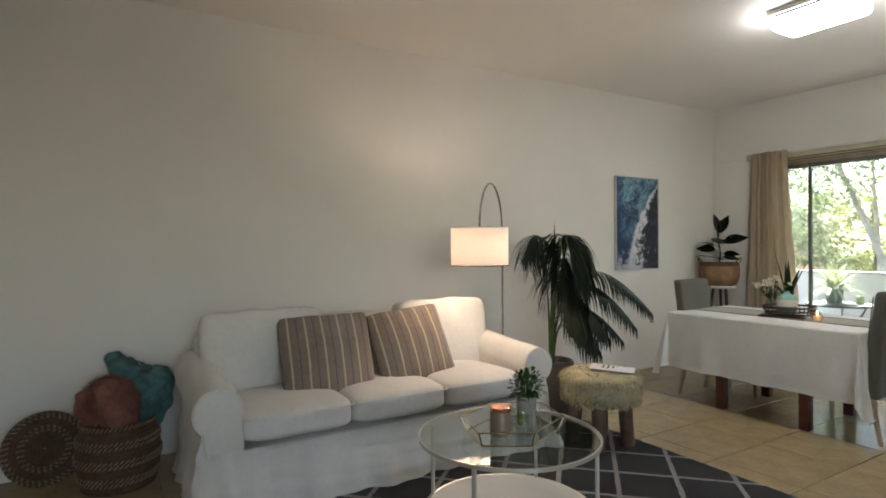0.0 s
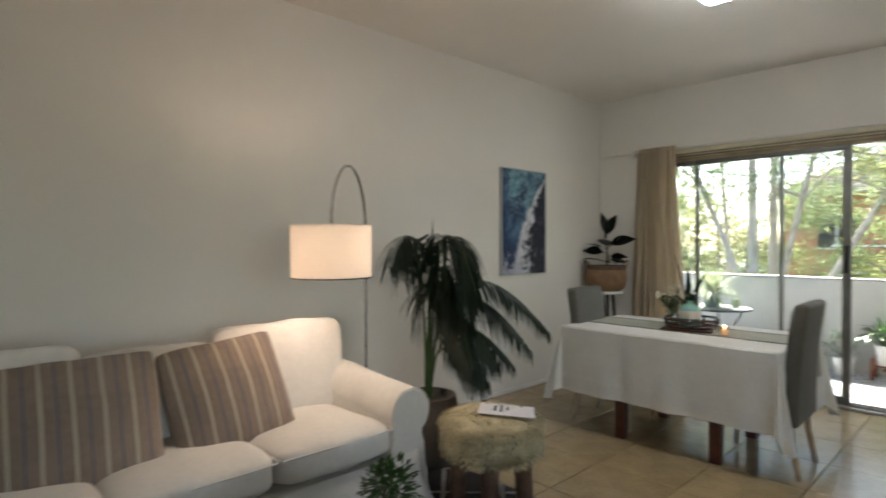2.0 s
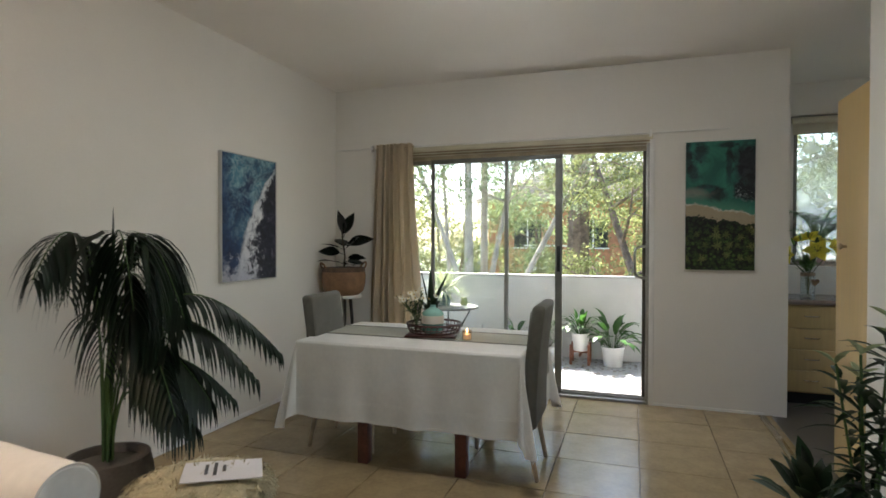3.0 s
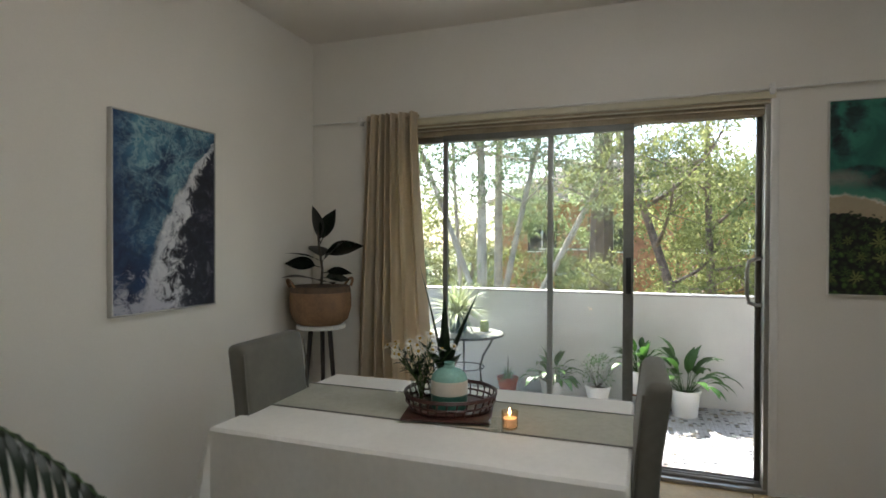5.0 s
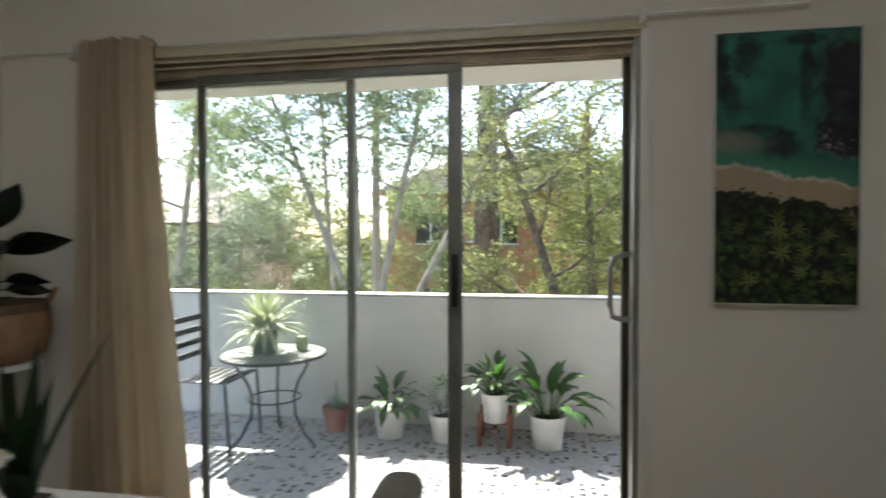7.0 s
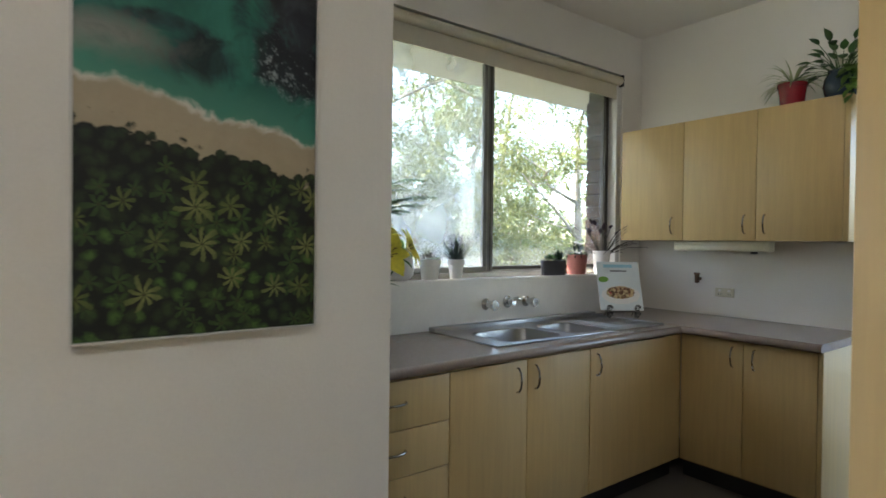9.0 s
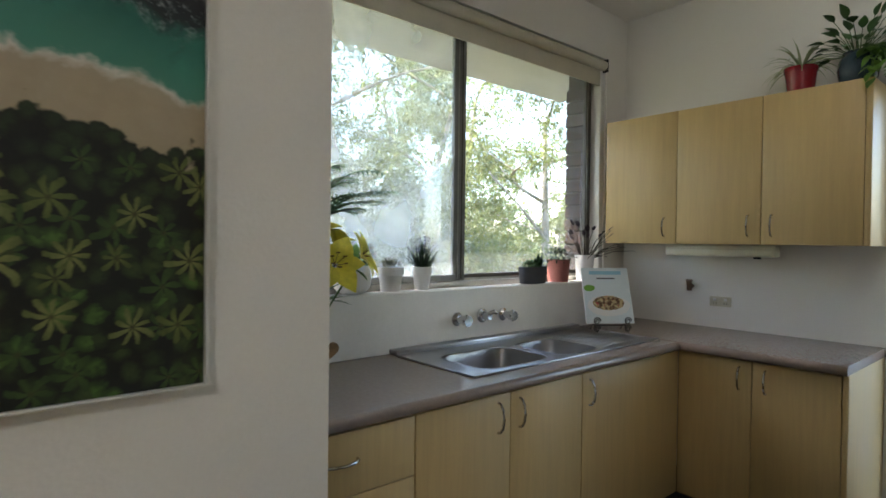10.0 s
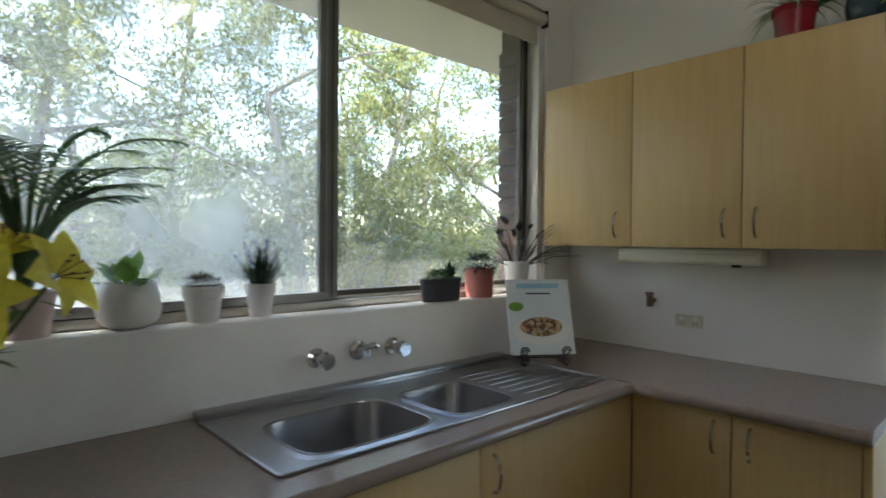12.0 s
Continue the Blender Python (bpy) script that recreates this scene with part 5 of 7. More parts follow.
    part("print", boxm(-w / 2 + b + 0.001, -depth + 0.006, -h / 2 + b + 0.001, w / 2 - b - 0.001, -depth + 0.012, h / 2 - b - 0.001), printed, t, "printed canvas")
    return t


framed("framed aerial print of blue surf and white foam", pose(5.133, NORTH - 0.001, 1.51), 0.640, 0.945, 0.032, print_ocean(0.64, 0.945), M["frame_alu"], 0.007)
framed("framed aerial print of a green sea, sand and scrub", pose(EAST - 0.001, 0.617, 1.625, 0, 0, -90), 0.502, 1.022, 0.030, print_shore(0.502, 1.022), M["frame_white"], 0.004)


# ---- dining corner ----
TX0, TX1, TY0, TY1, TTOP = 4.555, 5.42, 1.825, 3.225, 0.72
dt = thing("dining_table", "dining table with turned dark red wooden legs under a cloth", "dining table", pose(0, 0, 0))
part("tabletop", boxm(TX0 + 0.02, TY0 + 0.02, 0.685, TX1 - 0.02, TY1 - 0.02, 0.712, bevel=0.004), M["red_wood"], dt)
for x, y in ((4.62, 2.17), (4.62, 2.785), (5.26, 2.17), (5.26, 2.785)):
    part("leg", boxm(x - 0.034, y - 0.034, 0, x + 0.034, y + 0.034, 0.69, bevel=0.006), M["red_wood"], dt)
part("apron", boxm(4.64, 2.2, 0.60, 5.24, 2.75, 0.684, bevel=0.004), M["red_wood"], dt)

# table cloth: one sheet, flat on top, falling over four edges with folds
def cloth(u, v):
    over = 0.46
    lx, ly = TX1 - TX0, TY1 - TY0
    a, b = -over + u * (lx + 2 * over), -over + v * (ly + 2 * over)
    ca, cb = min(max(a, 0), lx), min(max(b, 0), ly)
    da, db = abs(a - ca), abs(b - cb)
    drop = math.hypot(da, db) if (da and db) else da + db
    drop = min(drop, 0.53)
    x, y, z = TX0 + ca, TY0 + cb, TTOP + 0.002
    if drop > 0:
        sa, sb = (0 if not da else (1 if a > ca else -1)), (0 if not db else (1 if b > cb else -1))
        k = drop / over
        if da and db:
            ang = math.atan2(db, da)
            out = 0.045 * k + 0.05 * k * math.sin(2 * ang) + 0.02 * k * math.sin(ang * 8)
            x += sa * out * math.cos(ang)
            y += sb * out * math.sin(ang)
        else:
            t = y if da else x
            out = 0.006 + k * (0.020 + 0.013 * math.sin(t * 13 + 1) + 0.008 * math.sin(t * 29))
            x += sa * out
            y += sb * out
        z -= max(0, drop - 0.004)
    return (x, y, z + 0.0015 * noise.noise(Vector((x * 6, y * 6, 0))))


bm = sheet(cloth, 100, 130, 0.0015)
tcl = solid("tablecloth", bm, M["linen"], "white linen tablecloth hanging in soft folds", "tablecloth")
OVER = 0.46
UW, VW = TX1 - TX0 + 2 * OVER, TY1 - TY0 + 2 * OVER
for inset in (0.012, 0.105, 0.118):
    ring = [(inset + (UW - 2 * inset) * k / 60, inset) for k in range(60)] + [(UW - inset, inset + (VW - 2 * inset) * k / 60) for k in range(60)]
    ring += [(UW - inset - (UW - 2 * inset) * k / 60, VW - inset) for k in range(60)] + [(inset, VW - inset - (VW - 2 * inset) * k / 60) for k in range(60)]
    part("hem_seam", tubem([cloth(a / UW, b / VW) for a, b in ring], 0.0026, 5, closed=True), M["linen"], tcl, "stitched hem line")
bm = sheet(lambda u, v: (4.85 + 0.36 * u, TY0 - 0.012 - 0.0 + (TY1 - TY0 + 0.024) * v, TTOP + 0.0055 + 0.001 * math.sin(v * 30)), 8, 60, 0.002)
rn = thing("table_runner", "beige linen table runner with dark hems", "table runner", pose(0, 0, 0))
part("runner_cloth", bm, M["runner"], rn)
for x in (4.85, 5.205):
    part("hem", boxm(x, TY0 - 0.012, TTOP + 0.006, x + 0.007, TY1 + 0.012, TTOP + 0.0085), M["runner_edge"], rn)
for s_, y in ((-1, TY0 - 0.030), (1, TY1 + 0.030)):
    part("hanging_end", sheet(lambda u, v: (4.85 + 0.36 * u, y + s_ * (0.012 + 0.018 * v + 0.005 * math.sin(u * 9) * v), TTOP + 0.005 - 0.22 * v), 10, 10, 0.002), M["runner"], rn)


def build_chair():
    """Local: origin on the floor under the seat's middle, back towards +y."""
    c = thing("dining_chair", "taupe upholstered dining chair with pale tapered legs", "dining chair", Matrix(), "chairs round the table")
    W = 0.44
    part("seat", cushion(W, 0.42, 0.11, 9, 0.18, 8, 0.003, 2), M["taupe"], c, "", pose(0, -0.02, 0.44))

    bm = bmesh.new()
    box(bm, -W / 2, 0.17, 0.29, W / 2, 0.245, 0.985, bevel=0.028, seg=4)
    for e in range(3):
        bmesh.ops.bisect_plane(bm, geom=bm.verts[:] + bm.edges[:] + bm.faces[:], plane_co=(0, 0, 0.45 + 0.16 * e), plane_no=(0, 0, 1))
    for v in bm.verts:
        t = max(0, (v.co.z - 0.42) / 0.56)
        v.co.y += 0.05 * t ** 1.7 - 0.012 * math.cos(v.co.x / W * 3.0) * t
        v.co.y += 0.004 * noise.noise(v.co * 5)
    part("backrest", bm, M["taupe"], c)
    for sx in (-1, 1):
        part("piping", tubem([(sx * (W / 2 - 0.004), 0.176, 0.32), (sx * (W / 2 - 0.004), 0.178, 0.6), (sx * (W / 2 - 0.004), 0.212, 0.95)], 0.004, 6), M["taupe"], c)
        part("leg", tubem([(sx * 0.19, -0.19, 0.40), (sx * 0.195, -0.20, 0.0)], 0.021, 8, taper=0.013), M["pale_wood"], c)
        part("leg", tubem([(sx * 0.185, 0.20, 0.40), (sx * 0.185, 0.205, 0.2), (sx * 0.19, 0.245, 0.0)], 0.021, 8, taper=0.013), M["pale_wood"], c)
    return c


ch = build_chair()
ch.matrix_basis = pose(4.935, 3.01, 0, 0, 0, 3)
c2 = copy_thing(ch, pose(4.865, 2.0, 0, 0, 0, 181))
c2["label"] = "taupe upholstered dining chair pulled close to the table end"

# table setting
rt = thing("rattan_tray", "red-brown rattan tray with open loop sides on the runner", "tray", pose(5.03, 2.49, TTOP + 0.012, 0, 0, 12))
part("base", boxm(-0.175, -0.165, 0, 0.175, 0.165, 0.010, bevel=0.004), M["tray_cane"], rt, "square rattan mat")
part("floor_disc", lathem([(0.15, 0.0105), (0.155, 0.014), (0.02, 0.016)], 40), M["tray_cane"], rt)
for R, z in ((0.158, 0.018), (0.172, 0.040), (0.178, 0.066), (0.178, 0.073)):
    part("hoop", torus(bmesh.new(), R, 0.0042, z, 48, 6), M["tray_cane"], rt)
for k in range(30):
    a = k * 6.283 / 30
    part("rib", tubem([(0.157 * math.cos(a), 0.157 * math.sin(a), 0.014), (0.171 * math.cos(a + 0.03), 0.171 * math.sin(a + 0.03), 0.042), (0.178 * math.cos(a + 0.06), 0.178 * math.sin(a + 0.06), 0.07)], 0.0032, 5), M["tray_cane"], rt)
TB = TTOP + 0.029
vs = thing("ceramic_vase", "squat bottle vase banded in mint, cream and deep green", "vase", pose(4.985, 2.48, TB))
prof = [(0.060, 0), (0.068, 0.006), (0.070, 0.060)]
part("lower_band", lathem(prof, 36), M["vase_green"], vs, "deep green glazed band")
part("middle_band", lathem([(0.0705, 0.060), (0.0705, 0.09), (0.069, 0.112)], 36), M["vase_cream"], vs, "bare cream band")
part("upper_band", lathem([(0.0692, 0.112), (0.064, 0.130), (0.048, 0.146), (0.024, 0.156), (0.018, 0.167), (0.022, 0.176), (0.017, 0.176), (0.014, 0.163)], 36), M["vase_mint"], vs, "mint glazed shoulder")
sn = thing("snake_plant", "small snake plant in a pale square pot on the tray", "potted plant", pose(5.125, 2.545, TB))
part("pot", boxm(-0.042, -0.042, 0, 0.042, 0.042, 0.095, bevel=0.006), M["concrete"], sn)
part("soil", boxm(-0.036, -0.036, 0.094, 0.036, 0.036, 0.098), M["soil"], sn)
for a, e, L, w in ((2.2, 80, 0.38, 0.030), (0.4, 80, 0.27, 0.044), (4.4, 72, 0.24, 0.050), (5.6, 70, 0.31, 0.040), (3.3, 84, 0.26, 0.048), (1.3, 52, 0.15, 0.058), (3.9, 48, 0.15, 0.056)):
    bm = bmesh.new()
    leaf(bm, (0.012 * math.cos(a), 0.012 * math.sin(a), 0.09), ball(a, radians(e)), L * 1.22, w, 0.35, 8, 0.5, 0.5)
    bmesh.ops.solidify(bm, geom=bm.faces[:], thickness=0.0025)
    part("leaf_blade", bm, M["leaf_dark"], sn)
dv = thing("daisy_vase", "bunch of white daisies in a clear glass jar on the tray", "flowers", pose(4.985, 2.595, TB))
part("jar", lathem([(0.040, 0.0), (0.046, 0.006), (0.047, 0.06), (0.040, 0.085), (0.043, 0.10), (0.040, 0.10), (0.037, 0.085), (0.043, 0.06), (0.042, 0.010), (0.01, 0.008)], 28), M["clear"], dv)
rng = random.Random(31)
bm, bl = bmesh.new(), bmesh.new()
heads = []
for k in range(24):
    a, e = rng.uniform(0, 6.283), radians(rng.uniform(35, 82))
    d = ball(a, e)
    L = rng.uniform(0.14, 0.24)
    b0 = Vector((0, 0, 0.02))
    mid = Vector((0.02 * math.cos(a), 0.02 * math.sin(a), 0.10))
    tip = mid + d * L * 0.75 + Vector((0, 0, 0.015))
    tube(bm, [b0, mid, tip], 0.0016, 5)
    heads.append((tip, d))
    for j in range(7):
        leaf(bl, mid.lerp(tip, rng.uniform(0, 0.7)), ball(rng.uniform(0, 6.28), rng.uniform(0, 1.2)), 0.045, 0.012, 0.5, 2)
part("stem", bm, M["green_stem"], dv)
part("leaves", bl, M["leaf_dark"], dv)
petal, eye = bmesh.new(), bmesh.new()
for k in range(13):
    a = k * 6.283 / 13
    leaf(petal, (0.004 * math.cos(a), 0.004 * math.sin(a), 0), (math.cos(a), math.sin(a), 0.12), 0.019, 0.008, 0.25, 2, 0.1, 0.45)
lathe(eye, [(0.0055, 0.0), (0.006, 0.003), (0.002, 0.0055)], 10)
pm, em = finish("flower_head", petal, M["petal_white"]), finish("flower_eye", eye, M["daisy_eye"])
for tip, d in heads:
    q = (d + Vector((-0.5, -0.2, 0.4))).normalized().to_track_quat("Z", "Y").to_matrix().to_4x4()
    f = new("flower_head", pm)
    f.parent, f.matrix_basis = dv, Matrix.Translation(tip) @ q
    e_ = new("flower_eye", em)
    e_.parent = f
vc = thing("votive_candle", "lit candle in a small amber glass on the runner", "candle", pose(4.90, 2.225, TTOP + 0.0085))
part("holder", lathem([(0.026, 0), (0.029, 0.004), (0.030, 0.060), (0.027, 0.060), (0.026, 0.006), (0.005, 0.005)], 24), M["amber"], vc, "amber glass holder")
part("wax", lathem([(0.0245, 0.007), (0.0245, 0.036), (0.004, 0.037)], 20), M["lit_wax"], vc)
part("flame", lathem([(0.001, 0.042), (0.005, 0.050), (0.0045, 0.058), (0.0008, 0.074)], 10), M["flame"], vc, "small candle flame")
v2 = thing("votive_glass", "empty clear glass votive beside the candle", "candle glass", pose(4.855, 2.262, TTOP + 0.0085))
part("holder", lathem([(0.022, 0), (0.026, 0.003), (0.028, 0.038), (0.025, 0.038), (0.023, 0.006), (0.004, 0.005)], 24), M["dome"], v2)

# plant stand in the corner
ps = thing("plant_stand", "round white-topped plant stand with dark splayed legs in the corner", "plant stand", pose(6.185, 3.80, 0))
part("top", lathem([(0.155, 0.815), (0.162, 0.82), (0.162, 0.838), (0.155, 0.842)], 40), M["white_pot"], ps)
for k in range(3):
    a = radians(25 + 120 * k)
    part("leg", tubem([(0.07 * math.cos(a), 0.07 * math.sin(a), 0.815), (0.145 * math.cos(a), 0.145 * math.sin(a), 0)], 0.016, 10, taper=0.011), M["dark_leg"], ps)
rp = thing("rubber_plant", "rubber plant with dark glossy leaves in a tan woven pot", "potted plant", pose(6.18, 3.80, 0.843) @ Matrix.Diagonal((1.2, 1.2, 1.12, 1)))
prof = [(0.115, 0), (0.15, 0.03), (0.168, 0.10), (0.168, 0.17), (0.158, 0.225), (0.150, 0.225), (0.150, 0.19), (0.03, 0.19)]
part("pot", lathem(prof, 40), M["leather_pot"], rp, "tan woven pot")
part("rim_band", lathem([(0.1605, 0.190), (0.1665, 0.192), (0.1600, 0.226), (0.1545, 0.226)], 40), M["dark_cane"], rp, "dark bound rim")
for a in (-38, 142):
    c, s_ = math.cos(radians(a)), math.sin(radians(a))
    loop = [(c * (0.160 + 0.022 * math.sin(q)) - s_ * 0.042 * math.cos(q), s_ * (0.160 + 0.022 * math.sin(q)) + c * 0.042 * math.cos(q), 0.222 + 0.045 * math.sin(q)) for q in [math.pi * k / 10 for k in range(11)]]
    part("handle", tubem(loop, 0.008, 8), M["leather_pot"], rp, "tan loop handle")
part("soil", lathem([(0.149, 0.198), (0.03, 0.205)], 24), M["soil"], rp)
stem = [Vector((0, 0, 0.19)), Vector((0.008, -0.006, 0.32)), Vector((-0.01, 0.006, 0.47)), Vector((-0.012, 0.01, 0.54))]
part("trunk", tubem(stem, 0.008, 8, taper=0.005), M["stem"], rp)
rng = random.Random(9)
for z, a, e, L in ((0.255, 150, 16, 0.15), (0.245, 232, 10, 0.12), (0.30, 300, 8, 0.11), (0.27, 322, 4, 0.11), (0.335, 122, 16, 0.125), (0.375, 136, 22, 0.125),
                   (0.36, 262, 46, 0.13), (0.40, 306, 24, 0.165), (0.385, 40, 30, 0.14), (0.47, 140, 80, 0.155), (0.475, 305, 72, 0.145)):
    bm = bmesh.new()
    d = ball(radians(a), radians(e))
    b0 = Vector((0, 0, z))
    tube(bm, [b0, b0 + d * 0.03], 0.0025, 5)
    leaf(bm, b0 + d * 0.03, d, L * 1.32, L * 0.82, 0.35, 8, 0.15, 0.85, twist=rng.uniform(-0.9, 0.9))
    part("leaf_blade", bm, M["rubber"], rp)

# curtain
def drape(u, v):
    z = 0.015 + 2.235 * v
    spread = 1.0 + 0.42 * (1 - v) ** 1.2
    y = 3.385 + (u - 0.5) * 0.37 * spread + 0.02 * (1 - v) - 0.10 * (1 - v) ** 1.5 * (1 - u)
    k = (u + 0.035 * math.sin(u * 9 + 1)) * 6.5 * 2 * math.pi
    amp = 0.030 + 0.020 * (1 - v)
    x = 6.385 + amp * math.sin(k + 0.5 * math.sin(v * 3 + u * 5)) + 0.010 * math.sin(k * 2.3 + v * 2) + 0.008 * noise.noise(Vector((u * 8, v * 6, 1)))
    if v > 0.955:
        x = 6.40 + (x - 6.40) * (0.75 + 0.25 * math.sin((v - 0.955) * 60))
    return (x, y, z)


bm = sheet(drape, 150, 60, 0.002)
cu = thing("curtain", "beige linen curtain gathered at the side of the glass door", "curtain", Matrix())
part("drape", bm, M["curtain"], cu)
part("heading_tape", tubem([(6.40, 3.19, 2.222), (6.40, 3.575, 2.222)], 0.011, 8), M["curtain"], cu)

# plants by the hall wall
fp = thing("aglaonema", "dark leafy houseplant in a red pot on the floor", "potted plant", pose(4.30, 0.52, 0))
part("pot", lathem(pot_profile(0.075, 0.105, 0.19, lip=0.006), 28), M["red_pot"], fp)
part("soil", lathem([(0.097, 0.155), (0.02, 0.16)], 20), M["soil"], fp)
lv, stt = stalked(random.Random(41), 46, 0.20, (25, 85), 0.17, 0.42, 0.15, 0.7)
part("leaves", lv, M["leaf_dark"], fp)
part("stalk", stt, M["green_stem"], fp)
lp = thing("lily_plant", "tall lily plant with closed buds in a dark pot", "potted plant", pose(4.14, 0.40, 0))
part("pot", lathem(pot_profile(0.08, 0.11, 0.20), 28), M["grey_pot"], lp)
rng = random.Random(43)
bm, bl, bb = bmesh.new(), bmesh.new(), bmesh.new()
for k in range(5):
    a = k * 1.3
    tip = Vector((0.10 * math.cos(a), 0.10 * math.sin(a), 0.80 + 0.06 * k))
    tube(bm, [(0.02 * math.cos(a), 0.02 * math.sin(a), 0.17), (0.05 * math.cos(a), 0.05 * math.sin(a), 0.5), tip], 0.005, 6)
    for j in range(22):
        t = 0.25 + 0.7 * j / 22
        p = Vector((0.09 * t * math.cos(a), 0.09 * t * math.sin(a), 0.17 + (tip.z - 0.17) * t))
        leaf(bl, p, ball(rng.uniform(0, 6.28), rng.uniform(0.1, 0.9)), rng.uniform(0.12, 0.20), 0.032, 0.8, 5, 0.3, 0.8)
    for j in range(3):
        leaf(bb, tip, ball(a + j * 2, 0.7), 0.09, 0.028, 0.3, 5, 0.9, 0.8)
part("stem", bm, M["green_stem"], lp)
part("leaves", bl, M["leaf_dark"], lp)
part("buds", bb, M["leaf_pale"], lp, "pale green buds")


# ---- kitchen ----
CT0, CT1 = 0.828, 0.868            # underside and top of the counter
CFX, CSY = 6.825, -2.005           # front edges of the counter
FX, FY = 6.862, -2.045             # faces of the cabinet doors
CEND = 6.150


def pull(parent, x, y, z, along, out, length=0.105):
    """A bow handle. along: its long direction, out: away from the door."""
    a, o = Vector(along), Vector(out)
    c = Vector((x, y, z))
    pts = [c - a * length / 2, c - a * length * 0.47 + o * 0.012, c - a * length * 0.3 + o * 0.024, c + o * 0.029, c + a * length * 0.3 + o * 0.024, c + a * length * 0.47 + o * 0.012, c + a * length / 2]
    part("handle", tubem(pts, 0.0048, 8), M["nickel"], parent, "bowed satin metal handle")


def base_unit(label, x0, y0, x1, y1, face, doors, handles, drawers=(), top=None):
    u = thing("base_cabinet", label, "kitchen cabinet", Matrix(), "kitchen base cabinets")
    part("body", boxm(x0, y0, 0.10, x1, y1, top or CT0 - 0.002), M["beech_edge"], u)
    if top:
        part("rail", boxm(x0, y0, top, x0 + 0.02, y1, CT0 - 0.002), M["beech_edge"], u)
    part("kick_board", boxm(x0 + (0.04 if face == "x" else 0), y0, 0.0, x1, y1 - (0.04 if face == "y" else 0), 0.099), M["black"], u, "black kick board")
    for d, hd in zip(doors, handles):
        if face == "x":
            p = part("door", boxm(x0 - 0.018, d[0] + 0.002, 0.112, x0 - 0.001, d[1] - 0.002, CT0 - 0.012, bevel=0.0015), M["beech"], u, "beech laminate door")
            if hd is not None:
                pull(p, x0 - 0.018, hd, 0.735, (0, 0, 1), (-1, 0, 0))
        else:
            p = part("door", boxm(d[0] + 0.002, y1 + 0.001, 0.112, d[1] - 0.002, y1 + 0.018, CT0 - 0.012, bevel=0.0015), M["beech"], u, "beech laminate door")
            if hd is not None:
                pull(p, hd, y1 + 0.018, 0.735, (0, 0, 1), (0, 1, 0))
    for z0, z1 in drawers:
        p = part("drawer_front", boxm(x0 - 0.018, y0 + 0.002, z0 + 0.002, x0 - 0.001, y1 - 0.002, z1 - 0.002, bevel=0.0015), M["beech"], u, "beech laminate drawer front")
        pull(p, x0 - 0.018, (y0 + y1) / 2, (z0 + z1) / 2 + 0.01, (0, 1, 0), (-1, 0, 0))
    return u


X0, XB = FX + 0.018, 7.44
base_unit("four-drawer beech laminate kitchen unit", X0, -0.384, XB, 0.13, "x", (), (), ((0.112, 0.285), (0.285, 0.458), (0.458, 0.632), (0.632, CT0 - 0.012)))
base_unit("two-door beech laminate unit under the sink", X0, -1.238, XB, -0.386, "x", ((-0.811, -0.386), (-1.238, -0.811)), (-0.748, -0.858), top=0.66)
base_unit("one-door beech laminate corner unit", X0, -2.04, XB, -1.240, "x", ((-2.042, -1.240),), (-1.288,), top=0.66)
base_unit("two-door beech laminate unit beside the corner", 6.180, -2.635, 6.872, FY - 0.018, "y", ((6.180, 6.522), (6.522, 6.863)), (6.465, 6.575))
ep = solid("end_panel", boxm(6.157, -2.645, 0.0, 6.178, FY + 0.002, CT0 - 0.002, bevel=0.002), M["beech"], "beech laminate end panel of the kitchen units", "panel")

# counter in one piece, with the sink cut out
wt = thing("worktop", "brown-grey laminate worktop with a rounded front edge", "worktop", Matrix())
SY0, SY1, SX0, SX1 = -1.975, -0.700, 6.932, 7.40     # the sink's outline
BX0, BX1 = 6.968, 7.268
B1, B2 = (-1.188, -0.795), (-1.530, -1.252)         # bowls along y
part("slab", boxm(CFX + 0.02, B1[1] + 0.03, CT0, LX - 0.002, NIB - 0.003, CT1), M["counter"], wt)
part("slab", boxm(CFX + 0.02, CSY + 0.02, CT0, BX0 - 0.02, B1[1] + 0.03, CT1), M["counter"], wt)
part("slab", boxm(BX1 + 0.02, KS + 0.005, CT0, LX - 0.002, B1[1] + 0.03, CT1), M["counter"], wt)
part("slab", boxm(BX0 - 0.02, CSY + 0.0, CT0, BX1 + 0.02, B2[0] - 0.03, CT1), M["counter"], wt)
part("slab", boxm(CEND + 0.004, KS + 0.005, CT0, BX1 + 0.02, CSY + 0.0, CT1), M["counter"], wt)
part("slab", boxm(LX - 0.002, KS + 0.005, CT0, KX - 0.002, KS + 0.198, CT1), M["counter"], wt)
part("front_edge", tubem([(CFX + 0.021, NIB - 0.003, (CT0 + CT1) / 2), (CFX + 0.021, CSY + 0.02, (CT0 + CT1) / 2)], 0.0202, 14), M["counter"], wt, "rounded laminate front edge")
part("front_edge", tubem([(CFX + 0.021, CSY + 0.0, (CT0 + CT1) / 2), (CEND, CSY + 0.0, (CT0 + CT1) / 2)], 0.0202, 14), M["counter"], wt, "rounded laminate front edge")

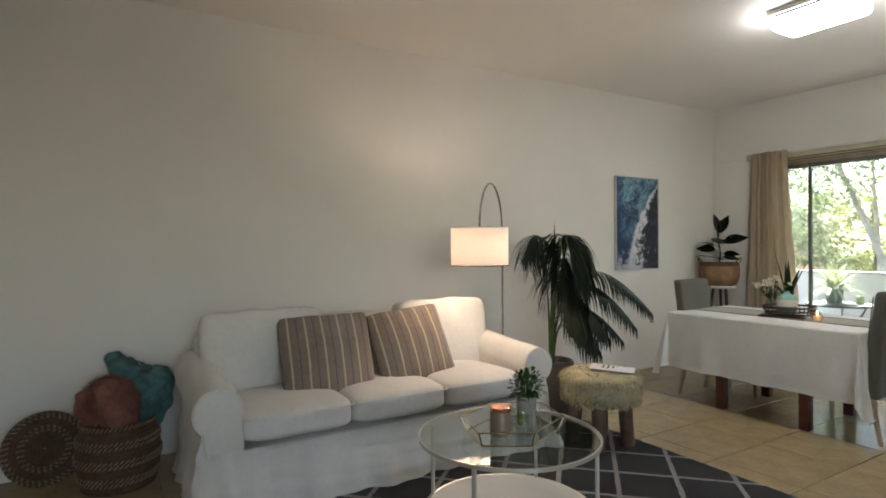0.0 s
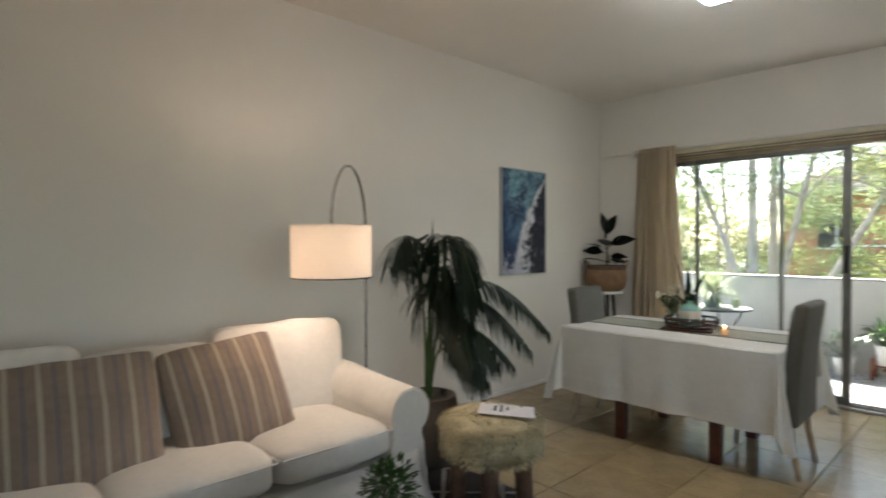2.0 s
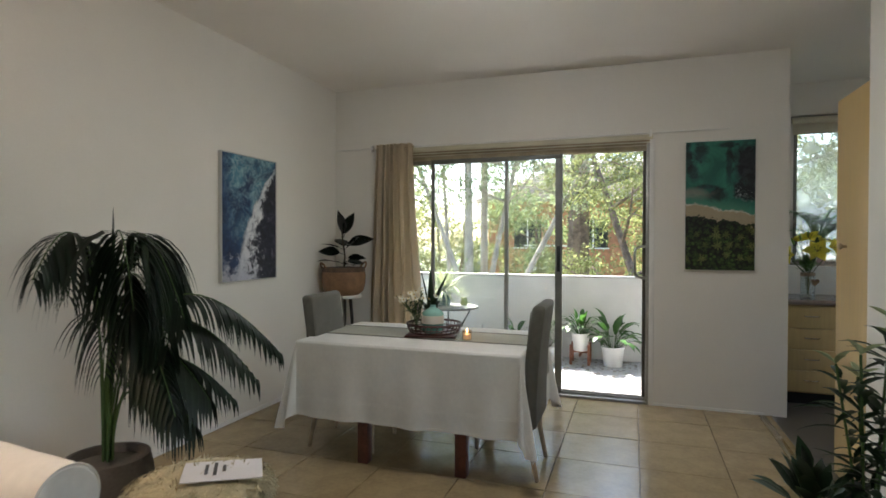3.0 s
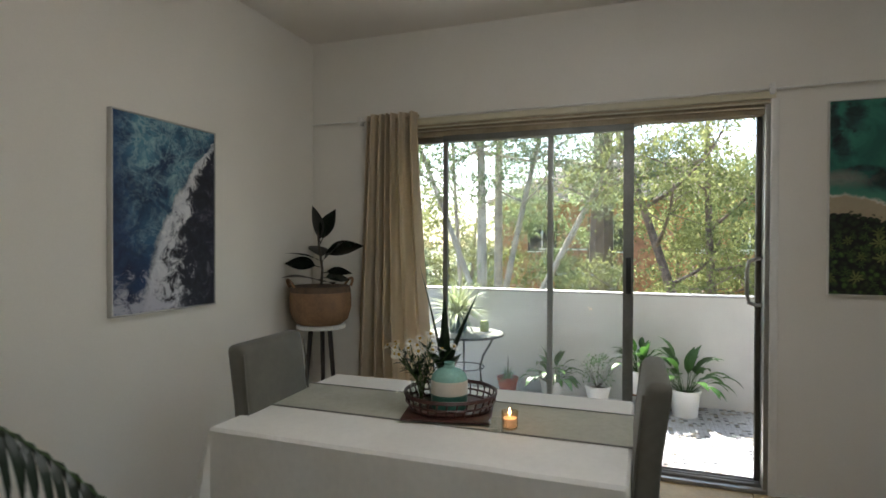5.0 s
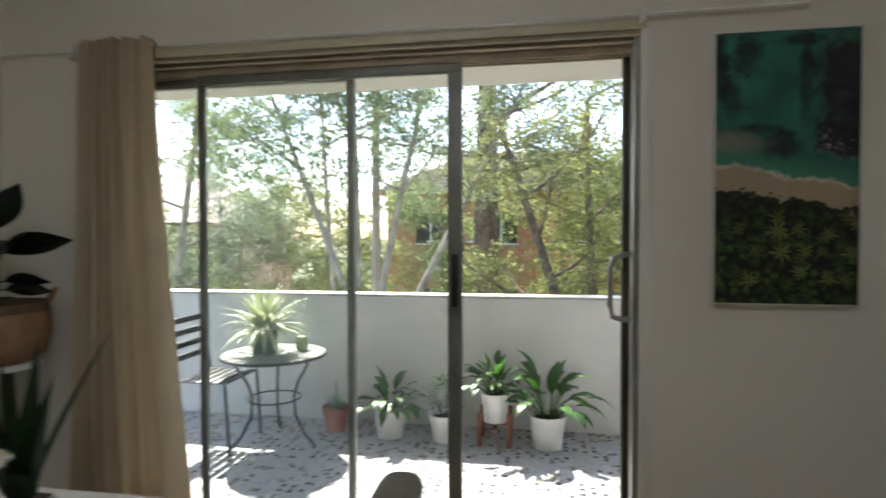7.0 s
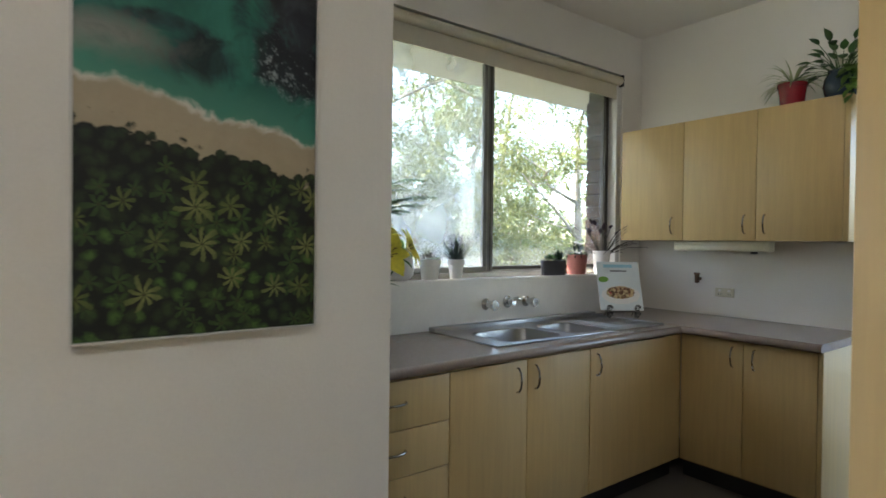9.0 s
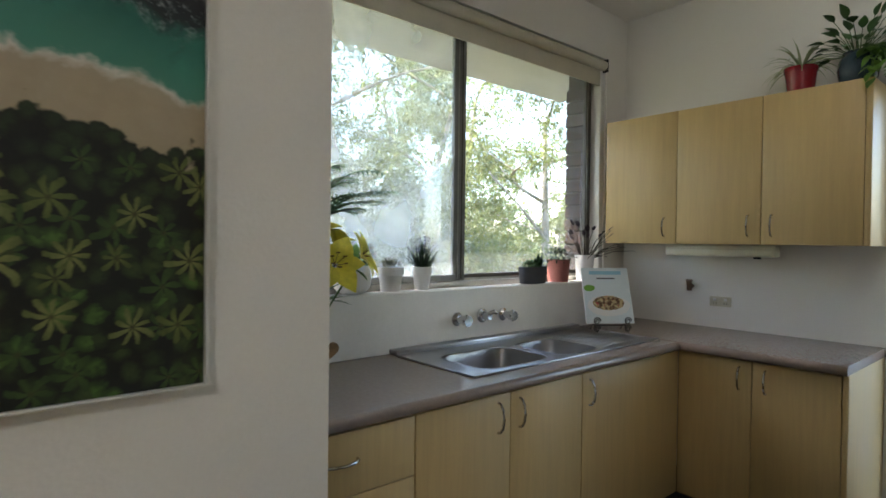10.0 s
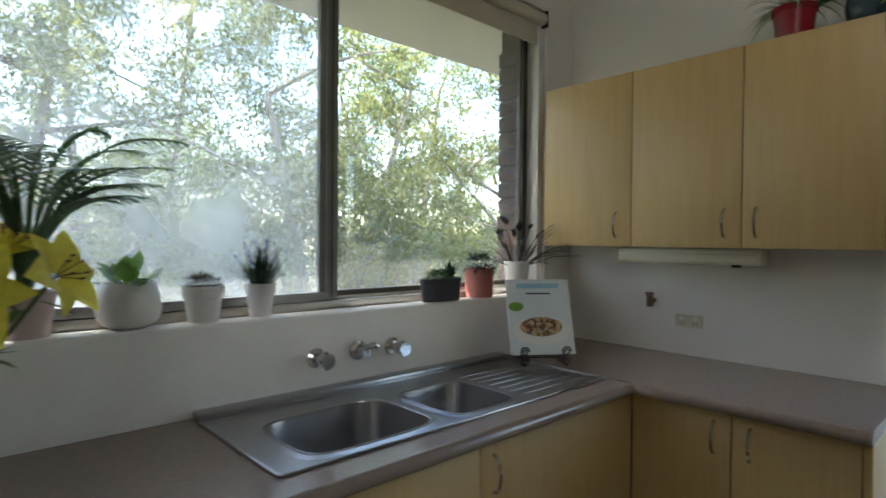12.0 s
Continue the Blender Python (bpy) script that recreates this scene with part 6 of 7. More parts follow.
sk = thing("double_sink", "double-bowl stainless steel sink with a draining board", "sink", Matrix())
zt = CT1 + 0.003
bm = bmesh.new()
bv = 0.004
for a in ((SX0, B1[1], SX1, SY1), (SX0, B1[0] - 0.0, BX0, B1[1]), (BX1, B2[0], SX1, B1[1]), (BX0, B2[1], BX1, B1[0]), (SX0, B2[0], BX0, B1[0]), (SX0, SY0, SX1, B2[0])):
    box(bm, a[0], a[1], CT1 + 0.0005, a[2], a[3], zt)
part("deck", bm, M["steel"], sk)
for nm, (x0, x1), (y0, y1) in (("rim", (SX0 - 0.006, SX0 + 0.004), (SY0, SY1)), ("rim", (SX1 - 0.004, SX1 + 0.008), (SY0, SY1)), ("rim", (SX0, SX1), (SY0 - 0.006, SY0 + 0.004)), ("rim", (SX0, SX1), (SY1 - 0.004, SY1 + 0.006))):
    part(nm, boxm(x0, y0, CT1 + 0.0005, x1, y1, CT1 + 0.0075, bevel=0.003), M["steel"], sk)
for y0, y1, dep in ((B1[0], B1[1], 0.17), (B2[0], B2[1], 0.13)):
    bm = bmesh.new()
    cx, cy, hx, hy = (BX0 + BX1) / 2, (y0 + y1) / 2, (BX1 - BX0) / 2 + 0.004, (y1 - y0) / 2 + 0.004
    rings = []
    for k, z in ((1.16, 0.0006 if dep > 0.15 else 0.0012), (1.03, 0.0016), (1.0, 0.003), (0.985, -0.006), (0.95, -dep * 0.8), (0.90, -dep * 0.95), (0.78, -dep), (0.15, -dep - 0.004)):
        ring = []
        for i in range(40):
            a = 2 * math.pi * i / 40
            c, s_ = math.cos(a), math.sin(a)
            p = 5.0
            q = (abs(c) ** p + abs(s_) ** p) ** (-1 / p)
            ring.append(bm.verts.new((cx + hx * k * c * q, cy + hy * k * s_ * q, zt + z)))
        rings.append(ring)
    for a, b in zip(rings, rings[1:]):
        for i in range(40):
            bm.faces.new((a[i], a[(i + 1) % 40], b[(i + 1) % 40], b[i]))
    bm.faces.new(rings[-1])
    bowl = part("bowl", bm, M["steel"], sk, "stainless steel bowl")
    part("bowl_rim", tubem([(cx + hx * math.cos(a) * (abs(math.cos(a)) ** 5 + abs(math.sin(a)) ** 5) ** -0.2, cy + hy * math.sin(a) * (abs(math.cos(a)) ** 5 + abs(math.sin(a)) ** 5) ** -0.2, zt + 0.001) for a in [2 * math.pi * i / 48 for i in range(48)]], 0.004, 6, closed=True), M["steel"], bowl)
    part("drain", lathem([(0.035, -dep + zt - 0.001), (0.033, -dep + zt + 0.002), (0.01, -dep + zt)], 24, at=(cx, cy, 0)), M["chrome"], bowl)
for k in range(7):
    part("drain_ridge", boxm(6.995 + 0.048 * k, -1.93, zt - 0.001, 7.005 + 0.048 * k, -1.585, zt + 0.0014, bevel=0.001), M["steel"], sk)
part("upstand", boxm(SX1, SY0, CT1 + 0.0005, LX - 0.001, SY1, CT1 + 0.022, bevel=0.006), M["steel"], sk)


def wall_tap(y, z, spout, label):
    t = thing("wall_tap", label, "tap", pose(LX - 0.001, y, z), "taps above the sink")
    part("flange", lathem([(0.032, 0), (0.032, 0.006), (0.020, 0.016)], 24), M["chrome"], t, "", pose(0, 0, 0, 0, -90, 0))
    part("body", tubem([(-0.005, 0, 0), (-0.06, 0, 0)], 0.017, 14), M["chrome"], t)
    if spout:
        part("spout", tubem([(-0.045, 0, 0), (-0.055, 0, 0.012), (-0.060, -0.012, 0.020), (-0.062, -0.030, 0.022), (-0.062, -0.042, 0.016)], 0.0105, 12), M["chrome"], t)
        part("plate", lathem([(0.034, 0), (0.034, 0.004), (0.02, 0.01)], 24), M["chrome"], t, "", pose(-0.004, 0, 0, 0, -90, 0))
    else:
        h = part("handle", tubem([(-0.052, 0, 0), (-0.082, 0, 0)], 0.024, 18), M["chrome"], t, "ribbed chrome handle")
        for a in (0, 90):
            c, s_ = math.cos(radians(a)), math.sin(radians(a))
            part("spoke", tubem([(-0.068, -0.029 * c, -0.029 * s_), (-0.068, 0.029 * c, 0.029 * s_)], 0.006, 8), M["chrome"], h)


wall_tap(-1.085, 0.984, False, "chrome wall-mounted cold tap above the sink")
wall_tap(-1.245, 0.990, True, "chrome wall-mounted swivel spout above the sink")
wall_tap(-1.395, 0.985, False, "chrome wall-mounted hot tap above the sink")

# wall cabinets
UZ0, UZ1, UY = 1.349, 2.085, -2.327
for k, (x0, x1, hx) in enumerate(((7.030, 7.477, 7.098), (6.598, 7.029, 6.656), (6.182, 6.597, 6.548))):
    u = thing("wall_cabinet", "beech laminate wall cabinet with a plain door", "kitchen cabinet", Matrix(), "kitchen wall cabinets")
    part("body", boxm(x0, KS + 0.002, UZ0, x1, UY - 0.019, UZ1), M["beech_edge"], u)
    d = part("door", boxm(x0 + 0.0015, UY - 0.018, UZ0 + 0.001, x1 - 0.0015, UY, UZ1 - 0.001, bevel=0.0015), M["beech"], u, "beech laminate door")
    pull(d, hx, UY, 1.443, (0, 0, 1), (0, 1, 0))
solid("cabinet_end_panel", boxm(6.156, KS + 0.002, UZ0 - 0.001, 6.181, UY + 0.001, UZ1 + 0.001, bevel=0.002), M["beech"], "beech laminate side panel of the wall cabinets", "panel")
sl = thing("under_cabinet_light", "cream plastic strip light under the wall cabinets", "strip light", Matrix())
part("housing", boxm(6.548, -2.46, 1.286, 7.120, -2.385, 1.347, bevel=0.008), M["cream_plastic"], sl)
part("lens", boxm(6.56, -2.386, 1.294, 7.108, -2.378, 1.325, bevel=0.004), M["cream_plastic"], sl)
part("switch", boxm(6.63, -2.44, 1.275, 6.66, -2.41, 1.287, bevel=0.003), M["black"], sl)
gp = thing("power_socket", "cream double power socket on the kitchen wall", "socket", pose(6.917, KS, 1.020))
part("plate", boxm(-0.06, 0.0, -0.028, 0.06, 0.009, 0.028, bevel=0.003), M["cream_plastic"], gp)
for x in (-0.03, 0.03):
    part("rocker", boxm(x - 0.008, 0.009, 0.004, x + 0.008, 0.012, 0.018, bevel=0.001), M["white_gloss"], gp)
    for s_ in (-1, 1):
        part("slot", boxm(x + s_ * 0.007 - 0.0015, 0.0088, -0.016, x + s_ * 0.007 + 0.0015, 0.0095, -0.006), M["black"], gp)
st_ = thing("stop_valve", "old brass stop valve on the kitchen wall", "valve", pose(7.082, KS, 1.100))
part("pipe", tubem([(0, 0, 0), (0, 0.05, 0)], 0.012, 12), M["stool_wood"], st_)
part("body", tubem([(0, 0.04, -0.025), (0, 0.045, 0.03)], 0.015, 12), M["stool_wood"], st_)
part("knob", tubem([(-0.018, 0.045, 0.034), (0.018, 0.045, 0.034)], 0.007, 8), M["stool_wood"], st_)

# tall pantry unit by the hall
pn = thing("pantry_cabinet", "tall beech laminate pantry cabinet beside the kitchen entrance", "tall cabinet", Matrix())
part("body", boxm(4.865, -0.44, 0.0, 5.40, 0.118, 2.15, bevel=0.002), M["beech_edge"], pn)
part("side_panel", boxm(4.865, 0.119, 0.0, 5.40, 0.138, 2.152, bevel=0.002), M["beech"], pn, "plain beech laminate panel")
part("knob", lathem([(0.008, 0), (0.008, 0.018), (0.018, 0.026), (0.018, 0.034), (0.01, 0.038)], 20), M["pale_wood"], pn, "round wooden knob", pose(5.24, 0.138, 1.315, -90, 0, 0))

# kitchen ceiling light, seen mirrored in the window
kl = thing("kitchen_light", "lit twin-tube kitchen ceiling light", "ceiling light", pose(5.725, -1.37, CEIL))
part("housing", boxm(-0.24, -0.15, -0.06, 0.24, 0.15, -0.001, bevel=0.006), M["white_gloss"], kl)
for y in (-0.10, 0.10):
    part("tube", tubem([(-0.15, y, -0.086), (0.15, y, -0.086)], 0.024, 14), M["tube"], kl, "glowing tube")

# things on the ledge
LZ = SILL + 0.0045
def ledge_pot(name, label, y, r0, r1, h, mat, x=7.525, lip=0.0, shape="plain"):
    t = thing(name, label, "potted plant", pose(x, y, LZ), "plants on the kitchen ledge")
    prof = pot_profile(r0, r1, h, lip=lip)
    if shape == "round":
        prof = [(r0 * 0.8, 0), (r1 * 0.86, 0.012), (r1 * 1.02, h * 0.22), (r1 * 1.09, h * 0.45), (r1 * 1.05, h * 0.62), (r1, h * 0.82), (r1 * 0.90, h), (r1 * 0.84, h), (r1 * 0.84, h * 0.84), (0.01, h * 0.83)]
    if shape == "stepped":
        prof = [(r0, 0), (r0 * 1.02, 0.003), (r1 * 0.90, h * 0.68), (r1, h * 0.70), (r1 * 1.04, h * 0.98), (r1 * 1.02, h), (r1 * 0.92, h), (r1 * 0.90, h * 0.84), (0.01, h * 0.83)]
    part("pot", lathem(prof, 32), mat, t)
    part("soil", lathem([(r1 * 0.9, h * 0.84), (r1 * 0.3, h * 0.88)], 20), M["soil"], t)
    return t


rng = random.Random(77)
t = ledge_pot("basil", "bright green basil in a round white pot", -0.560, 0.052, 0.074, 0.122, M["white_pot"], shape="round")
lv, stt = stalked(rng, 16, 0.07, (35, 85), 0.055, 0.75, 0.09, 0.6)
part("leaves", lv, M["leaf_bright"], t)
part("stalk", stt, M["green_stem"], t)
t = ledge_pot("cactus", "low brown cactus in a white tapered pot", -0.755, 0.042, 0.057, 0.104, M["white_pot"], shape="stepped")
part("cactus_body", bushy(bmesh.new(), rng, (0, 0, 0.104), (0.056, 0.056, 0.034), 460, 0.016, 0.4), surf("dull_cactus", (0.10, 0.095, 0.055), 0.8, var=0.2), t)
t = ledge_pot("lavender", "small lavender in a white tapered pot", -0.930, 0.032, 0.045, 0.104, M["white_pot"], shape="stepped")
bm = tuft(rng, 90, 0.135, 0.009, (32, 88), 0.25, 0.028, 0.09)
part("leaves", bm, M["leaf_dark"], t)
bm = bmesh.new()
for k in range(24):
    a, e = rng.uniform(0, 6.283), radians(rng.uniform(45, 88))
    d = ball(a, e)
    for j in range(9):
        leaf(bm, Vector((0, 0, 0.09)) + d * (0.085 + 0.008 * j), ball(rng.uniform(0, 6.28), 0.6), 0.012, 0.008, 0.1, 2)
part("flowers", bm, M["lavender"], t)
t = thing("succulent_dish", "green succulents in a charcoal oval dish", "potted plant", pose(7.505, -1.685, LZ), "plants on the kitchen ledge")
part("dish", lathem(pot_profile(0.078, 0.088, 0.090), 32, squash=(0.55, 1.2)), M["charcoal_pot"], t)
part("moss", bushy(bmesh.new(), rng, (0, 0.025, 0.090), (0.034, 0.060, 0.030), 420, 0.015, 0.6), M["leaf_mid"], t)
part("rosette", tuft(rng, 44, 0.075, 0.018, (10, 85), 0.1, 0.01, 0.085), M["leaf_dark"], t).location = (0, -0.05, 0)
t = ledge_pot("trailing_succulent", "dark succulent in a dusty pink pot", -1.930, 0.058, 0.066, 0.125, M["pink_pot"])
part("leaves", bushy(bmesh.new(), rng, (0, 0, 0.14), (0.085, 0.085, 0.045), 360, 0.026, 0.4, 0.7), M["leaf_dark"], t)
t = thing("oxalis", "dark purple plant in a white pot on the kitchen ledge", "potted plant", pose(7.525, -2.185, LZ), "plants on the kitchen ledge")
part("pot", lathem(pot_profile(0.045, 0.060, 0.150), 28), M["white_pot"], t)
lv, stt = stalked(rng, 40, 0.25, (8, 80), 0.050, 0.55, 0.12, 0.4)
part("leaves", lv, M["leaf_purple"], t)
part("stalk", stt, M["stem"], t)
t = ledge_pot("parlour_palm", "feathery parlour palm in a pale pink pot", -0.335, 0.05, 0.066, 0.11, surf("pale_pink_pot", (0.50, 0.38, 0.35), 0.6, var=0.08))
for k in range(22):
    a = radians(100 + 190 * ((k * 0.618) % 1.0))
    rise, out = 0.24 + 0.20 * ((k * 0.37) % 1.0), 0.17 + 0.22 * ((k * 0.73 + 0.2) % 1.0)
    frond_part(t, (0.01 * math.cos(a), 0.01 * math.sin(a), 0.09), (math.cos(a), math.sin(a)), rise, out, 0.10, 13, "palm_young", 0.011, 0.90, 0.6)

# lilies in a jar on the worktop
lj = thing("lily_vase", "yellow lilies in a ribbed glass jar tied with twine", "flowers", pose(7.125, -0.160, CT1 + 0.001) @ Matrix.Diagonal((1.06, 1.06, 1.06, 1)))
prof = [(0.048, 0.0)] + [(0.0525 + 0.002 * math.sin(k * 1.6), 0.006 + 0.0085 * k) for k in range(18)] + [(0.050, 0.165), (0.046, 0.176), (0.048, 0.20), (0.044, 0.20), (0.042, 0.177), (0.047, 0.160), (0.047, 0.01), (0.01, 0.008)]
part("jar", lathem(prof, 32), M["dome"], lj, "ribbed clear glass jar")
for k in range(4):
    part("twine", torus(bmesh.new(), 0.0495, 0.004, 0.174 + 0.007 * k, 32, 6), M["light_cane"], lj)
tag = bmesh.new()
heart = [(0.034 * math.sin(a) ** 3, 0.0021 * (13 * math.cos(a) - 5 * math.cos(2 * a) - 2 * math.cos(3 * a) - math.cos(4 * a))) for a in [k * 6.283 / 28 for k in range(28)]]
front, back = [tag.verts.new((x, -0.003, z)) for x, z in heart], [tag.verts.new((x, 0.003, z)) for x, z in heart]
tag.faces.new(front)
tag.faces.new(back[::-1])
for k in range(28):
    tag.faces.new((front[k], back[k], back[(k + 1) % 28], front[(k + 1) % 28]))
part("wooden_tag", tag, M["cane"], lj, "small wooden heart tag", pose(-0.052, -0.035, 0.125, 0, 0, 55))
rng = random.Random(88)


def lily(d_open, size):
    p, an = bmesh.new(), bmesh.new()
    for k in range(6):
        a = k * 6.283 / 6
        leaf(p, (0.006 * math.cos(a), 0.006 * math.sin(a), 0.0), (math.cos(a), math.sin(a), d_open), size * (1.0 if k % 2 else 0.92), size * (0.74 if k % 2 else 0.56), 0.75, 7, 0.25, 0.72)
    for k in range(6):
        a = k * 1.047 + 0.5
        e = Vector((0.022 * math.cos(a), 0.022 * math.sin(a), 0.045))
        tube(an, [(0, 0, 0.0), e], 0.001, 4)
        tube(an, [e - Vector((0.005, 0, 0)), e + Vector((0.005, 0, 0.001))], 0.0022, 5)
    return p, an


bm, bl = bmesh.new(), bmesh.new()
for k, (x, y, z, ax, ay, az, s_, op) in enumerate(((-0.07, 0.00, 0.375, -0.8, 0.15, 0.35, 0.105, 0.55), (-0.02, -0.12, 0.40, -0.55, -0.6, 0.35, 0.10, 0.7), (0.01, 0.03, 0.47, -0.4, 0.2, 0.75, 0.10, 0.8),
                                               (-0.03, 0.13, 0.34, -0.45, 0.7, 0.05, 0.09, 0.9), (0.02, -0.05, 0.44, -0.2, -0.4, 0.8, 0.085, 1.3), (0.03, 0.10, 0.45, 0.0, 0.4, 0.9, 0.08, 1.6))):
    y = y - 0.045 if y < 0.12 else y + 0.01
    p, an = lily(op, s_ * 0.93)
    q = Vector((ax, ay, az)).normalized().to_track_quat("Z", "Y").to_matrix().to_4x4()
    f = part("lily_flower", p, M["petal_yellow"], lj, "open yellow lily", Matrix.Translation((x, y, z)) @ q)
    part("anthers", an, M["pollen"], f)
    tube(bm, [(0, 0, 0.02), (x * 0.15, y * 0.15, 0.19), (x * 0.8, y * 0.8, z - 0.05), (x, y, z)], 0.0035, 6)
    for j in range(7):
        tt = rng.uniform(0.1, 0.85)
        leaf(bl, Vector((x * tt, y * tt, 0.19 + (z - 0.19) * tt)), ball(rng.uniform(0, 6.28), rng.uniform(-0.2, 1.0)), rng.uniform(0.06, 0.11), 0.020, 0.6, 4, 0.3, 0.8)
for k in range(46):
    a = rng.uniform(0, 6.283)
    leaf(bl, (0.025 * math.cos(a), 0.025 * math.sin(a), rng.uniform(0.20, 0.31)), ball(a, rng.uniform(0.5, 1.35)), rng.uniform(0.07, 0.12), 0.020, 0.5, 4, 0.3, 0.8)
for k in range(3):
    tip = Vector((-0.02 + 0.02 * k, 0.10 - 0.05 * k, 0.42 + 0.03 * k))
    part("bud", lathem([(0.002, 0), (0.009, 0.015), (0.010, 0.035), (0.006, 0.055), (0.001, 0.066)], 10), M["leaf_bright"], lj, "closed green lily bud", Matrix.Translation(tip) @ pose(0, 0, 0, 15 * k - 20, 12, 0))
    tube(bm, [(0, 0, 0.02), (0, 0.01, 0.2), tip], 0.003, 6)
part("stem", bm, M["green_stem"], lj)
part("leaves", bl, M["leaf_spray"], lj)

# cook book on an iron stand
bkm = pose(7.185, -1.945, CT1 + 0.008, 0, 0, 236)
cb = thing("book_stand", "black wrought-iron book stand with scrolled feet", "book stand", bkm)
for x in (-0.085, 0.085):
    pts = [Vector((x, -0.02, 0.0)) + Vector((0, 0, 0.022)) + Vector((0.020 * math.cos(a) * (1 - a / 14), 0, 0.020 * math.sin(a) * (1 - a / 14))) for a in [k * 0.45 for k in range(24)]]
    part("scroll", tubem(pts, 0.003, 6), M["iron"], cb)
    pts = [Vector((x, -0.022, 0.0)) + Vector((0, 0, 0.062)) + Vector((0.020 * math.cos(a) * (1 - a / 14), 0, 0.020 * math.sin(a) * (1 - a / 14))) for a in [k * 0.45 for k in range(24)]]
    part("scroll", tubem(pts, 0.003, 6), M["iron"], cb)
    part("foot", tubem([(x, -0.03, 0.003), (x, 0.03, 0.045), (x, 0.07, 0.006)], 0.003, 6), M["iron"], cb)
    part("back_rod", tubem([(x * 0.6, 0.018, 0.05), (x * 0.6, 0.075, 0.20)], 0.003, 6), M["iron"], cb)
part("crossbar", tubem([(-0.085, -0.02, 0.040), (0.085, -0.02, 0.040)], 0.003, 6), M["iron"], cb)


def cover_print():
    m = surf("book_cover", (0.66, 0.72, 0.74), 0.35, var=0.03, bump=0.0)
    n, l = nodes_of(m)
    b = n["Principled BSDF"]
    base = b.inputs["Base Color"].links[0].from_socket
    tc, u, v = picture_coords(n, l, 0.22, 0.27)
    mid = noise_of(n, l, tc, 60, 4, 0.6)
    food = blend(n, l, ramp(n, l, mid, 0.42, 0.58), (0.10, 0.035, 0.01), (0.55, 0.42, 0.22))
    food = blend(n, l, ramp(n, l, noise_of(n, l, tc, 35, 2), 0.60, 0.66), food, (0.40, 0.05, 0.05))

    def disc(cx, cy, rx, ry):
        dx = chain(n, l, "MULTIPLY", chain(n, l, "SUBTRACT", u, cx), 1 / rx)
        dy = chain(n, l, "MULTIPLY", chain(n, l, "SUBTRACT", v, cy), 1 / ry)
        return chain(n, l, "LESS_THAN", chain(n, l, "ADD", chain(n, l, "MULTIPLY", dx, dx), chain(n, l, "MULTIPLY", dy, dy)), chain(n, l, "MULTIPLY_ADD", mid, 0.5, 0.72))
    c = blend(n, l, disc(0.50, 0.31, 0.46, 0.19), base, (0.76, 0.75, 0.73))
    c = blend(n, l, disc(0.50, 0.36, 0.34, 0.13), c, food)
    c = blend(n, l, disc(0.13, 0.63, 0.12, 0.06), c, (0.14, 0.32, 0.03))
    l.new(c, b.inputs["Base Color"])
    return m


bk2 = thing("cook_book", "pale blue cook book with a plate of food on its cover", "book", bkm @ pose(0, 0.0, 0.046, -20, 0, 0) @ Matrix.Diagonal((1.2, 1, 1.14, 1)))
part("pages", boxm(-0.107, 0.003, 0.002, 0.107, 0.018, 0.268), M["paper"], bk2)
part("cover", boxm(-0.11, -0.002, 0.0, 0.11, 0.002, 0.27, bevel=0.001), M["paper"], bk2)
part("cover_print", boxm(-0.1095, -0.0035, -0.1345, 0.1095, -0.0025, 0.1345), cover_print(), bk2, "pale blue cover with a photographed plate", pose(0, 0, 0.135))
M["title"] = surf("pale_blue_print", (0.30, 0.55, 0.66), 0.5, var=0.05, bump=0)
for k, (w, z, hgt, mt) in enumerate(((0.15, 0.236, 0.018, "title"), (0.085, 0.214, 0.006, "ink"))):
    part("title_bar", boxm(-w / 2, -0.0048, z, w / 2, -0.0037, z + hgt), M[mt], bk2)

# plants on the wall cabinets
t = thing("spider_plant", "striped spider plant in a red pot on the wall cabinets", "potted plant", pose(6.478, -2.47, UZ1 + 0.001))
part("pot", lathem(pot_profile(0.058, 0.070, 0.135, lip=0.004), 28), M["red_pot"], t)
part("foliage", tuft(random.Random(51), 42, 0.20, 0.014, (25, 85), 1.9, 0.02, 0.12, 0.55, 8), M["leaf_pale"], t)
t = thing("pothos", "trailing green pothos in a dark blue pot on cabinets", "potted plant", pose(6.245, -2.47, UZ1 + 0.001))
part("pot", lathem([(0.05, 0), (0.075, 0.03), (0.083, 0.075), (0.075, 0.12), (0.058, 0.145), (0.062, 0.155), (0.052, 0.155), (0.05, 0.13), (0.02, 0.13)], 32), M["blue_pot"], t)
rng = random.Random(52)
lv, stt = stalked(rng, 46, 0.19, (5, 80), 0.075, 0.68, 0.14, 0.7)
part("leaves", lv, M["leaf_mid"], t)
part("stalk", stt, M["green_stem"], t)
lv, stt = bmesh.new(), bmesh.new()
for k in range(9):
    a = radians(rng.uniform(95, 215))
    p, d, pts = Vector((0.05 * math.cos(a), 0.05 * math.sin(a), 0.15)), ball(a, 0.7), []
    pts = [p.copy()]
    for i in range(9):
        d = (d + Vector((0, 0, -0.42))).normalized()
        p = p + d * rng.uniform(0.020, 0.034)
        p.x, p.y = min(p.x, -0.06 if p.z < 0.02 else p.x), p.y
        pts.append(p.copy())
        leaf(lv, p, ball(rng.uniform(0, 6.28), rng.uniform(-0.9, 0.3)), 0.062, 0.045, 0.5, 4, 0.2, 0.8)
    tube(stt, pts, 0.002, 5)
part("trailing_leaves", lv, M["leaf_bright"], t)
part("vines", stt, M["green_stem"], t)


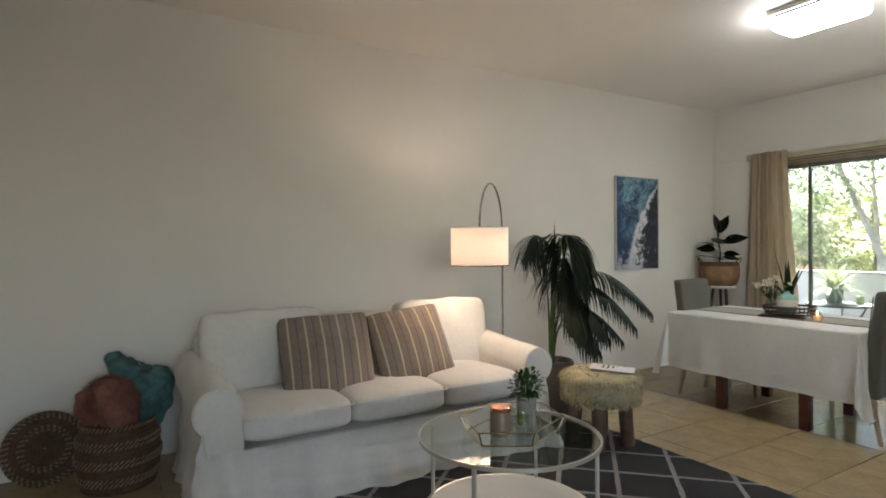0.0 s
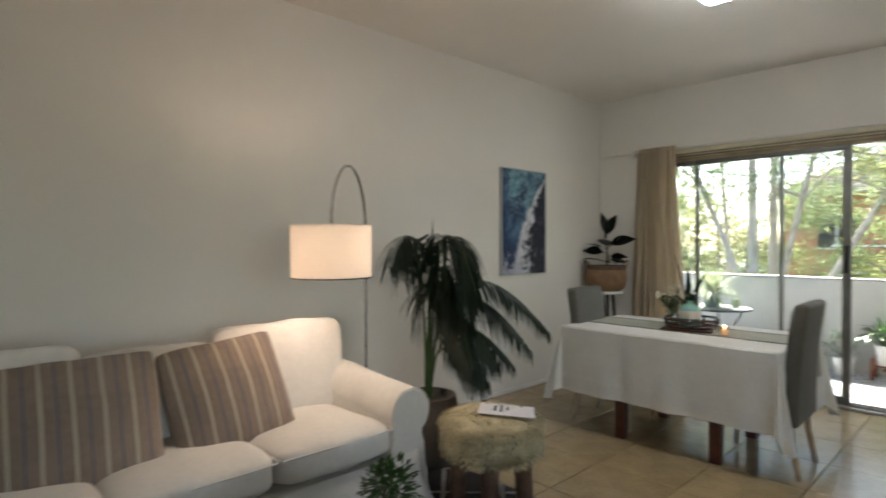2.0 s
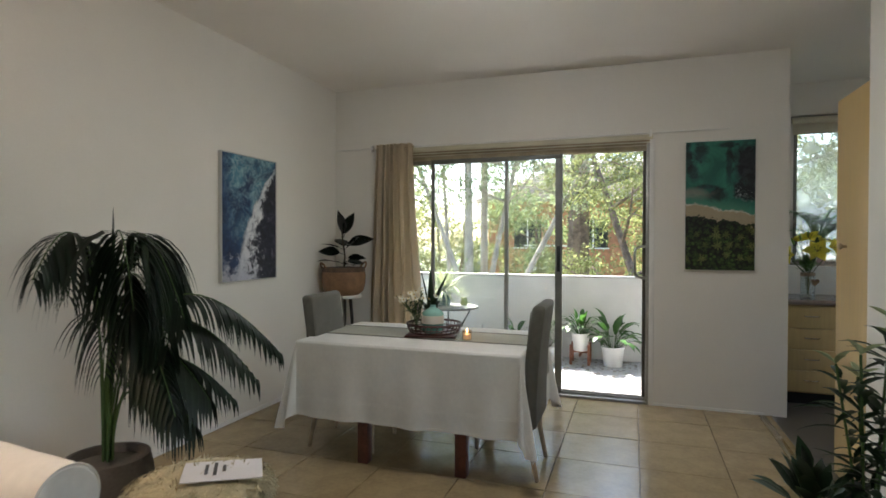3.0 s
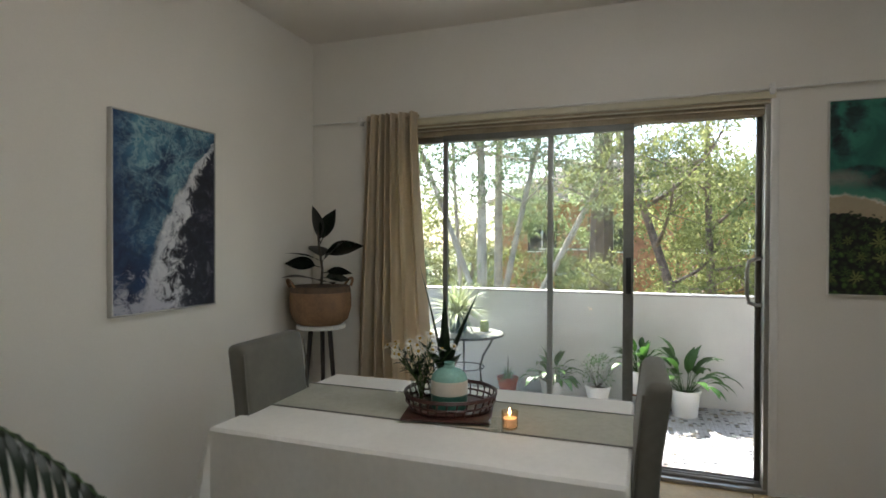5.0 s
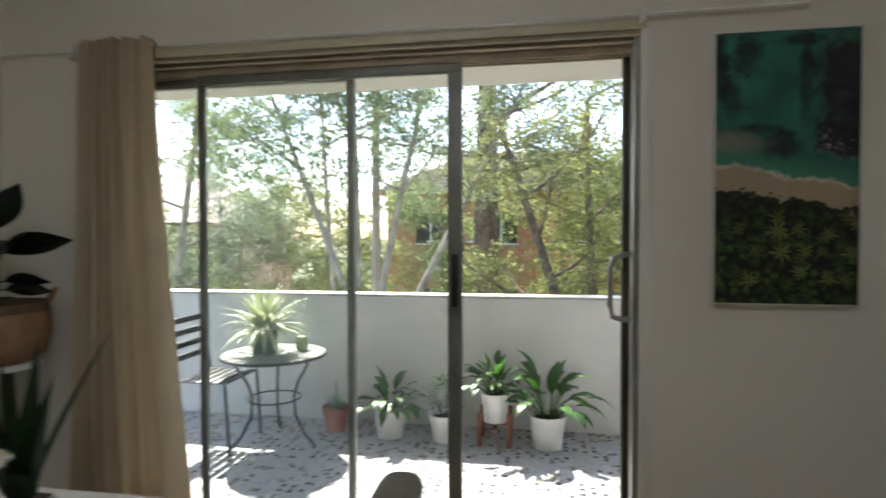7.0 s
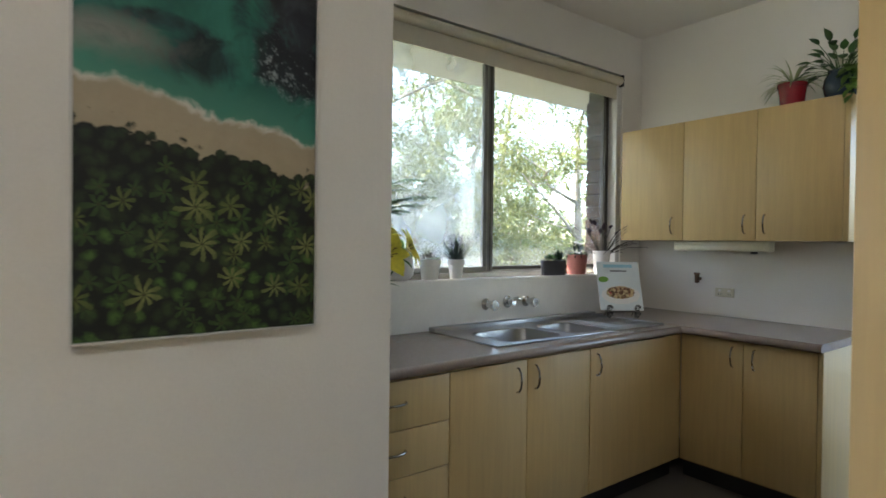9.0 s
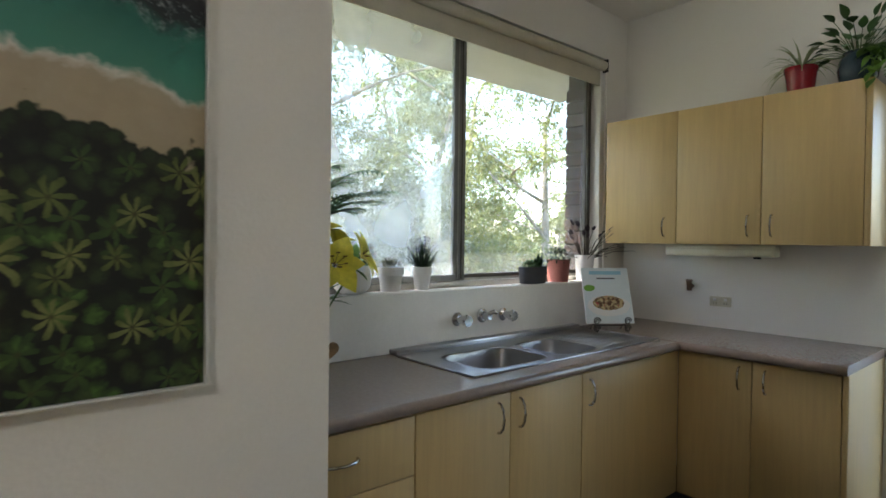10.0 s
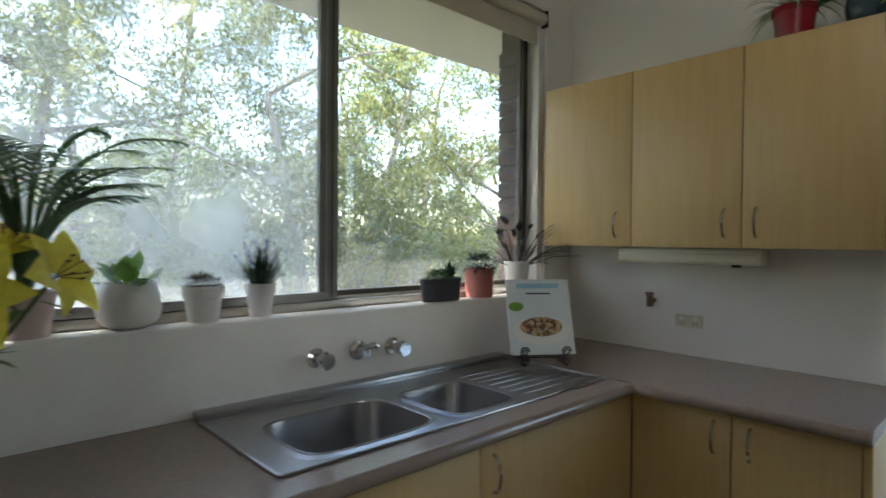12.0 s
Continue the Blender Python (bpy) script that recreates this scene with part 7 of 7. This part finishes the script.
# ---- balcony ----
PX = 8.15
struct("balcony_slab", boxm(6.602, 0.302, -0.25, PX + 0.15, 5.4, -0.008), M["pale_grout"], "bed of the balcony floor", "floor")
struct("balcony_parapet", boxm(PX, 0.302, -0.25, PX + 0.14, 5.4, 0.93, bevel=0.008), M["render"], "white rendered balcony parapet", "parapet")
struct("balcony_parapet_cap", boxm(PX - 0.015, 0.302, 0.93, PX + 0.155, 5.4, 0.948, bevel=0.006), surf("grey_cap", (0.50, 0.49, 0.47), 0.8, var=0.2, scale=8, bump=0.3), "grey capping on the parapet", "trim")
struct("balcony_end_wall", boxm(6.602, 5.4, -0.25, PX + 0.15, 5.55, 2.5), M["render"], "white rendered wall at the balcony's end", "wall")
struct("balcony_ceiling", boxm(6.602, 0.302, 2.52, 8.42, 5.6, 2.72), M["ceiling"], "white underside of the slab above the balcony", "ceiling")
struct("outer_wall_head", boxm(6.602, 0.302, 2.2, 6.61, 1.1, 2.52), M["render"], "white rendered wall", "wall")

# mosaic: chips laid in rows, a share of them dark
rng = random.Random(64)
verts, faces, mats, row = [], [], [], 0
y = 0.31
while y < 5.0:
    x = 6.615 + rng.uniform(0, 0.04)
    wrow, row, idx = 0.030, row + 1, 0
    while x < PX - 0.03:
        L = 0.030 if rng.random() < 0.7 else 0.061
        idx += 1
        h = 0.0015 * rng.random()
        i = len(verts)
        a, b, c, d = x + 0.0015, x + L - 0.0015, y + 0.0015, y + wrow - 0.0015
        verts += [(a, c, -0.008), (b, c, -0.008), (b, d, -0.008), (a, d, -0.008), (a, c, h), (b, c, h), (b, d, h), (a, d, h)]
        faces += [(i + 4, i + 5, i + 6, i + 7), (i, i + 1, i + 5, i + 4), (i + 1, i + 2, i + 6, i + 5), (i + 2, i + 3, i + 7, i + 6), (i + 3, i, i + 4, i + 7)]
        r = rng.random()
        mats += [1 if (row % 2 and idx % 2 and L < 0.04 and r < 0.62) else (2 if r < 0.12 else 0)] * 5
        x += L
    y += wrow
me = bpy.data.meshes.new("mosaic_floor")
me.from_pydata(verts, [], faces)
me.materials.append(M["mosaic"])
me.materials.append(surf("dark_chip", (0.07, 0.075, 0.09), 0.4, var=0.2, island=0.5))
me.materials.append(surf("buff_chip", (0.33, 0.30, 0.25), 0.45, var=0.2, island=0.3))
me.polygons.foreach_set("material_index", mats)
mf = tagged(new("mosaic_floor", me), "small pale and dark mosaic tiles on the balcony floor", "mosaic floor", kind="stuff")


def balcony_pot(name, label, x, y, r0, r1, h, mat, z=0.003, m=None):
    t = thing(name, label, "potted plant", pose(x, y, z), "pots on the balcony")
    part("pot", lathem(pot_profile(r0, r1, h, 0.008, 0.005), 28), mat, t)
    part("soil", lathem([(r1 * 0.9, h * 0.84), (r1 * 0.3, h * 0.88)], 20), M["soil"], t)
    return t


t = balcony_pot("spider_plant", "spider plant in a terracotta pot on the balcony floor", 7.90, 2.93, 0.065, 0.092, 0.175, M["terracotta"])
part("foliage", tuft(random.Random(61), 34, 0.17, 0.014, (30, 85), 1.4, 0.03, 0.15, 0.55, 6), M["leaf_spider"], t)
part("hanger", tubem([(0.05, 0, 0.17), (0.01, 0, 0.36), (-0.05, 0, 0.17)], 0.003, 5), M["wrought_top"], t)


def lily_leaves(t, seed, z, count, reach, size):
    lv, stt = stalked(random.Random(seed), count, reach, (30, 85), size, 0.36, z, 1.5, 0.03)
    part("leaves", lv, M["leaf_sunny"], t)
    part("stalk", stt, M["green_stem"], t)


t = balcony_pot("peace_lily", "leafy green plant in a white pot on the balcony floor", 7.86, 2.52, 0.085, 0.105, 0.19, M["white_pot"])
lily_leaves(t, 62, 0.16, 44, 0.19, 0.15)
t = balcony_pot("variegated_shrub", "airy variegated shrub in a white pot on the balcony floor", 7.84, 2.14, 0.075, 0.10, 0.18, M["white_pot"])
part("leaves", bushy(bmesh.new(), random.Random(63), (0, 0, 0.30), (0.15, 0.15, 0.15), 260, 0.036, 0.45), M["leaf_spider"], t)
bm = bmesh.new()
for k in range(14):
    a, e = k * 0.9, 0.9 + 0.05 * (k % 5)
    tube(bm, [(0, 0, 0.15), Vector((0, 0, 0.15)) + ball(a, e) * 0.27], 0.0025, 5, taper=0.001)
part("twigs", bm, M["stem"], t)
sd_ = thing("wooden_pot_stand", "small red-brown wooden plant stand on the balcony", "plant stand", pose(7.86, 1.80, 0.003))
for sx in (-1, 1):
    for sy_ in (-1, 1):
        part("leg", boxm(sx * 0.095 - 0.014, sy_ * 0.095 - 0.014, 0, sx * 0.095 + 0.014, sy_ * 0.095 + 0.014, 0.22, bevel=0.004), M["wood_stand"], sd_)
for a in (0, 90):
    part("crosspiece", boxm(-0.09, -0.012, 0.09, 0.09, 0.012, 0.115, bevel=0.003), M["wood_stand"], sd_, "", pose(0, 0, 0.002 * (a > 0) * 13, 0, 0, a))
t = balcony_pot("fern", "green fern-like plant in a white pot on a wooden stand", 7.86, 1.80, 0.075, 0.092, 0.19, M["white_pot"], 0.146)
lily_leaves(t, 65, 0.16, 50, 0.20, 0.13)
t = balcony_pot("peace_lily", "large peace lily in a white pot on the balcony floor", 7.84, 1.46, 0.095, 0.115, 0.21, M["white_pot"])
lily_leaves(t, 66, 0.18, 40, 0.27, 0.22)

# round metal table and chair
bt = thing("bistro_table", "round weathered metal bistro table with curved iron legs", "garden table", pose(7.62, 3.25, 0.003))
part("tabletop", lathem([(0.33, 0.585), (0.335, 0.59), (0.335, 0.60), (0.32, 0.604), (0.02, 0.604)], 48), M["wrought_top"], bt)
part("rim", torus(bmesh.new(), 0.334, 0.011, 0.590, 48, 8), M["iron"], bt)
part("ring", torus(bmesh.new(), 0.17, 0.006, 0.30, 40, 6), M["iron"], bt)
for k in range(3):
    a = radians(20 + 120 * k)
    c, s_ = math.cos(a), math.sin(a)
    pts = [(r * c, r * s_, z) for r, z in ((0.27, 0.58), (0.25, 0.53), (0.18, 0.42), (0.15, 0.32), (0.16, 0.20), (0.23, 0.08), (0.29, 0.03), (0.31, 0.0))]
    part("leg", tubem(pts, 0.010, 8), M["iron"], bt)
t = thing("spider_plant", "big pale spider plant in a green pot on the table", "potted plant", pose(7.58, 3.30, 0.608))
part("pot", lathem(pot_profile(0.075, 0.09, 0.16), 28), surf("green_glass_pot", (0.03, 0.10, 0.075), 0.15, var=0.2), t)
part("foliage", tuft(random.Random(67), 150, 0.37, 0.022, (18, 88), 1.5, 0.03, 0.14, 0.55, 8), M["leaf_pale"], t)
t = thing("jam_jar", "small pale ceramic jar on the bistro table", "jar", pose(7.72, 3.10, 0.608))
part("jar", lathem([(0.035, 0), (0.04, 0.01), (0.04, 0.07), (0.03, 0.09), (0.02, 0.09)], 20), M["leaf_pale"], t)
bc = thing("bistro_chair", "black slatted metal bistro chair on the balcony", "garden chair", pose(7.55, 3.62, 0.003))
for sx in (-1, 1):
    part("back_post", tubem([(sx * 0.2, 0.22, 0), (sx * 0.2, 0.18, 0.45), (sx * 0.2, 0.24, 0.86)], 0.011, 8), M["iron"], bc)
    part("front_leg", tubem([(sx * 0.2, -0.2, 0), (sx * 0.2, -0.17, 0.44)], 0.011, 8), M["iron"], bc)
for k in range(6):
    part("seat_slat", boxm(-0.2, -0.18 + 0.06 * k, 0.445, 0.2, -0.135 + 0.06 * k, 0.455, bevel=0.002), M["iron"], bc)
for k in range(4):
    part("back_slat", boxm(-0.2, 0.195 + 0.008 * k, 0.56 + 0.08 * k, 0.2, 0.205 + 0.008 * k, 0.60 + 0.08 * k, bevel=0.002), M["iron"], bc)

# ---- outside the kitchen window ----
PIER = -2.402                      # face of the brick return beside the window
struct("brick_return", boxm(KX + 0.132, KS - 0.24, -3.4, 7.825, PIER - 0.006, 2.508), M["mortar"], "mortar core of the brown brick pier", "wall")
struct("eave", boxm(KX + 0.132, -3.2, 2.545, 8.50, 0.30, 2.67, bevel=0.01), M["ceiling"], "white eave lining above the kitchen window", "eave")
struct("outer_sill", boxm(KX + 0.132, WY0 + 0.03, SILL - 0.06, 7.83, WY1, SILL + 0.01, bevel=0.006), M["brick_brown"], "brown brick outer sill", "sill")
# side yard beyond the kitchen doorway
struct("landing", boxm(4.6, -4.4, -0.25, 6.6, KS - 0.2, -0.02), M["mosaic"], "pale landing floor beyond the doorway", "floor")
struct("landing_wall", boxm(4.6, -4.5, -0.25, 6.6, -4.4, 1.0), M["render"], "white rendered parapet beyond the doorway", "wall")

# ---- garden ----
GZ = -3.3
bm = sheet(lambda u, v: (8.6 + 700 * u ** 2.2, -500 + 1000 * v, GZ + 0.05 * math.sin(u * 40) * (u < 0.2)), 40, 60)
struct("ground", bm, M["ground"], "grassy ground below the balcony", "ground")


def limb(bm, a, b, r0, r1, rng, bend=0.12, n=5):
    a, b = Vector(a), Vector(b)
    L = (b - a).length
    off = Vector((rng.gauss(0, bend), rng.gauss(0, bend), rng.gauss(0, bend * 0.4))) * L
    pts = [a.lerp(b, k / n) + off * math.sin(math.pi * k / n) for k in range(n + 1)]
    tube(bm, pts, r0, 9, taper=r1)
    return pts


def crown_mesh(name, rng, centres, size, per, mat):
    """Many small leaves in loose clumps round the twig ends."""
    g = np.random.default_rng(rng.randrange(10 ** 6))
    vs, fs = [], []
    base = 0
    for c, rad in centres:
        n = int(0.78 * per * (rad / 0.9) ** 2)
        twigs = g.normal(size=(max(6, int(16 * rad / 0.9)), 3)) * np.array([1, 1, 0.7])
        twigs /= np.linalg.norm(twigs, axis=1)[:, None]
        d = twigs[g.integers(0, len(twigs), n)]
        along = (0.15 + 0.85 * g.random((n, 1))) * rad
        p = np.array(c) + d * along + np.array([0, 0, -0.25]) * along ** 2 / rad + g.normal(size=(n, 3)) * 0.085 * rad
        ax = d * 0.7 + g.normal(size=(n, 3)) * 0.8 + np.array([0, 0, -0.7])
        ax /= np.linalg.norm(ax, axis=1)[:, None]
        sd = np.cross(ax, g.normal(size=(n, 3)))
        sd /= np.linalg.norm(sd, axis=1)[:, None]
        L = size * (0.6 + 0.8 * g.random((n, 1)))
        w = L * 0.19
        q = np.stack([p, p + ax * L * 0.45 + sd * w, p + ax * L, p + ax * L * 0.45 - sd * w], axis=1).reshape(-1, 3)
        vs.append(q)
        fs.append(np.arange(n * 4).reshape(-1, 4) + base)
        base += n * 4
    me_ = bpy.data.meshes.new(name)
    me_.from_pydata(np.concatenate(vs).tolist(), [], np.concatenate(fs).tolist())
    me_.materials.append(mat)
    return me_


def tree(label, x, y, trunks, mat_bark, mat_leaf, crown_r, crown_z, clumps, seed, size=0.085, per=600, clump_r=(0.5, 1.0), reach=1.0, low=4):
    """trunks: (foot x, foot y, top x, top y, height, radius) each."""
    rng = random.Random(seed)
    t = thing("tree", label, "tree", pose(x, y, GZ))
    tips = []
    for x0, y0, lx, ly, hgt, r in trunks:
        bm = bmesh.new()
        pts = limb(bm, (x0, y0, -0.1), (lx, ly, hgt), r, r * 0.35, rng, 0.015, 9)
        for k in range(7):
            p = pts[low + k % (10 - low)]
            a = rng.uniform(0, 6.283)
            L = rng.uniform(1.2, 2.6) * reach
            e = p + Vector((math.cos(a) * L, math.sin(a) * L, rng.uniform(0.3, 1.4) * reach))
            sub = limb(bm, p, e, r * 0.28, r * 0.10, rng, 0.10, 7)
            tips.append(e)
            for j in range(4):
                a2 = rng.uniform(0, 6.283)
                q = sub[rng.randrange(2, 7)]
                e2 = q + Vector((math.cos(a2), math.sin(a2), rng.uniform(-0.3, 0.8))) * rng.uniform(0.5, 1.1) * reach
                limb(bm, q, e2, r * 0.10, r * 0.03, rng, 0.12, 5)
                tips.append(e2)
        part("trunk", bm, mat_bark, t)
    centres = [(tuple(e), rng.uniform(*clump_r) * 0.8) for e in tips]
    for k in range(clumps):
        a, rr = rng.uniform(0, 6.283), crown_r * math.sqrt(rng.random())
        centres.append(((rr * math.cos(a), rr * math.sin(a), rng.uniform(*crown_z)), rng.uniform(*clump_r)))
    cr = new("crown", crown_mesh("crown", rng, centres, size, per, mat_leaf))
    cr.parent = t
    return t


tree("tall pale-barked gum tree with several slanting trunks", 15.2, 5.3, ((0, -1.2, -0.3, 2.2, 9.0, 0.095), (0, 0, 0.1, 0.1, 10.0, 0.16), (0.4, 0.3, 0.5, 0.9, 8.5, 0.08)), M["bark_pale"], M["crown_a"], 3.2, (6.0, 9.5), 19, 101, low=6)
# third trunk and high crown are out of view, added to block kitchen sun
tree("pale forked gum tree with an added high crown that shades the kitchen", 16.0, 4.9, ((0, 0.6, -0.2, -1.2, 8.5, 0.11), (0, 1.0, 0.2, -3.4, 8.5, 0.11), (0.8, 0.3, 0.3, -0.2, 17.0, 0.13)), M["bark_pale"], M["crown_c"], 2.3, (13.0, 18.6), 80, 102, low=6)
tree("thick rough-barked tree rising past the roof", 19.0, 2.95, ((0, 0, 0.1, -0.1, 14.0, 0.42),), M["bark"], M["crown_c"], 3.2, (8.5, 12.0), 8, 103)
tree("spreading olive-green tree with curved limbs", 15.5, 0.1, ((0, 0, -0.5, 2.2, 7.0, 0.15), (0, 0, 0.3, -1.6, 7.0, 0.18), (0, 0, 0.6, 0.4, 7.5, 0.13)), M["bark"], M["crown_b"], 3.2, (5.2, 9.0), 20, 104, 0.075, 780)
tree("dense green tree beside the house", 14.2, -5.6, ((0, 0, 0.2, 1.4, 7.0, 0.14), (0, 0, -0.3, -1.2, 7.5, 0.13)), M["bark_pale"], M["crown_b"], 3.0, (2.6, 8.4), 46, 105, 0.080, 1150)
tree("grey-green tree with a light crown", 17.0, -8.8, ((0, 0, 0.5, 1.2, 8.0, 0.16), (0, 0, -0.6, -1.0, 8.5, 0.14)), M["bark_pale"], M["crown_a"], 3.6, (2.4, 10.0), 44, 106, 0.085, 1000)
tree("leafy tree overhanging the side yard", 12.6, -8.6, ((0, 0, 0.2, 0.3, 7.0, 0.14),), M["bark_pale"], M["crown_b"], 2.6, (2.0, 7.0), 26, 107, 0.08, 1300)
tree("green tree at the corner of the lot", 15.8, 10.2, ((0, 0, 0.2, -1.0, 8.0, 0.14), (0, 0, -0.3, 0.9, 7.0, 0.12)), M["bark_pale"], M["crown_c"], 3.2, (4.0, 9.5), 34, 108)
tree("tall feathery gum tree beyond the kitchen window", 16.6, -2.6, ((0, 0, 0.4, 0.8, 9.5, 0.12), (0, 0.2, -0.3, -1.1, 9.0, 0.10)), M["bark_pale"], M["crown_a"], 3.1, (3.5, 11.0), 48, 109, 0.085, 1000, low=4)
# airy trees in the middle distance
for k, (x, y, mt) in enumerate(((20.5, 7.6, "crown_b"), (21.5, 4.2, "crown_a"), (20.8, 0.4, "crown_b"), (20.0, -3.2, "crown_a"), (21.0, 11.5, "crown_c"), (20.5, 15.5, "crown_a"), (19.0, -12.0, "crown_b"), (22.0, -7.0, "crown_c"))):
    tree("leafy young tree in the middle of the garden", x, y, ((0, 0, 0.3, 0.5, 6.0, 0.09), (0, 0, -0.4, -0.8, 5.5, 0.08)), M["bark"], M[mt], 2.3, ((5.4, 8.4) if k in (1, 2) else (2.6, 7.2)), (7 if k in (1, 2) else 13), 160 + k, 0.11, 430, (0.6, 1.1), 0.8)
# low shrubs that fill the view over the parapet
for k, (x, y, r, top) in enumerate(((14.8, 5.6, 1.5, 3.5), (15.6, 9.0, 1.7, 3.5), (13.8, -3.2, 1.9, 4.9), (14.6, -7.2, 2.0, 4.8), (14.4, -0.9, 1.7, 4.4), (13.2, -5.3, 1.7, 4.7), (15.2, -9.6, 2.0, 4.9), (17.0, -5.0, 2.2, 5.2))):
    rg = random.Random(120 + k)
    s_ = thing("shrub", "rounded green garden shrub below the trees", "shrub", pose(x, y, GZ), "shrubs in the garden")
    bm = bmesh.new()
    cs = []
    for j in range(9 if top < 4 else 15):
        a = rg.uniform(0, 6.283)
        e = Vector((math.cos(a) * r * 0.7 * rg.random(), math.sin(a) * r * 0.7 * rg.random(), rg.uniform(1.2, top)))
        limb(bm, (0, 0, -0.1), e, 0.05, 0.015, rg, 0.08, 5)
        cs += [(tuple(e), rg.uniform(0.6, 0.95)), ((e.x * 1.2, e.y * 1.2, e.z * 0.6), rg.uniform(0.6, 0.9))]
    part("branches", bm, M["bark"], s_)
    c_ = new("foliage", crown_mesh("foliage", rg, cs, 0.12, 620, M[("crown_a", "crown_b", "crown_c")[k % 3]]))
    c_.parent = s_
# woods that close the view
g_ = random.Random(140)
cs = []
for k in range(150):
    a = radians(-75 + 150 * k / 150)
    R = g_.uniform(36, 52)
    cs.append(((4 + R * math.cos(a), 1 + R * math.sin(a), GZ + g_.uniform(0.3, 4.2)), g_.uniform(1.4, 2.4)))
me = crown_mesh("far_woods", g_, cs, 0.55, 130, M["crown_c"])
tagged(new("far_woods", me), "distant grey-green woods behind the houses", "woods", kind="stuff")


# the flats opposite
def build_flats():
    hb = thing("apartment_building", "two-storey orange brick flats with balconies and a tiled roof", "building", pose(26.0, 0.5, GZ))
    part("wall", boxm(0, -3.5, 0, 8, 7, 6.5), M["brick_orange"], hb)
    bm = bmesh.new()
    v = [bm.verts.new(p) for p in ((-0.7, -4.1, 6.4), (-0.7, 7.6, 6.4), (8.7, 7.6, 6.4), (8.7, -4.1, 6.4), (4, -0.5, 8.6), (4, 4, 8.6))]
    for f in ((0, 1, 5, 4), (2, 3, 4, 5), (0, 4, 3), (1, 2, 5), (0, 3, 2, 1)):
        bm.faces.new([v[i] for i in f])
    roof = part("roof", bm, M["roof_tile"], hb)
    for k in range(12):
        z = 6.45 + 2.1 * k / 12
        x = -0.66 + 4.6 * k / 12
        part("tile_course", boxm(x, -3.9 + 0.29 * k, z + 0.02, x + 0.10, 7.4 - 0.29 * k, z + 0.09), M["roof_tile"], roof)
    for fl_ in (0, 1):
        z = 0.5 + 3.0 * fl_
        for k, y in enumerate((-2.4, -0.8, 2.4, 5.2)):
            w = part("window", boxm(-0.03, y - 0.6, z + 0.9, 0.02, y + 0.6, z + 2.1), M["black"], hb, "dark window")
            part("frame", boxm(-0.06, y - 0.66, z + 0.84, -0.031, y + 0.66, z + 0.9), M["white_gloss"], w)
            part("mullion", boxm(-0.06, y - 0.03, z + 0.9, -0.031, y + 0.03, z + 2.1), M["white_gloss"], w)
        for y in (-1.6, 3.8):
            b = part("balcony", boxm(-1.4, y - 1.3, z - 0.1, -0.001, y + 1.3, z + 0.05), M["render"], hb, "concrete balcony")
            part("rail", boxm(-1.4, y - 1.3, z + 0.95, -1.35, y + 1.3, z + 1.02), M["white_gloss"], b)
            for j in range(20):
                part("baluster", boxm(-1.39, y - 1.28 + 0.134 * j, z + 0.05, -1.365, y - 1.25 + 0.134 * j, z + 0.95), M["wood_stand"], b)
    return hb


build_flats()
h2 = thing("house", "cream rendered house with a tiled roof beyond the trees", "building", pose(25, 17, GZ))
part("wall", boxm(-4, -4, 0, 4, 4, 5.2), surf("cream_render", (0.55, 0.46, 0.36), 0.9, var=0.1), h2)
bm = bmesh.new()
v = [bm.verts.new(p) for p in ((-4.6, -4.6, 5.15), (-4.6, 4.6, 5.15), (4.6, 4.6, 5.15), (4.6, -4.6, 5.15), (0, -2, 7.2), (0, 2, 7.2))]
for f in ((0, 1, 5, 4), (2, 3, 4, 5), (0, 4, 3), (1, 2, 5), (0, 3, 2, 1)):
    bm.faces.new([v[i] for i in f])
part("roof", bm, M["roof_tile"], h2)
for z in (1.2, 3.6):
    for y in (-2.4, 0, 2.4):
        part("window", boxm(-4.04, y - 0.5, z, -3.99, y + 0.5, z + 1.2), M["black"], h2, "dark window")


# ---- bricks of the outer pier, floor tiles ----
pier = bpy.data.objects["brick_return"]
me = finish("brick", boxm(-0.078, -0.055, -0.038, 0.078, 0.004, 0.038, bevel=0.004, seg=1), M["brick_brown"], False)
for k in range(42):
    b = new("brick", me)
    b.parent = pier
    b.matrix_basis = pose(7.757 + random.uniform(-0.002, 0.002) + (0.004 if k % 2 else 0), PIER, -1.2 + 0.086 * k, 0, 0, random.uniform(-0.6, 0.6))

T = 0.485
me = finish("tile", boxm(-T / 2 + 0.0022, -T / 2 + 0.0022, -0.011, T / 2 - 0.0022, T / 2 - 0.0022, 0.0, bevel=0.0018, seg=1), M["tile"], False)
for i in range(-15, 3):
    for j in range(-9, 7):
        x, y = 5.56 + T * (i + 0.5), 1.21 + T * (j + 0.5)
        if x > EAST - 0.1 or y > NORTH + 0.1 or x < WEST or y < -3.4:
            continue
        if x > 3.9 and y < 0.33:
            continue
        t = new("tile", me)
        t.parent = floor
        t.matrix_basis = pose(x, y, random.uniform(-0.0006, 0.0006), random.gauss(0, 0.03), random.gauss(0, 0.03), random.choice((0, 90, 180, 270)))
# cut tiles along the door and the entrance
bm = boxm(6.532, 0.336, -0.011, 6.447, NORTH, -0.0005)
struct("tile_border", bm, M["tile"], "cut beige tiles along the glass door", "floor")
